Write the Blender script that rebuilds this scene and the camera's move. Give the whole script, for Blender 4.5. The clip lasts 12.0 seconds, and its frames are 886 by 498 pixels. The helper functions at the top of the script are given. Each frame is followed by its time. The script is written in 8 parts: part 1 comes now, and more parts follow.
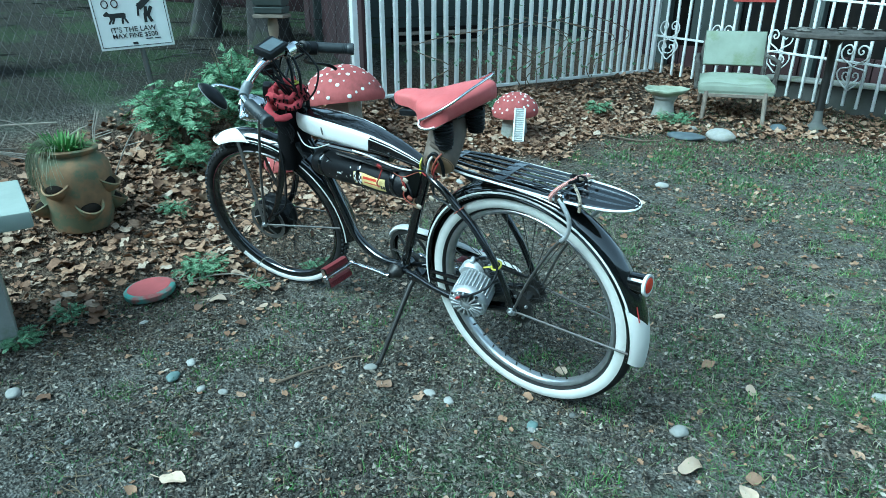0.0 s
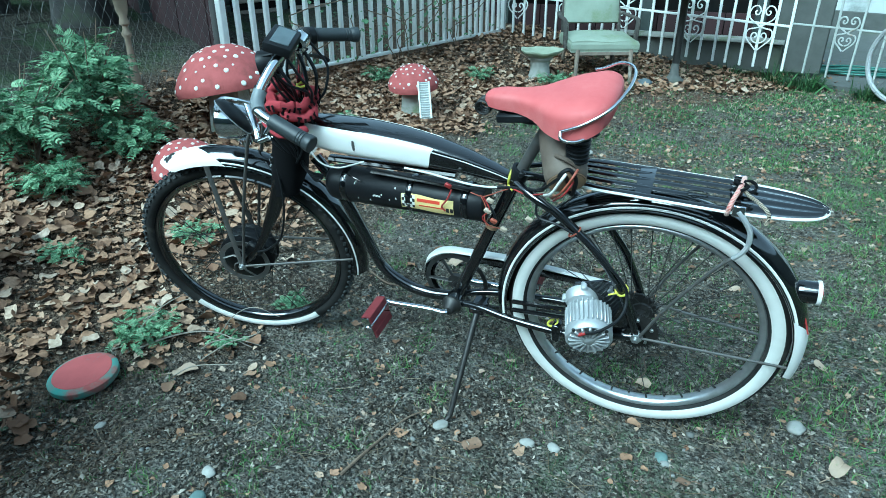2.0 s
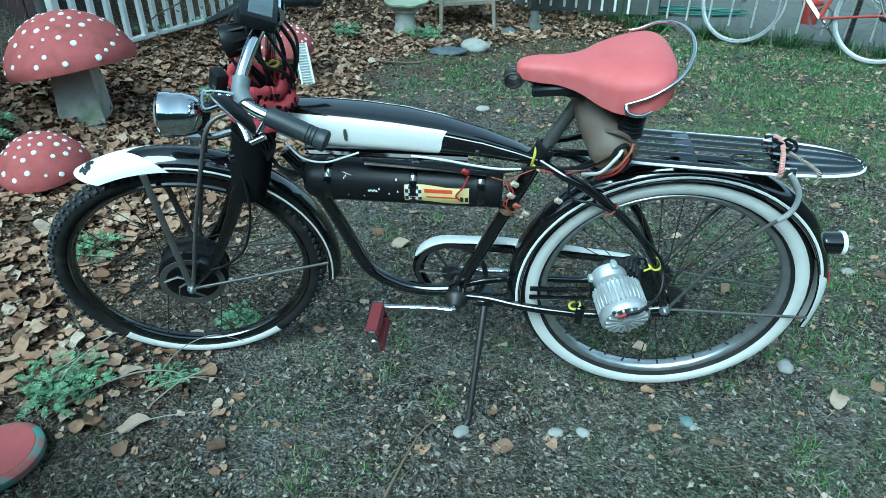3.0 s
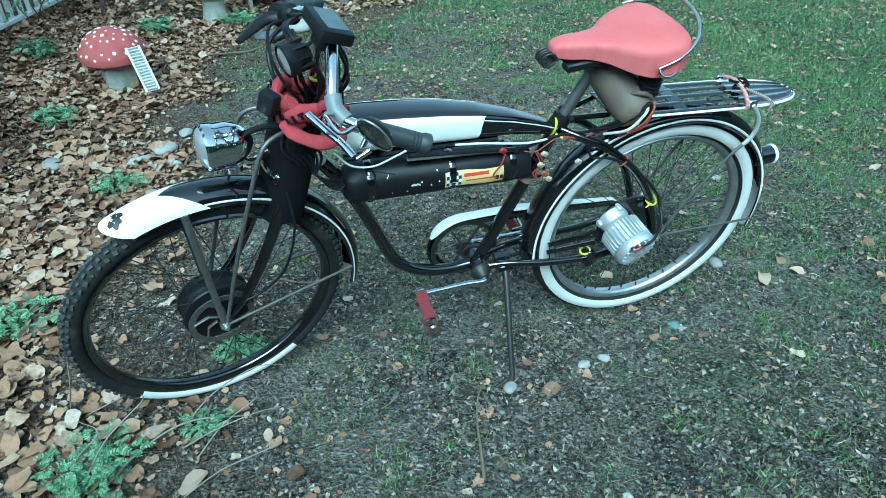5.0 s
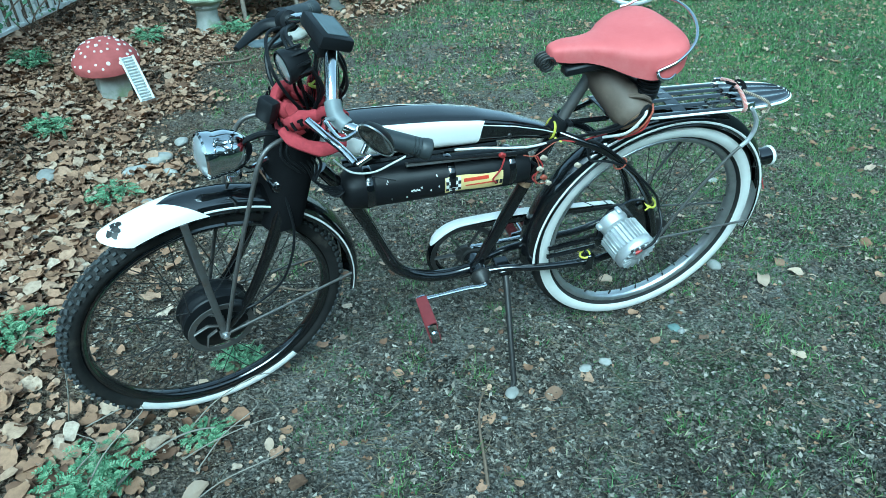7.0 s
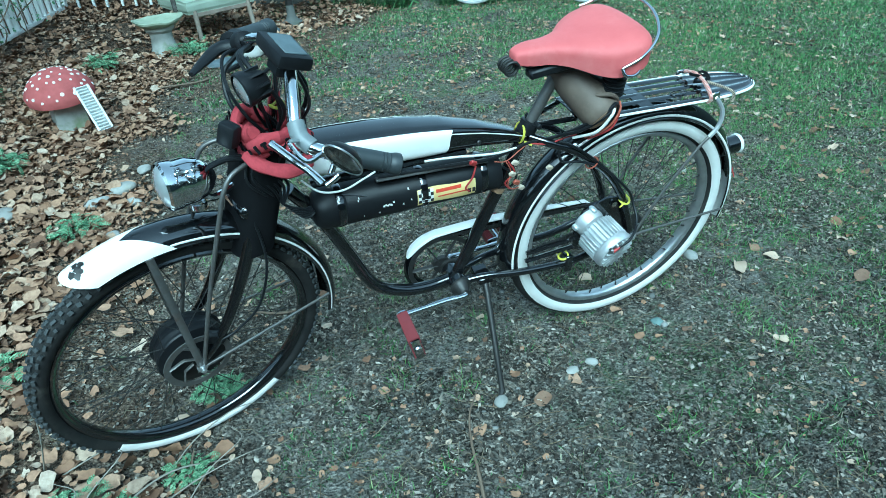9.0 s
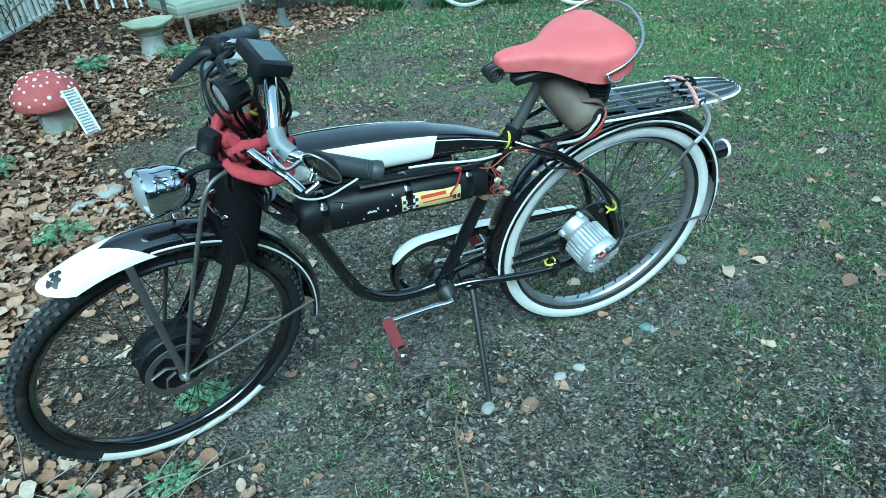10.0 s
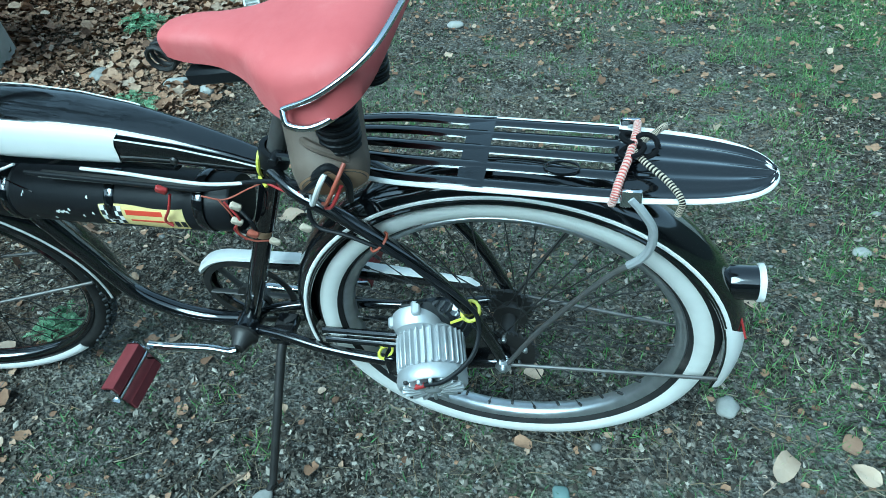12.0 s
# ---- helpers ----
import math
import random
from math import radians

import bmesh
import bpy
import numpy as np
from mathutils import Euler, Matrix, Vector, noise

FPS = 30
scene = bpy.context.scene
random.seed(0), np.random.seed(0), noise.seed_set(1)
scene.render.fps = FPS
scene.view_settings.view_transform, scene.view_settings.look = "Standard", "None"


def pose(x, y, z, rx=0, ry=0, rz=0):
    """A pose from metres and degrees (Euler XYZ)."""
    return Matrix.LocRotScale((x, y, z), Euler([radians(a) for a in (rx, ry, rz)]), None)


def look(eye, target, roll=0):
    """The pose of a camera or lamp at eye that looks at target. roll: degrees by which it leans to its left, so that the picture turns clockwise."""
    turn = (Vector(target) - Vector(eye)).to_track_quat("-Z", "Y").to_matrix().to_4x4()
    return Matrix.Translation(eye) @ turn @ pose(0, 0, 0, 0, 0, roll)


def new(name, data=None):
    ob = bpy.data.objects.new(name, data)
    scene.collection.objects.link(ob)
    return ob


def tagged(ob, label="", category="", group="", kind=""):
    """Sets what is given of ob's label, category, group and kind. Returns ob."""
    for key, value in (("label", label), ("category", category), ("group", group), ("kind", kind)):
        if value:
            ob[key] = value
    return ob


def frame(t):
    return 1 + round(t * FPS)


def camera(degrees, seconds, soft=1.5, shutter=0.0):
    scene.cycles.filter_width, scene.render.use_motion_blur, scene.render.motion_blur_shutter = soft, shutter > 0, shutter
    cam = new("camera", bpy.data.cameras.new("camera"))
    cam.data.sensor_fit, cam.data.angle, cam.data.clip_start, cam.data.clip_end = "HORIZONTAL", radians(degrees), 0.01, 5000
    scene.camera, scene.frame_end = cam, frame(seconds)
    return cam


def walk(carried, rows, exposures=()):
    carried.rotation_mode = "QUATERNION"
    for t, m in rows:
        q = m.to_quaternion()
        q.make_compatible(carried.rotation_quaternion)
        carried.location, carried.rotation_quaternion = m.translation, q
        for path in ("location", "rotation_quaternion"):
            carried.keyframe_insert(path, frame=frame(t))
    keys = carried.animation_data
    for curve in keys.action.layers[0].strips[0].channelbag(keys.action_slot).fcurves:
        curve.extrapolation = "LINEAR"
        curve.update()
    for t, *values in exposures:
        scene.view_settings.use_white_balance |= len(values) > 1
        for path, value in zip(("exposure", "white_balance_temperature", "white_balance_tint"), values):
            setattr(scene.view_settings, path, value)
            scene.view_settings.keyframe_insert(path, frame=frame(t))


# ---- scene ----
cam = camera(69.61, 12.0, soft=0.6)
PATH = [
    (0, (0.8777, -1.3256, 1.1189), (-0.3541, 0.0493, 0.3494), 0.12),
    (0.5, (0.7422, -1.3682, 1.1125), (-0.4855, -0.0050, 0.3159), 2.55),
    (1, (0.5376, -1.3270, 1.1314), (-0.6118, 0.0998, 0.3296), 0.63),
    (1.5, (0.3452, -1.3173, 1.1303), (-0.6709, 0.1685, 0.2584), 0.54),
    (2, (0.0820, -1.3884, 1.1412), (-0.6243, 0.2648, 0.2648), -0.09),
    (2.5, (-0.1400, -1.3631, 1.1082), (-0.5585, 0.3599, 0.1829), 0.41),
    (3, (-0.3479, -1.2982, 1.1357), (-0.5535, 0.4218, 0.1360), 0.52),
    (3.2, (-0.4291, -1.3032, 1.1450), (-0.5365, 0.4191, 0.1340), 0.71),
    (4.8, (-0.8780, -1.3085, 1.2028), (-0.4789, 0.2989, 0.0817), -1.53),
    (5, (-0.8882, -1.3158, 1.2026), (-0.4711, 0.3117, 0.1176), -1.22),
    (5.5, (-0.8897, -1.3292, 1.2037), (-0.4613, 0.3126, 0.1448), -1.54),
    (6, (-0.8907, -1.3341, 1.2018), (-0.4614, 0.3113, 0.1491), -1.13),
    (6.5, (-0.9007, -1.3261, 1.2006), (-0.4816, 0.3154, 0.1377), -1.37),
    (7, (-0.8988, -1.3095, 1.1981), (-0.4636, 0.3243, 0.1298), -1.69),
    (9, (-0.8912, -1.2800, 1.1987), (-0.3818, 0.3385, 0.1399), -4.69),
    (9.5, (-0.8872, -1.2806, 1.1976), (-0.3784, 0.3435, 0.1471), -4.59),
    (10, (-0.8670, -1.2750, 1.2014), (-0.3403, 0.3403, 0.1462), -4.44),
    (10.5, (-0.7330, -1.2291, 1.1906), (-0.3468, 0.4972, 0.2575), -5.66),
    (11, (-0.4284, -1.1423, 1.1530), (-0.1025, 0.5891, 0.2064), -4.24),
    (11.5, (-0.1657, -0.9248, 1.1077), (-0.1395, 0.7420, 0.0027), -4.51),
    (12, (0.1111, -0.7377, 1.0768), (-0.3131, 0.7706, -0.1662), -5.25),
]
walk(cam, [(t, look(eye, target, roll)) for t, eye, target, roll in PATH],
     exposures=[(0.0, 1.98, 4700, -21), (1.5, 1.95, 4700, -21), (2.2, 1.85, 4700, -21), (3.0, 1.70, 4700, -21), (5.0, 1.88, 4510, -25), (9.5, 1.90, 4530, -24), (10.5, 1.87, 4560, -23), (11.5, 1.86, 4620, -22), (12.0, 1.78, 4620, -22)])

# ---------------------------------------------------------------- light: overcast winter afternoon
world = bpy.data.worlds.new("sky")
world.use_nodes = True
scene.world = world
wn = world.node_tree
sky = wn.nodes.new("ShaderNodeTexSky")
sky.sky_type = "NISHITA"
sky.sun_disc = False
sky.sun_elevation = radians(38)
sky.sun_rotation = radians(200)
sky.air_density = 1.0
sky.dust_density = 1.5
cloud = wn.nodes.new("ShaderNodeHueSaturation")
cloud.inputs["Saturation"].default_value = 0.4
wn.links.new(sky.outputs[0], cloud.inputs["Color"])
wn.links.new(cloud.outputs[0], wn.nodes["Background"].inputs[0])
wn.nodes["Background"].inputs[1].default_value = 0.088

sun_data = bpy.data.lights.new("sun", "SUN")
sun_data.energy, sun_data.angle, sun_data.color = 1.4, radians(40), (1.0, 0.99, 0.97)
sun_lamp = new("sun", sun_data)
sun_lamp.matrix_world = look((-1.5, -4.0, 5.0), (0, 0, 0))


# ---------------------------------------------------------------- materials
def nodes_of(name):
    m = bpy.data.materials.new(name)
    m.use_nodes = True
    t = m.node_tree
    return m, t, t.nodes["Principled BSDF"]


def noise_node(t, coord, scale, detail=6.0, rough=0.6):
    n = t.nodes.new("ShaderNodeTexNoise")
    n.inputs["Scale"].default_value, n.inputs["Detail"].default_value, n.inputs["Roughness"].default_value = scale, detail, rough
    t.links.new(coord, n.inputs["Vector"])
    return n.outputs["Fac"]


def ramp_node(t, fac, stops):
    r = t.nodes.new("ShaderNodeValToRGB")
    e = r.color_ramp.elements
    while len(e) < len(stops):
        e.new(0.5)
    for el, (p, c) in zip(e, stops):
        el.position = p
        el.color = (*c, 1.0) if len(c) == 3 else c
    t.links.new(fac, r.inputs["Fac"])
    return r.outputs["Color"]


def mix_node(t, fac, a, b, mode="MIX"):
    m = t.nodes.new("ShaderNodeMix")
    m.data_type, m.blend_type = "RGBA", mode
    for sock, v in ((m.inputs["Factor"], fac), (m.inputs["A"], a), (m.inputs["B"], b)):
        if isinstance(v, bpy.types.NodeSocket):
            t.links.new(v, sock)
        elif isinstance(v, (int, float)):
            sock.default_value = v
        else:
            sock.default_value = (*v, 1.0)
    return m.outputs["Result"]


def coords(t, kind="Object"):
    c = t.nodes.new("ShaderNodeTexCoord")
    return c.outputs[kind]


def bump_on(t, bsdf, height, strength, dist=0.002):
    b = t.nodes.new("ShaderNodeBump")
    b.inputs["Strength"].default_value, b.inputs["Distance"].default_value = strength, dist
    t.links.new(height, b.inputs["Height"])
    t.links.new(b.outputs["Normal"], bsdf.inputs["Normal"])


def surf(name, base, rough=0.6, metal=0.0, dark=None, scale=30.0, amount=0.5, stain=None, stain_scale=6.0, stain_from=0.6,
         bump=0.2, bump_scale=None, coat=0.0, rough_var=0.12, vary=0.0, island=0.0, spec=0.5):
    """A surface of one base colour with grain, larger stains, uneven gloss and fine relief."""
    m, t, b = nodes_of(name)
    c = coords(t)
    dark = dark or tuple(0.6 * v for v in base)
    fine = noise_node(t, c, scale)
    col = mix_node(t, ramp_node(t, fine, [(0.35, (0, 0, 0)), (0.75, (amount,) * 3)]), base, dark)
    if stain:
        big = noise_node(t, c, stain_scale, 8.0, 0.65)
        col = mix_node(t, ramp_node(t, big, [(stain_from, (0, 0, 0)), (stain_from + 0.12, (0.85,) * 3)]), col, stain)
    if vary or island:
        src = t.nodes.new("ShaderNodeNewGeometry").outputs["Random Per Island"] if island else t.nodes.new("ShaderNodeObjectInfo").outputs["Random"]
        hsv = t.nodes.new("ShaderNodeHueSaturation")
        mr = t.nodes.new("ShaderNodeMapRange")
        v = island or vary
        mr.inputs["To Min"].default_value, mr.inputs["To Max"].default_value = 1 - v, 1 + v
        t.links.new(src, mr.inputs["Value"])
        t.links.new(mr.outputs[0], hsv.inputs["Value"])
        t.links.new(col, hsv.inputs["Color"])
        col = hsv.outputs["Color"]
    t.links.new(col, b.inputs["Base Color"])
    b.inputs["Metallic"].default_value = metal
    b.inputs["Specular IOR Level"].default_value = spec
    b.inputs["Coat Weight"].default_value = coat
    b.inputs["Coat Roughness"].default_value = 0.08
    rr = t.nodes.new("ShaderNodeMapRange")
    rr.inputs["To Min"].default_value, rr.inputs["To Max"].default_value = max(0.02, rough - rough_var), min(1.0, rough + rough_var)
    t.links.new(noise_node(t, c, (bump_scale or scale) * 0.4), rr.inputs["Value"])
    t.links.new(rr.outputs[0], b.inputs["Roughness"])
    if bump:
        bump_on(t, b, noise_node(t, c, bump_scale or scale * 2), bump)
    return m


def leafy(name, stops, rough=0.7, spread=1.0):
    """Foliage or litter: each leaf takes its own colour from the stops, with mottling."""
    m, t, b = nodes_of(name)
    rnd = t.nodes.new("ShaderNodeNewGeometry").outputs["Random Per Island"]
    col = ramp_node(t, rnd, stops)
    c = coords(t)
    mot = noise_node(t, c, 90.0)
    col = mix_node(t, ramp_node(t, mot, [(0.4, (0, 0, 0)), (0.7, (0.55,) * 3)]), col, tuple(0.45 * v for v in stops[len(stops) // 2][1]))
    t.links.new(col, b.inputs["Base Color"])
    b.inputs["Roughness"].default_value = rough
    b.inputs["Specular IOR Level"].default_value = 0.18
    bump_on(t, b, noise_node(t, c, 160.0), 0.35)
    return m


def ground_material():
    m, t, b = nodes_of("damp_soil")
    c = coords(t)
    fine = noise_node(t, c, 70.0, 10.0, 0.75)
    mid = noise_node(t, c, 9.0, 8.0, 0.65)
    big = noise_node(t, c, 1.3, 6.0, 0.6)
    grit = t.nodes.new("ShaderNodeTexVoronoi")
    grit.inputs["Scale"].default_value = 120.0
    t.links.new(c, grit.inputs["Vector"])
    # near-black lows and pale highs put crumb shadows and lit tops into colour
    soil = ramp_node(t, fine, [(0.38, (0.005, 0.0045, 0.004)), (0.47, (0.040, 0.037, 0.031)), (0.55, (0.17, 0.16, 0.138)), (0.63, (0.46, 0.44, 0.385))])
    pale = mix_node(t, ramp_node(t, mid, [(0.45, (0, 0, 0)), (0.7, (0.4,) * 3)]), soil, (0.20, 0.19, 0.165))
    worn = noise_node(t, c, 2.6, 5.0, 0.55)
    pale = mix_node(t, ramp_node(t, worn, [(0.44, (0, 0, 0)), (0.60, (0.5,) * 3)]), pale, (0.25, 0.238, 0.21))
    pale = mix_node(t, ramp_node(t, worn, [(0.30, (0.7,) * 3), (0.44, (0, 0, 0))]), pale, (0.035, 0.034, 0.028))
    sep = t.nodes.new("ShaderNodeSeparateXYZ")
    t.links.new(c, sep.inputs[0])
    side = t.nodes.new("ShaderNodeMapRange")
    side.inputs["From Min"].default_value, side.inputs["From Max"].default_value = -0.6, 2.6
    side.inputs["To Min"].default_value, side.inputs["To Max"].default_value = -0.12, 0.16
    t.links.new(sep.outputs["X"], side.inputs["Value"])
    add = t.nodes.new("ShaderNodeMath")
    t.links.new(big, add.inputs[0])
    t.links.new(side.outputs[0], add.inputs[1])
    add2 = t.nodes.new("ShaderNodeMath")
    add2.operation = "MULTIPLY_ADD"
    t.links.new(mid, add2.inputs[0])
    add2.inputs[1].default_value = 0.45
    t.links.new(add.outputs[0], add2.inputs[2])
    bank = t.nodes.new("ShaderNodeMapRange")
    bank.inputs["From Min"].default_value, bank.inputs["From Max"].default_value = -3.7, -2.9
    bank.inputs["To Min"].default_value, bank.inputs["To Max"].default_value = 0.20, 0.0
    t.links.new(sep.outputs["X"], bank.inputs["Value"])
    add3 = t.nodes.new("ShaderNodeMath")
    t.links.new(add2.outputs[0], add3.inputs[0])
    t.links.new(bank.outputs[0], add3.inputs[1])
    add2 = add3
    moss = ramp_node(t, fine, [(0.3, (0.010, 0.020, 0.007)), (0.5, (0.050, 0.095, 0.030)), (0.7, (0.15, 0.22, 0.075))])
    col = mix_node(t, ramp_node(t, add2.outputs[0], [(0.69, (0, 0, 0)), (0.84, (0.75,) * 3)]), pale, moss)
    blot = noise_node(t, c, 17.0, 4.0, 0.6)
    col = mix_node(t, ramp_node(t, blot, [(0.36, (0.7,) * 3), (0.47, (0, 0, 0))]), col, (0.024, 0.020, 0.015))
    col = mix_node(t, ramp_node(t, blot, [(0.55, (0, 0, 0)), (0.7, (0.5,) * 3)]), col, (0.155, 0.145, 0.12))
    chips = ramp_node(t, grit.outputs["Color"], [(0.74, (0, 0, 0)), (0.80, (0.7,) * 3)])
    col = mix_node(t, chips, col, (0.22, 0.215, 0.195))
    # brown leaf mould beneath the litter
    edge = t.nodes.new("ShaderNodeMapRange")
    edge.inputs["From Min"].default_value, edge.inputs["From Max"].default_value = 2.2, 5.2
    edge.inputs["To Min"].default_value, edge.inputs["To Max"].default_value = 0.0, -2.6
    t.links.new(sep.outputs["Y"], edge.inputs["Value"])
    inset = t.nodes.new("ShaderNodeMath")
    t.links.new(sep.outputs["X"], inset.inputs[0])
    t.links.new(edge.outputs[0], inset.inputs[1])
    wob = t.nodes.new("ShaderNodeMath")
    wob.operation = "MULTIPLY_ADD"
    t.links.new(worn, wob.inputs[0])
    wob.inputs[1].default_value = 0.9
    t.links.new(inset.outputs[0], wob.inputs[2])
    mask = t.nodes.new("ShaderNodeMapRange")
    mask.inputs["From Min"].default_value, mask.inputs["From Max"].default_value = -0.55, -0.95
    mask.inputs["To Min"].default_value, mask.inputs["To Max"].default_value = 0.0, 0.8
    t.links.new(wob.outputs[0], mask.inputs["Value"])
    yard = t.nodes.new("ShaderNodeMapRange")
    yard.inputs["From Min"].default_value, yard.inputs["From Max"].default_value = -3.15, -2.85
    t.links.new(sep.outputs["X"], yard.inputs["Value"])
    both = t.nodes.new("ShaderNodeMath")
    both.operation = "MULTIPLY"
    t.links.new(mask.outputs[0], both.inputs[0])
    t.links.new(yard.outputs[0], both.inputs[1])
    mould = ramp_node(t, fine, [(0.38, (0.02, 0.013, 0.009)), (0.5, (0.12, 0.082, 0.055)), (0.62, (0.30, 0.22, 0.155))])
    col = mix_node(t, both.outputs[0], col, mould)
    # darker brown-black ground with green patches beyond the wire fence
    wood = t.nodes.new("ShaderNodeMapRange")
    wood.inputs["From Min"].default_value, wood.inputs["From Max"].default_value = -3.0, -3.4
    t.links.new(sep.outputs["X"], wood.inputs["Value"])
    far_soil = ramp_node(t, fine, [(0.36, (0.010, 0.010, 0.009)), (0.5, (0.045, 0.044, 0.036)), (0.66, (0.14, 0.13, 0.105))])
    far_soil = mix_node(t, ramp_node(t, worn, [(0.47, (0, 0, 0)), (0.58, (0.6,) * 3)]), far_soil, mix_node(t, 0.35, moss, (0.06, 0.075, 0.055)))
    col = mix_node(t, wood.outputs[0], col, far_soil)
    t.links.new(col, b.inputs["Base Color"])
    b.inputs["Roughness"].default_value = 0.86
    b.inputs["Specular IOR Level"].default_value = 0.08
    h = t.nodes.new("ShaderNodeMath")
    t.links.new(fine, h.inputs[0])
    t.links.new(grit.outputs["Distance"], h.inputs[1])
    bump_on(t, b, h.outputs[0], 1.0, 0.016)
    return m


M_soil = ground_material()
M_black = surf("black_enamel", (0.0035, 0.004, 0.005), 0.09, coat=0.7, spec=0.75, dark=(0.009, 0.008, 0.008), scale=18, amount=0.5, stain=(0.025, 0.022, 0.02), stain_scale=14, stain_from=0.72, bump=0.05, bump_scale=14, rough_var=0.06)
M_matte = surf("matt_black_plastic", (0.010, 0.0105, 0.012), 0.42, scale=60, bump=0.12, spec=0.22, stain=(0.04, 0.04, 0.04), stain_scale=30, stain_from=0.68)
M_grip = surf("grey_black_grip", (0.028, 0.033, 0.036), 0.5, scale=60, bump=0.15, stain=(0.06, 0.065, 0.065), stain_scale=30, stain_from=0.62)
M_tread = surf("worn_tread", (0.05, 0.054, 0.056), 0.75, dark=(0.022, 0.023, 0.024), scale=60, amount=0.7, bump=0.2)
M_rubber = surf("worn_rubber", (0.012, 0.012, 0.012), 0.8, spec=0.3, dark=(0.03, 0.028, 0.026), scale=25, amount=0.7, stain=(0.07, 0.062, 0.052), stain_scale=9, stain_from=0.6, bump=0.3, bump_scale=90)
M_white = surf("chipped_white_enamel", (0.78, 0.77, 0.74), 0.38, dark=(0.66, 0.64, 0.6), scale=12, amount=0.4, stain=(0.30, 0.24, 0.18), stain_scale=22, stain_from=0.70, bump=0.06)
M_wall = surf("whitewall_rubber", (0.66, 0.655, 0.62), 0.62, dark=(0.5, 0.49, 0.46), scale=16, amount=0.55, stain=(0.42, 0.40, 0.36), stain_scale=9, stain_from=0.62, bump=0.1)
M_chrome = surf("chrome", (0.72, 0.73, 0.74), 0.09, metal=1.0, dark=(0.5, 0.5, 0.5), scale=20, amount=0.4, stain=(0.30, 0.22, 0.16), stain_scale=26, stain_from=0.74, bump=0.03, rough_var=0.06)
M_alu = surf("dull_aluminium", (0.60, 0.61, 0.62), 0.34, metal=0.9, dark=(0.3, 0.31, 0.32), scale=35, amount=0.5, bump=0.15)
M_cast = surf("cast_aluminium", (0.56, 0.57, 0.58), 0.42, metal=0.55, dark=(0.36, 0.37, 0.38), scale=30, amount=0.6, stain=(0.22, 0.21, 0.19), stain_scale=22, stain_from=0.66, bump=0.2)
M_steel = surf("weathered_steel_rod", (0.16, 0.16, 0.157), 0.5, metal=0.7, dark=(0.13, 0.11, 0.095), scale=60, amount=0.7, stain=(0.12, 0.075, 0.05), stain_scale=18, stain_from=0.6, bump=0.15)
M_darksteel = surf("oily_dark_steel", (0.05, 0.048, 0.046), 0.45, metal=0.6, scale=50, amount=0.6, stain=(0.10, 0.07, 0.05), stain_scale=18, stain_from=0.65, bump=0.2)
M_seat = surf("red_vinyl", (0.47, 0.115, 0.115), 0.58, spec=0.3, dark=(0.37, 0.075, 0.078), scale=9, amount=0.7, stain=(0.50, 0.16, 0.155), stain_scale=4, stain_from=0.55, bump=0.12, bump_scale=220)
M_redrub = surf("red_pedal_rubber", (0.15, 0.024, 0.028), 0.55, scale=60, bump=0.2)
M_redcloth = surf("red_woven_sleeve", (0.30, 0.045, 0.055), 0.95, spec=0.15, dark=(0.17, 0.026, 0.034), scale=120, amount=0.6, bump=0.5, bump_scale=260)
M_blackcloth = surf("black_print", (0.007, 0.007, 0.008), 0.9, scale=100, bump=0.2, spec=0.1)
M_leather = surf("brown_leather", (0.125, 0.095, 0.072), 0.65, dark=(0.065, 0.05, 0.038), scale=24, amount=0.7, stain=(0.18, 0.145, 0.11), stain_scale=8, stain_from=0.58, bump=0.35, bump_scale=70)
M_card = surf("tan_leather_end", (0.40, 0.26, 0.15), 0.65, dark=(0.28, 0.17, 0.1), scale=30, amount=0.6, bump=0.2)
M_yellow = surf("yellow_plastic", (0.55, 0.52, 0.06), 0.5, bump=0.05)
M_orange = surf("orange_wire", (0.32, 0.085, 0.05), 0.5, bump=0.05)
M_cord = surf("orange_cord", (0.46, 0.095, 0.075), 0.8, scale=200, amount=0.8, bump=0.3)
M_cord2 = surf("pale_orange_cord", (0.60, 0.44, 0.38), 0.85, scale=200, bump=0.3)
M_cord3 = surf("cream_cord", (0.50, 0.42, 0.32), 0.85, scale=200, bump=0.3)
M_redwire = surf("red_wire", (0.30, 0.03, 0.03), 0.4, bump=0.05)
M_whitewire = surf("white_wire", (0.72, 0.71, 0.68), 0.45, bump=0.05)
M_redlens = surf("red_lens", (0.55, 0.03, 0.015), 0.15, bump=0.1, bump_scale=300)
M_lens = surf("lamp_glass", (0.55, 0.57, 0.58), 0.08, metal=0.6, bump=0.2, bump_scale=120)
M_label = surf("yellow_label", (0.70, 0.57, 0.25), 0.45, dark=(0.64, 0.46, 0.13), bump=0.03)
M_labelred = surf("label_red", (0.55, 0.06, 0.03), 0.45, bump=0.03)
M_iron = surf("white_painted_iron", (0.75, 0.76, 0.74), 0.5, dark=(0.55, 0.55, 0.52), scale=14, amount=0.5, stain=(0.25, 0.17, 0.11), stain_scale=12, stain_from=0.68, bump=0.15)
M_paleiron = surf("weathered_pale_iron", (0.40, 0.42, 0.395), 0.65, dark=(0.30, 0.30, 0.27), scale=16, amount=0.6, stain=(0.2, 0.13, 0.08), stain_scale=12, stain_from=0.6, bump=0.2)
M_concrete = surf("mossy_concrete", (0.36, 0.36, 0.33), 0.88, dark=(0.22, 0.22, 0.2), scale=18, amount=0.6, stain=(0.16, 0.20, 0.10), stain_scale=5, stain_from=0.52, bump=0.6, bump_scale=60)
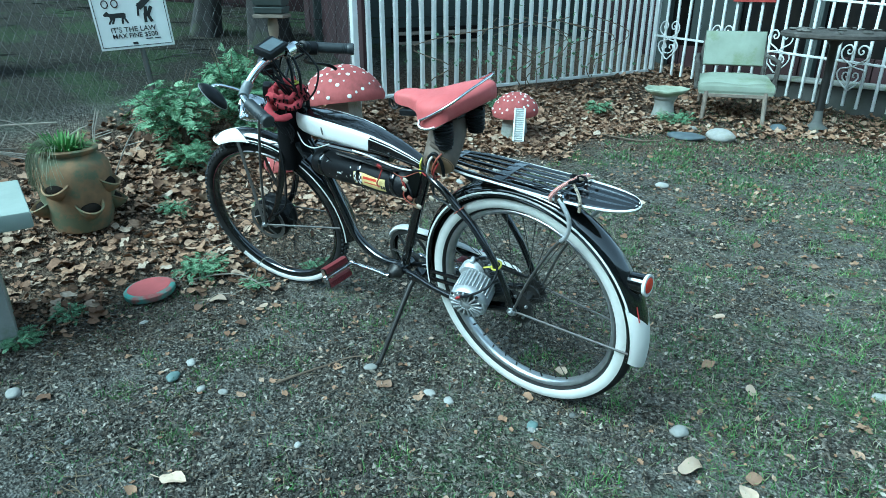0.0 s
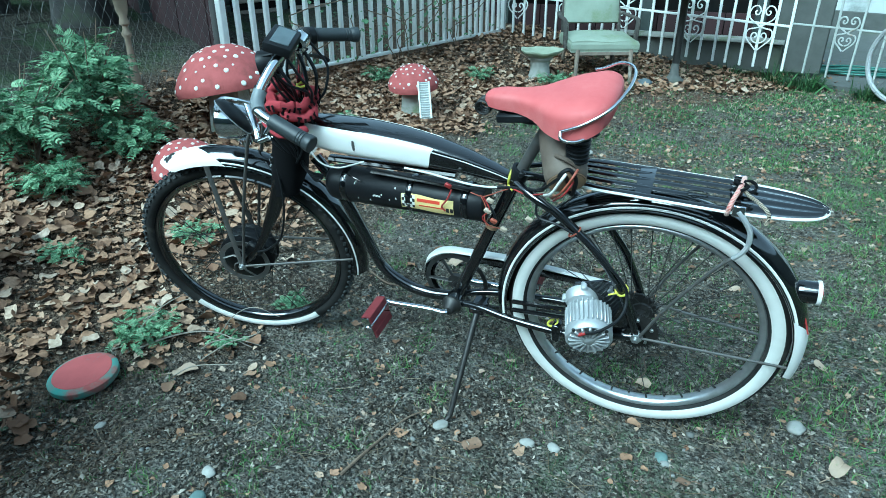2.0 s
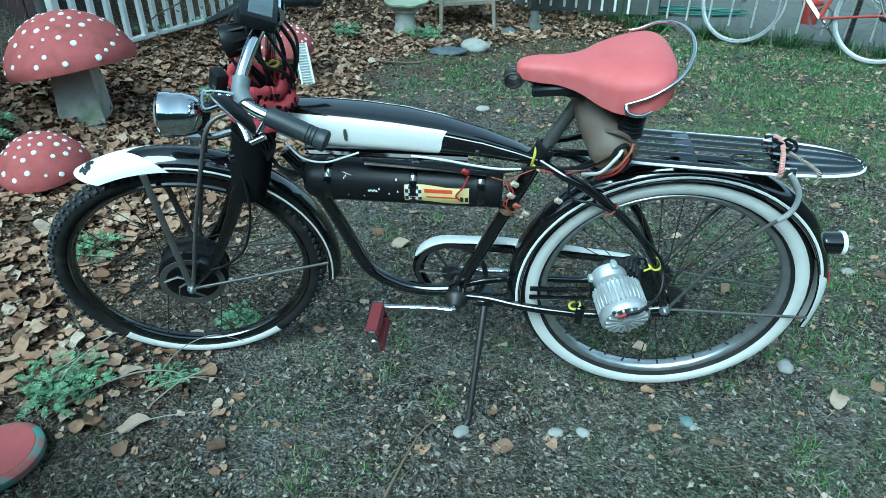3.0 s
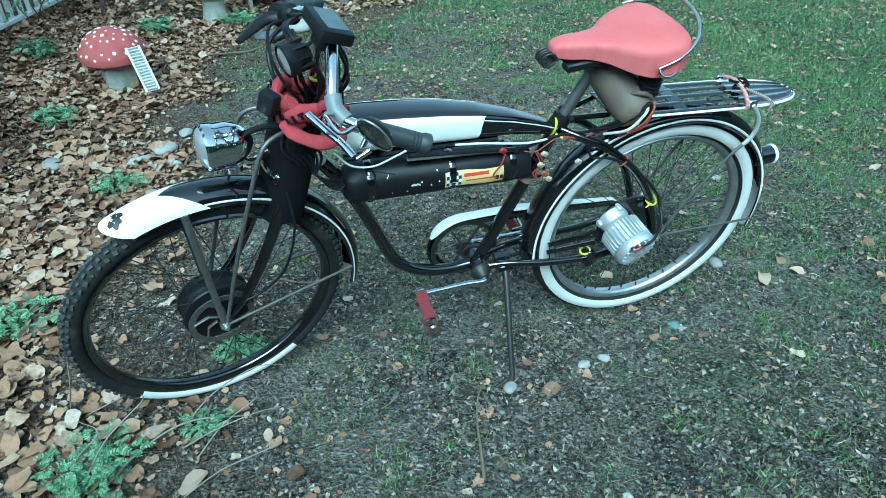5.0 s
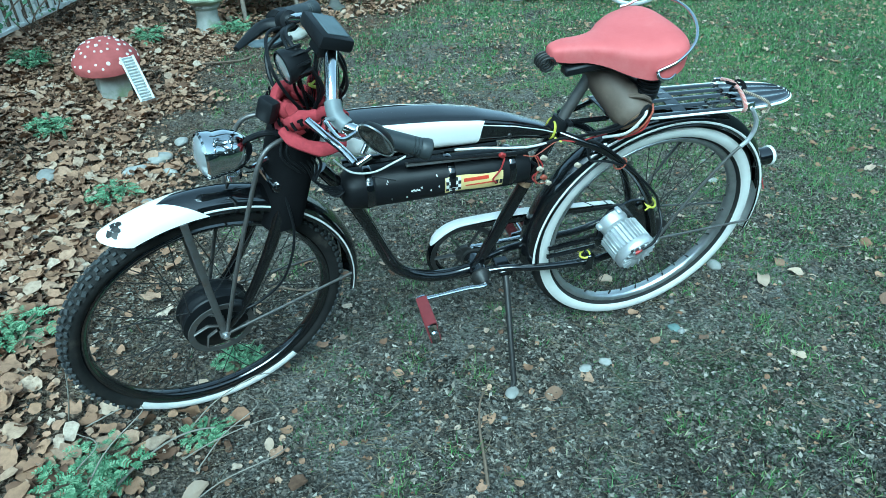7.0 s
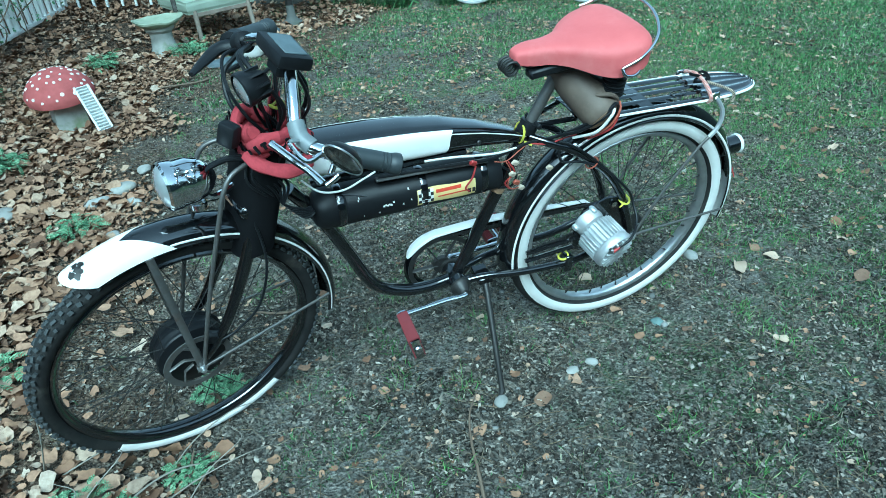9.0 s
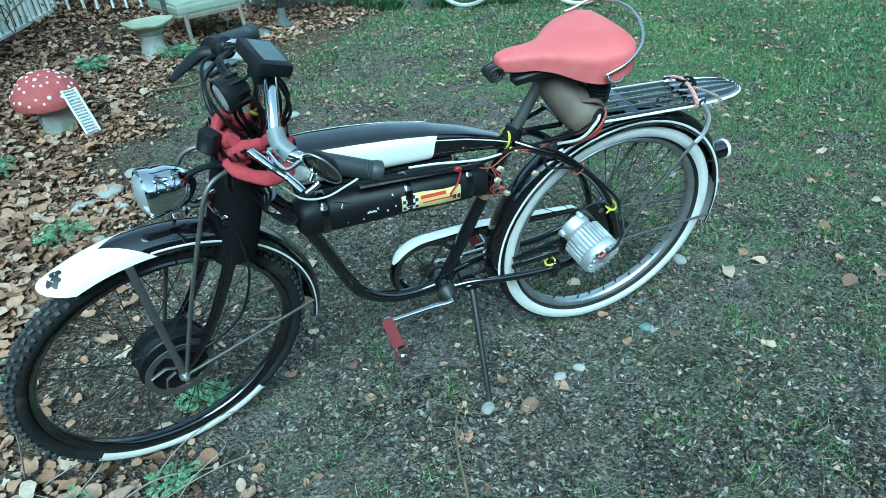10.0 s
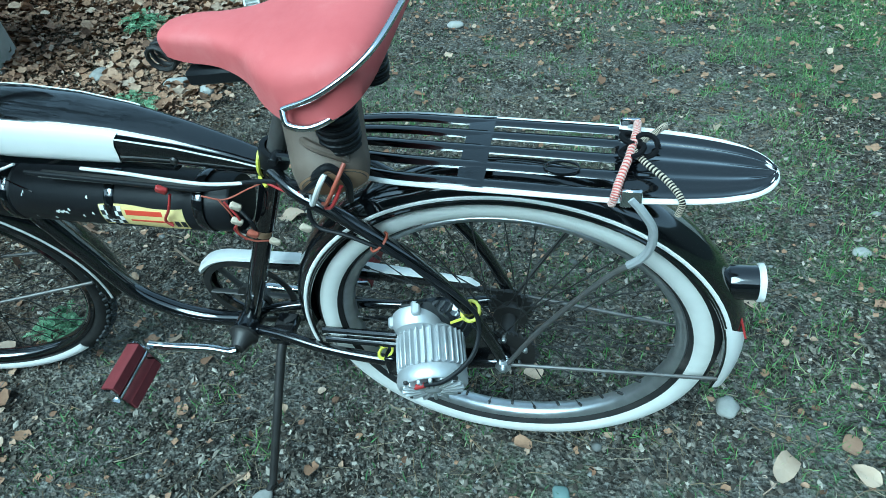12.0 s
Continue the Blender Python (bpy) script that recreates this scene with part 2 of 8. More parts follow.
M_path = surf("concrete_path", (0.105, 0.108, 0.10), 0.9, dark=(0.06, 0.063, 0.056), scale=9, amount=0.6, stain=(0.075, 0.085, 0.055), stain_scale=2, stain_from=0.55, bump=0.5, bump_scale=50)
M_capred = surf("red_painted_concrete", (0.34, 0.085, 0.082), 0.85, dark=(0.20, 0.045, 0.042), scale=20, amount=0.7, stain=(0.17, 0.05, 0.045), stain_scale=7, stain_from=0.58, bump=0.5, bump_scale=60)
M_capdot = surf("white_paint_dot", (0.72, 0.71, 0.67), 0.75, dark=(0.5, 0.48, 0.44), scale=50, bump=0.3)
M_mint = surf("mint_vinyl", (0.31, 0.35, 0.28), 0.7, dark=(0.22, 0.255, 0.19), scale=7, amount=0.8, stain=(0.19, 0.235, 0.125), stain_scale=5, stain_from=0.55, bump=0.12)
M_wood = surf("weathered_wood", (0.23, 0.19, 0.15), 0.8, dark=(0.12, 0.10, 0.08), scale=26, amount=0.7, stain=(0.30, 0.29, 0.25), stain_scale=6, stain_from=0.56, bump=0.4)
M_darkwood = surf("dark_rotten_wood", (0.075, 0.068, 0.06), 0.9, dark=(0.03, 0.028, 0.025), scale=20, amount=0.8, stain=(0.19, 0.185, 0.165), stain_scale=7, stain_from=0.56, bump=0.5)
M_shell = surf("weathered_shell", (0.14, 0.135, 0.12), 0.85, dark=(0.05, 0.047, 0.04), scale=30, amount=0.8, bump=0.4, vary=0.5)
# near-black earth, coloured to read as the dark hollow of a pocket
M_hollow = surf("dark_hollow_earth", (0.018, 0.015, 0.012), 0.95, dark=(0.008, 0.007, 0.006), scale=60, bump=0.5, spec=0.05)
M_terra = surf("mossy_terracotta", (0.24, 0.15, 0.075), 0.9, dark=(0.13, 0.10, 0.055), scale=16, amount=0.9, stain=(0.10, 0.125, 0.072), stain_scale=9, stain_from=0.46, bump=0.5, bump_scale=50)
M_pale = surf("pale_painted_slab", (0.34, 0.385, 0.34), 0.8, dark=(0.24, 0.275, 0.24), scale=10, amount=0.6, stain=(0.30, 0.32, 0.24), stain_scale=5, stain_from=0.6, bump=0.25)
M_bark = surf("dark_bark", (0.042, 0.040, 0.037), 0.95, dark=(0.012, 0.011, 0.010), scale=18, amount=0.9, stain=(0.05, 0.065, 0.03), stain_scale=4, stain_from=0.55, bump=1.0, bump_scale=26)
M_wire = surf("galvanised_wire", (0.13, 0.13, 0.125), 0.6, metal=0.3, scale=80, bump=0.1)
M_maroon = surf("maroon_boards", (0.040, 0.017, 0.019), 0.85, dark=(0.012, 0.007, 0.008), scale=8, amount=0.7, bump=0.3, vary=0.25)
M_greyboard = surf("grey_green_boards", (0.055, 0.066, 0.062), 0.85, dark=(0.03, 0.037, 0.034), scale=10, amount=0.7, bump=0.3, vary=0.2)
M_stucco = surf("white_stucco", (0.52, 0.54, 0.53), 0.9, dark=(0.52, 0.55, 0.54), scale=10, amount=0.5, stain=(0.22, 0.24, 0.22), stain_scale=1.6, stain_from=0.48, bump=0.7, bump_scale=45)
M_darkboard = surf("dark_weathered_boards", (0.040, 0.049, 0.046), 0.85, dark=(0.02, 0.025, 0.023), scale=10, amount=0.7, bump=0.3, vary=0.2)
# near-black colour that stands for shade inside openings
M_inshade = surf("interior_shade_colour", (0.008, 0.0085, 0.009), 0.95, dark=(0.018, 0.015, 0.012), scale=6, amount=0.9, bump=0.3, spec=0.05)
M_mat = surf("dark_rubber_mat", (0.025, 0.03, 0.033), 0.7, scale=30, bump=0.3)
M_hose = surf("green_hose", (0.05, 0.15, 0.115), 0.5, bump=0.1)
M_bucket = surf("red_bucket", (0.33, 0.045, 0.035), 0.5, dark=(0.22, 0.03, 0.03), scale=9, bump=0.1)
M_bikered = surf("red_frame_paint", (0.36, 0.05, 0.04), 0.35, bump=0.05)
M_sign = surf("white_sign_plate", (0.74, 0.75, 0.73), 0.45, dark=(0.62, 0.63, 0.6), scale=8, amount=0.5, stain=(0.45, 0.46, 0.40), stain_scale=5, stain_from=0.64, bump=0.05)
M_ink = surf("black_ink", (0.015, 0.015, 0.016), 0.6, scale=50, bump=0.05)
M_pebble = surf("pebbles", (0.16, 0.16, 0.15), 0.8, dark=(0.11, 0.11, 0.10), scale=60, amount=0.6, bump=0.3, island=0.55)
M_brightgrass = leafy("bright_grass", [(0.0, (0.045, 0.115, 0.032)), (0.4, (0.095, 0.21, 0.055)), (0.75, (0.165, 0.30, 0.085)), (1.0, (0.33, 0.37, 0.19))], 0.55)
M_hang = leafy("hanging_straw", [(0.0, (0.16, 0.19, 0.12)), (0.5, (0.26, 0.28, 0.19)), (1.0, (0.38, 0.38, 0.28))], 0.8)
M_clod = surf("soil_clod", (0.12, 0.116, 0.098), 0.95, dark=(0.035, 0.033, 0.027), scale=80, amount=0.7, bump=0.5, island=0.75, spec=0.08)
M_stone = surf("pale_stone", (0.31, 0.305, 0.28), 0.85, dark=(0.19, 0.185, 0.17), scale=40, amount=0.6, stain=(0.26, 0.25, 0.2), stain_scale=14, stain_from=0.55, bump=0.4, vary=0.18)
M_sleeve = surf("grey_sleeve", (0.16, 0.175, 0.18), 0.45, dark=(0.1, 0.11, 0.115), scale=40, amount=0.6, bump=0.1)
M_teal = surf("teal_stone", (0.13, 0.185, 0.175), 0.7, dark=(0.1, 0.15, 0.14), scale=40, bump=0.3)
M_slate = surf("blue_slate", (0.10, 0.122, 0.135), 0.75, dark=(0.055, 0.068, 0.075), scale=20, amount=0.7, bump=0.5)
M_twig = surf("dry_twig", (0.16, 0.12, 0.085), 0.9, dark=(0.09, 0.065, 0.045), scale=50, amount=0.7, bump=0.5)
M_straw = leafy("straw", [(0.0, (0.20, 0.16, 0.10)), (0.5, (0.11, 0.085, 0.055)), (1.0, (0.28, 0.24, 0.17))], 0.85)
M_litter = leafy("leaf_litter", [(0.0, (0.075, 0.046, 0.030)), (0.2, (0.185, 0.107, 0.066)), (0.45, (0.30, 0.188, 0.115)), (0.65, (0.345, 0.217, 0.140)), (0.85, (0.39, 0.285, 0.197)), (1.0, (0.46, 0.38, 0.295))], 0.75)
M_debris = leafy("trodden_debris", [(0.0, (0.012, 0.0105, 0.009)), (0.35, (0.045, 0.038, 0.03)), (0.6, (0.12, 0.105, 0.085)), (0.85, (0.22, 0.198, 0.162)), (1.0, (0.42, 0.385, 0.325))], 0.85)
M_leafpale = surf("pale_dry_leaf", (0.41, 0.32, 0.235), 0.7, dark=(0.33, 0.23, 0.15), scale=40, amount=0.6, bump=0.4, bump_scale=90, vary=0.2)
M_leafbrown = surf("brown_dry_leaf", (0.235, 0.15, 0.095), 0.7, dark=(0.15, 0.08, 0.045), scale=40, amount=0.7, bump=0.4, bump_scale=90, vary=0.3)
M_grass = leafy("grass", [(0.0, (0.030, 0.066, 0.026)), (0.3, (0.062, 0.135, 0.046)), (0.6, (0.115, 0.225, 0.078)), (0.80, (0.17, 0.255, 0.115)), (0.92, (0.26, 0.25, 0.17)), (1.0, (0.42, 0.39, 0.30))], 0.6)
M_weed = leafy("weed_leaves", [(0.0, (0.075, 0.15, 0.075)), (0.5, (0.165, 0.285, 0.15)), (1.0, (0.31, 0.43, 0.26))], 0.55)
M_darkgrass = leafy("dark_tuft_blades", [(0.0, (0.02, 0.045, 0.02)), (0.5, (0.04, 0.085, 0.03)), (1.0, (0.09, 0.14, 0.05))], 0.5)
M_greytyre = surf("grey_old_tyre", (0.29, 0.295, 0.29), 0.7, dark=(0.2, 0.2, 0.19), scale=16, amount=0.6, bump=0.1)
M_palestem = surf("pale_dead_stem", (0.25, 0.23, 0.195), 0.9, dark=(0.22, 0.19, 0.15), scale=50, amount=0.7, bump=0.4)
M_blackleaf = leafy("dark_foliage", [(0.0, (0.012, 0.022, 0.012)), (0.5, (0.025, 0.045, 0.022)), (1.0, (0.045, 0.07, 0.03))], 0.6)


# ---------------------------------------------------------------- mesh helpers
class Geo:
    """Vertices and faces to be collected into one mesh."""

    def __init__(self):
        self.v, self.f = [], []

    def add(self, verts, faces, m=None):
        n = len(self.v)
        self.v += [tuple(m @ Vector(p)) for p in verts] if m else [tuple(p) for p in verts]
        self.f += [tuple(i + n for i in face) for face in faces]
        return self


def mesh_of(geo, name, mat, sharp=38):
    me = bpy.data.meshes.new(name)
    if isinstance(geo, bmesh.types.BMesh):
        bmesh.ops.recalc_face_normals(geo, faces=geo.faces)
        geo.to_mesh(me)
        geo.free()
    else:
        bm = bmesh.new()
        vs = [bm.verts.new(p) for p in geo.v]
        for face in geo.f:
            try:
                bm.faces.new([vs[i] for i in face])
            except ValueError:
                pass
        bmesh.ops.recalc_face_normals(bm, faces=bm.faces)
        bm.to_mesh(me)
        bm.free()
    for p in me.polygons:
        p.use_smooth = True
    me.set_sharp_from_angle(angle=radians(sharp))
    me.materials.append(mat)
    return me


def part(name, geo, mat, parent, label="", m=None, sharp=38):
    ob = new(name, geo if isinstance(geo, bpy.types.Mesh) else mesh_of(geo, name, mat, sharp))
    ob.parent = parent
    if m is not None:
        ob.matrix_basis = m
    return tagged(ob, label)


def thing(name, label, category, m=None, geo=None, mat=None, group="", kind="", sharp=38):
    ob = new(name, mesh_of(geo, name, mat, sharp) if geo is not None else None)
    if m is not None:
        ob.matrix_basis = m
    return tagged(ob, label, category, group, kind)


def spline(pts, k=6, closed=False):
    """Catmull-Rom points through pts."""
    p = [Vector(q) for q in pts]
    n = len(p)
    out = []
    for i in range(n if closed else n - 1):
        a = p[(i - 1) % n] if closed or i else p[0] * 2 - p[1]
        b, c = p[i], p[(i + 1) % n]
        d = p[(i + 2) % n] if closed or i + 2 < n else p[-1] * 2 - p[-2]
        for j in range(k):
            s = j / k
            out.append(0.5 * ((2 * b) + (c - a) * s + (2 * a - 5 * b + 4 * c - d) * s * s + (3 * b - a - 3 * c + d) * s ** 3))
    if not closed:
        out.append(p[-1])
    return out


def tube(g, pts, r, n=10, closed=False, flat=1.0):
    """Sweeps a ring of radius r (or a list of them) along pts; flat squeezes one axis."""
    p = [Vector(q) for q in pts]
    k = len(p)
    rs = [float(q) for q in np.interp(np.linspace(0, 1, k), np.linspace(0, 1, len(r)), r)] if isinstance(r, (list, tuple)) else [r] * k
    tang = []
    for i in range(k):
        a = p[(i - 1) % k] if closed or i else p[0]
        b = p[(i + 1) % k] if closed or i < k - 1 else p[-1]
        tang.append((b - a).normalized())
    up = Vector((0, 0, 1)) if abs(tang[0].z) < 0.9 else Vector((0, 1, 0))
    u = tang[0].cross(up).normalized()
    verts, faces = [], []
    for i in range(k):
        u = (u - tang[i] * u.dot(tang[i])).normalized()
        w = tang[i].cross(u)
        for j in range(n):
            a = 2 * math.pi * j / n
            verts.append(p[i] + rs[i] * (math.cos(a) * u + flat * math.sin(a) * w))
    for i in range(k if closed else k - 1):
        for j in range(n):
            a, b = i * n + j, i * n + (j + 1) % n
            c, d = ((i + 1) % k) * n + (j + 1) % n, ((i + 1) % k) * n + j
            faces.append((a, b, c, d))
    if not closed:
        faces += [tuple(range(n - 1, -1, -1)), tuple((k - 1) * n + j for j in range(n))]
    return g.add(verts, faces)


def lathe(g, profile, p0=(0, 0, 0), p1=(0, 1, 0), n=24, a0=0.0, a1=360.0, loop=False):
    """Turns (radius, metres along p0 to p1) pairs about that axis. loop: the profile closes on itself."""
    p0 = Vector(p0)
    d = (Vector(p1) - p0).normalized()
    q = d.to_track_quat("Z", "Y").to_matrix()
    full = abs(a1 - a0) >= 359.9
    m = n if full else n + 1
    k = len(profile)
    verts, faces = [], []
    for i in range(m):
        a = radians(a0 + (a1 - a0) * i / n)
        for r, h in profile:
            verts.append(p0 + q @ Vector((r * math.cos(a), r * math.sin(a), h)))
    for i in range(n):
        i2 = (i + 1) % m if full else i + 1
        for j in range(k if loop else k - 1):
            j2 = (j + 1) % k
            ids = (i * k + j, i2 * k + j, i2 * k + j2, i * k + j2)
            faces.append(ids)
    g.add(verts, faces)
    return g


def rod(g, p0, p1, r0, r1=None, n=12, bev=0.15):
    """A capped cylinder or cone with eased rims."""
    r1 = r0 if r1 is None else r1
    length = (Vector(p1) - Vector(p0)).length
    b0, b1 = min(r0 * bev, length * 0.3), min(r1 * bev, length * 0.3)
    return lathe(g, [(1e-5, 0), (r0 - b0, 0), (r0, b0), (r1, length - b1), (r1 - b1, length), (1e-5, length)], p0, p1, n)


def block(size, bevel=0.005, seg=2):
    """A bevelled box bmesh, centred."""
    bm = bmesh.new()
    bmesh.ops.create_cube(bm, size=1.0)
    bmesh.ops.scale(bm, vec=size, verts=bm.verts)
    if bevel:
        bmesh.ops.bevel(bm, geom=list(bm.edges), offset=bevel, segments=seg, affect="EDGES", profile=0.5)
    return bm


def add_block(g, m, size, bevel=0.005, seg=1):
    bm = block(size, bevel, seg)
    bm.verts.index_update()
    g.add([v.co.copy() for v in bm.verts], [[v.index for v in f.verts] for f in bm.faces], m)
    bm.free()
    return g


def slab(g, outline, t0, t1, axis="y"):
    """An outline of (a, b) pairs extruded along an axis from t0 to t1."""
    def at(a, b, t):
        return (a, t, b) if axis == "y" else (a, b, t)
    n = len(outline)
    verts = [at(a, b, t0) for a, b in outline] + [at(a, b, t1) for a, b in outline]
    faces = [tuple(range(n - 1, -1, -1)), tuple(range(n, 2 * n))] + [(i, (i + 1) % n, n + (i + 1) % n, n + i) for i in range(n)]
    return g.add(verts, faces)


def shell(g, fn, nu, nv, th):
    """A sheet fn(u, v) with u, v in 0..1, of thickness th."""
    def normal(u, v):
        e = 1e-3
        a = Vector(fn(min(u + e, 1), v)) - Vector(fn(max(u - e, 0), v))
        b = Vector(fn(u, min(v + e, 1))) - Vector(fn(u, max(v - e, 0)))
        return a.cross(b).normalized()
    top = [[Vector(fn(i / nu, j / nv)) for j in range(nv + 1)] for i in range(nu + 1)]
    low = [[top[i][j] - th * normal(i / nu, j / nv) for j in range(nv + 1)] for i in range(nu + 1)]
    w = nv + 1
    verts = [p for row in top for p in row] + [p for row in low for p in row]
    o = (nu + 1) * w
    faces = []
    for i in range(nu):
        for j in range(nv):
            q = (i * w + j, (i + 1) * w + j, (i + 1) * w + j + 1, i * w + j + 1)
            faces += [q, tuple(o + k for k in reversed(q))]
    for i in range(nu):
        for j in (0, nv):
            faces.append((i * w + j, (i + 1) * w + j, o + (i + 1) * w + j, o + i * w + j))
    for j in range(nv):
        for i in (0, nu):
            faces.append((i * w + j, i * w + j + 1, o + i * w + j + 1, o + i * w + j))
    return g.add(verts, faces)


def mesh_arrays(name, verts, faces, mat, smooth=False):
    """A mesh from numpy arrays; all faces have the same number of corners."""
    me = bpy.data.meshes.new(name)
    nf, k = faces.shape
    me.vertices.add(len(verts))
    me.vertices.foreach_set("co", verts.astype(np.float32).ravel())
    me.loops.add(nf * k)
    me.loops.foreach_set("vertex_index", faces.astype(np.int32).ravel())
    me.polygons.add(nf)
    me.polygons.foreach_set("loop_start", np.arange(0, nf * k, k, dtype=np.int32))
    me.polygons.foreach_set("use_smooth", np.full(nf, smooth))
    me.update(calc_edges=True)
    me.validate()
    me.materials.append(mat)
    return me


def rotations(yaw, tilt, way):
    """Rotation matrices: turn by yaw about z, then tilt about the level axis at angle way."""
    cy, sy, ct, st, ca, sa = np.cos(yaw), np.sin(yaw), np.cos(tilt), np.sin(tilt), np.cos(way), np.sin(way)
    z = np.zeros_like(yaw)
    o = np.ones_like(yaw)
    rz = np.stack([cy, -sy, z, sy, cy, z, z, z, o], -1).reshape(-1, 3, 3)
    k = 1 - ct
    rt = np.stack([ct + ca * ca * k, ca * sa * k, sa * st, ca * sa * k, ct + sa * sa * k, -ca * st, -sa * st, ca * st, ct], -1).reshape(-1, 3, 3)
    return rt @ rz


def scatter(name, templates, faces, places, turn, size, mat, smooth=False):
    """Many copies of small templates (K x V x 3, one shared face list) joined into one mesh."""
    rng = np.random.default_rng(len(places) + 7)
    pick = rng.integers(0, len(templates), len(places))
    t = templates[pick] * size[:, None, None]
    v = np.einsum("nij,nkj->nki", turn, t) + places[:, None, :]
    nv = templates.shape[1]
    f = faces[None] + (np.arange(len(places)) * nv)[:, None, None]
    return mesh_arrays(name, v.reshape(-1, 3), f.reshape(-1, faces.shape[1]), mat, smooth)


def ground_z(x, y):
    """Height of the yard: level round the bicycle, a leafy bank that steepens towards the fences."""
    h = 0.09 * (-x - 0.95) + 0.05 * np.maximum(-x - 1.4, 0) + 0.14 * np.maximum(-x - 2.1, 0) - 0.18 * np.maximum(-x - 3.2, 0)
    h = h + 0.032 * np.clip(y, 0, 3.0) + 0.10 * np.clip(y, -2.0, 0) + 0.045 * np.clip(y - 3.6, 0, 1.5)
    h = np.minimum(h, 0.75 + 0.02 * h)
    return np.where(h > 0, h, 0.0)


def gz(x, y):
    return float(ground_z(np.float64(x), np.float64(y)))


# ---------------------------------------------------------------- the motorised cruiser bicycle
# Its own axes: x to the rear, y to its right, z up, from the rear tyre's foot; it leans on its stand.
LEAN = Matrix.Translation((0.0036, 0.0445, 0.0)) @ pose(0, 0, 0, 0, 0, 1.18) @ pose(0, 0, 0, 9.57)
HUB_R, HUB_F = Vector((0, 0, 0.325)), Vector((-1.1143, 0, 0.3229))
# the front end is turned a little to the left about the steering axis
AXIS_TOP, AXIS_LOW = Vector((-0.845, 0, 0.80)), Vector((-0.915, 0, 0.60))
STEER = Matrix.Translation(AXIS_TOP) @ Matrix.Rotation(radians(16.1), 4, (AXIS_TOP - AXIS_LOW).normalized()) @ Matrix.Translation(-AXIS_TOP)

bicycle = thing("bicycle", "black and white vintage motorised cruiser bicycle on its kickstand", "bicycle", LEAN)


def ring(g, hub, profile, n=72, a0=0.0, a1=360.0, loop=False):
    """A (radius, y) profile turned about a wheel's axle."""
    return lathe(g, profile, hub, hub + Vector((0, 1, 0)), n, a0, a1, loop)


def on_wheel(hub, r, deg, y=0.0):
    """A point at radius r; 0 degrees is to the rear, 90 up."""
    a = radians(deg)
    return Vector((hub.x + r * math.cos(a), y, hub.z + r * math.sin(a)))


def circle(cr, cy, r, n, y_flat=1.0):
    return [(cr + r * math.cos(2 * math.pi * i / n), cy + y_flat * r * math.sin(2 * math.pi * i / n)) for i in range(n)]


def wheel(name, hub, parent, m, walls, knobs, label):
    tr, ts = (0.297, 0.0275) if walls else (0.2905, 0.0205)
    w = part(name, ring(Geo(), hub, circle(tr, 0, ts, 20), 96, loop=True), M_rubber, parent, label, m)
    if walls:
        for s in (-1, 1):
            prof = [(0.297 + 0.0283 * math.cos(a), s * 0.0283 * math.sin(a)) for a in [radians(d) for d in (65, 71, 77, 83, 89, 95, 101, 107, 113, 119, 124)]]
            part("whitewall", ring(Geo(), hub, prof, 96), M_wall, w, "white tyre sidewall")
    else:
        for s in (-1,):
            strip = lambda a, b: on_wheel(hub, tr + (ts + 0.0014) * math.cos(radians(66 + 56 * b)), 221 + 82 * a, s * (ts + 0.0014) * math.sin(radians(66 + 56 * b)))
            part("reflective_strip", shell(Geo(), strip, 40, 5, 0.001), M_white, w, "white strip on the tyre wall")
    if knobs:
        g = Geo()
        for i in range(88):
            for row, (deg, sx) in enumerate(((-58, 0.011), (-29, 0.013), (0, 0.012), (29, 0.013), (58, 0.011))):
                a = 360.0 * (i + 0.5 * (row % 2)) / 88
                if 217 < a < 307 and row == 0:
                    continue
                e = radians(deg)
                out = on_wheel(hub, tr + (ts + 0.001) * math.cos(e), a, (ts + 0.001) * math.sin(e))
                lug = random.Random(i * 7 + row)
                add_block(g, Matrix.Translation(out) @ pose(0, 0, 0, 0, -a, 0) @ pose(0, 0, 0, 0, 0, deg) @ pose(0, 0, 0, lug.uniform(-22, 22), 0, 0), (0.0068, 0.0068 * lug.uniform(0.75, 1.2), sx * lug.uniform(0.6, 1.05)), 0, 1)
        part("tread", g, M_tread, w, "knobbly tread blocks", sharp=20)
    rim_mat = M_alu if walls else M_black
    prof = [(0.272, -0.017), (0.276, -0.0135), (0.268, -0.011), (0.264, 0), (0.268, 0.011), (0.276, 0.0135), (0.272, 0.016), (0.264, 0.0145), (0.2585, 0.007), (0.2575, 0), (0.2585, -0.007), (0.264, -0.0145)]
    part("rim", ring(Geo(), hub, prof, 96, loop=True), rim_mat, w, "bright metal rim" if walls else "black rim")
    fl = 0.024 if walls else 0.077
    sp = Geo()
    rod(sp, (0, 0, 0), (0, 0, 1), 0.0011, n=6, bev=0)
    spoke_me = mesh_of(sp, "spoke", M_darksteel)
    nipple_me = mesh_of(rod(Geo(), (0, 0, -0.013), (0, 0, 0.002), 0.0026, n=8), "nipple", M_darksteel)
    for i in range(36):
        a = 360.0 * i / 36
        side = 1 if i % 2 else -1
        skew = 34 if (i // 2) % 2 else -34
        p0 = on_wheel(hub, fl, a + skew, side * 0.026)
        p1 = on_wheel(hub, 0.260, a, side * 0.003)
        d = p1 - p0
        if walls:
            part("nipple", nipple_me, None, w, m=Matrix.Translation(p1) @ d.to_track_quat("Z", "Y").to_matrix().to_4x4())
        part("spoke", spoke_me, None, w, m=Matrix.Translation(p0) @ d.to_track_quat("Z", "Y").to_matrix().to_4x4() @ Matrix.Diagonal((1, 1, d.length, 1)))
    return w


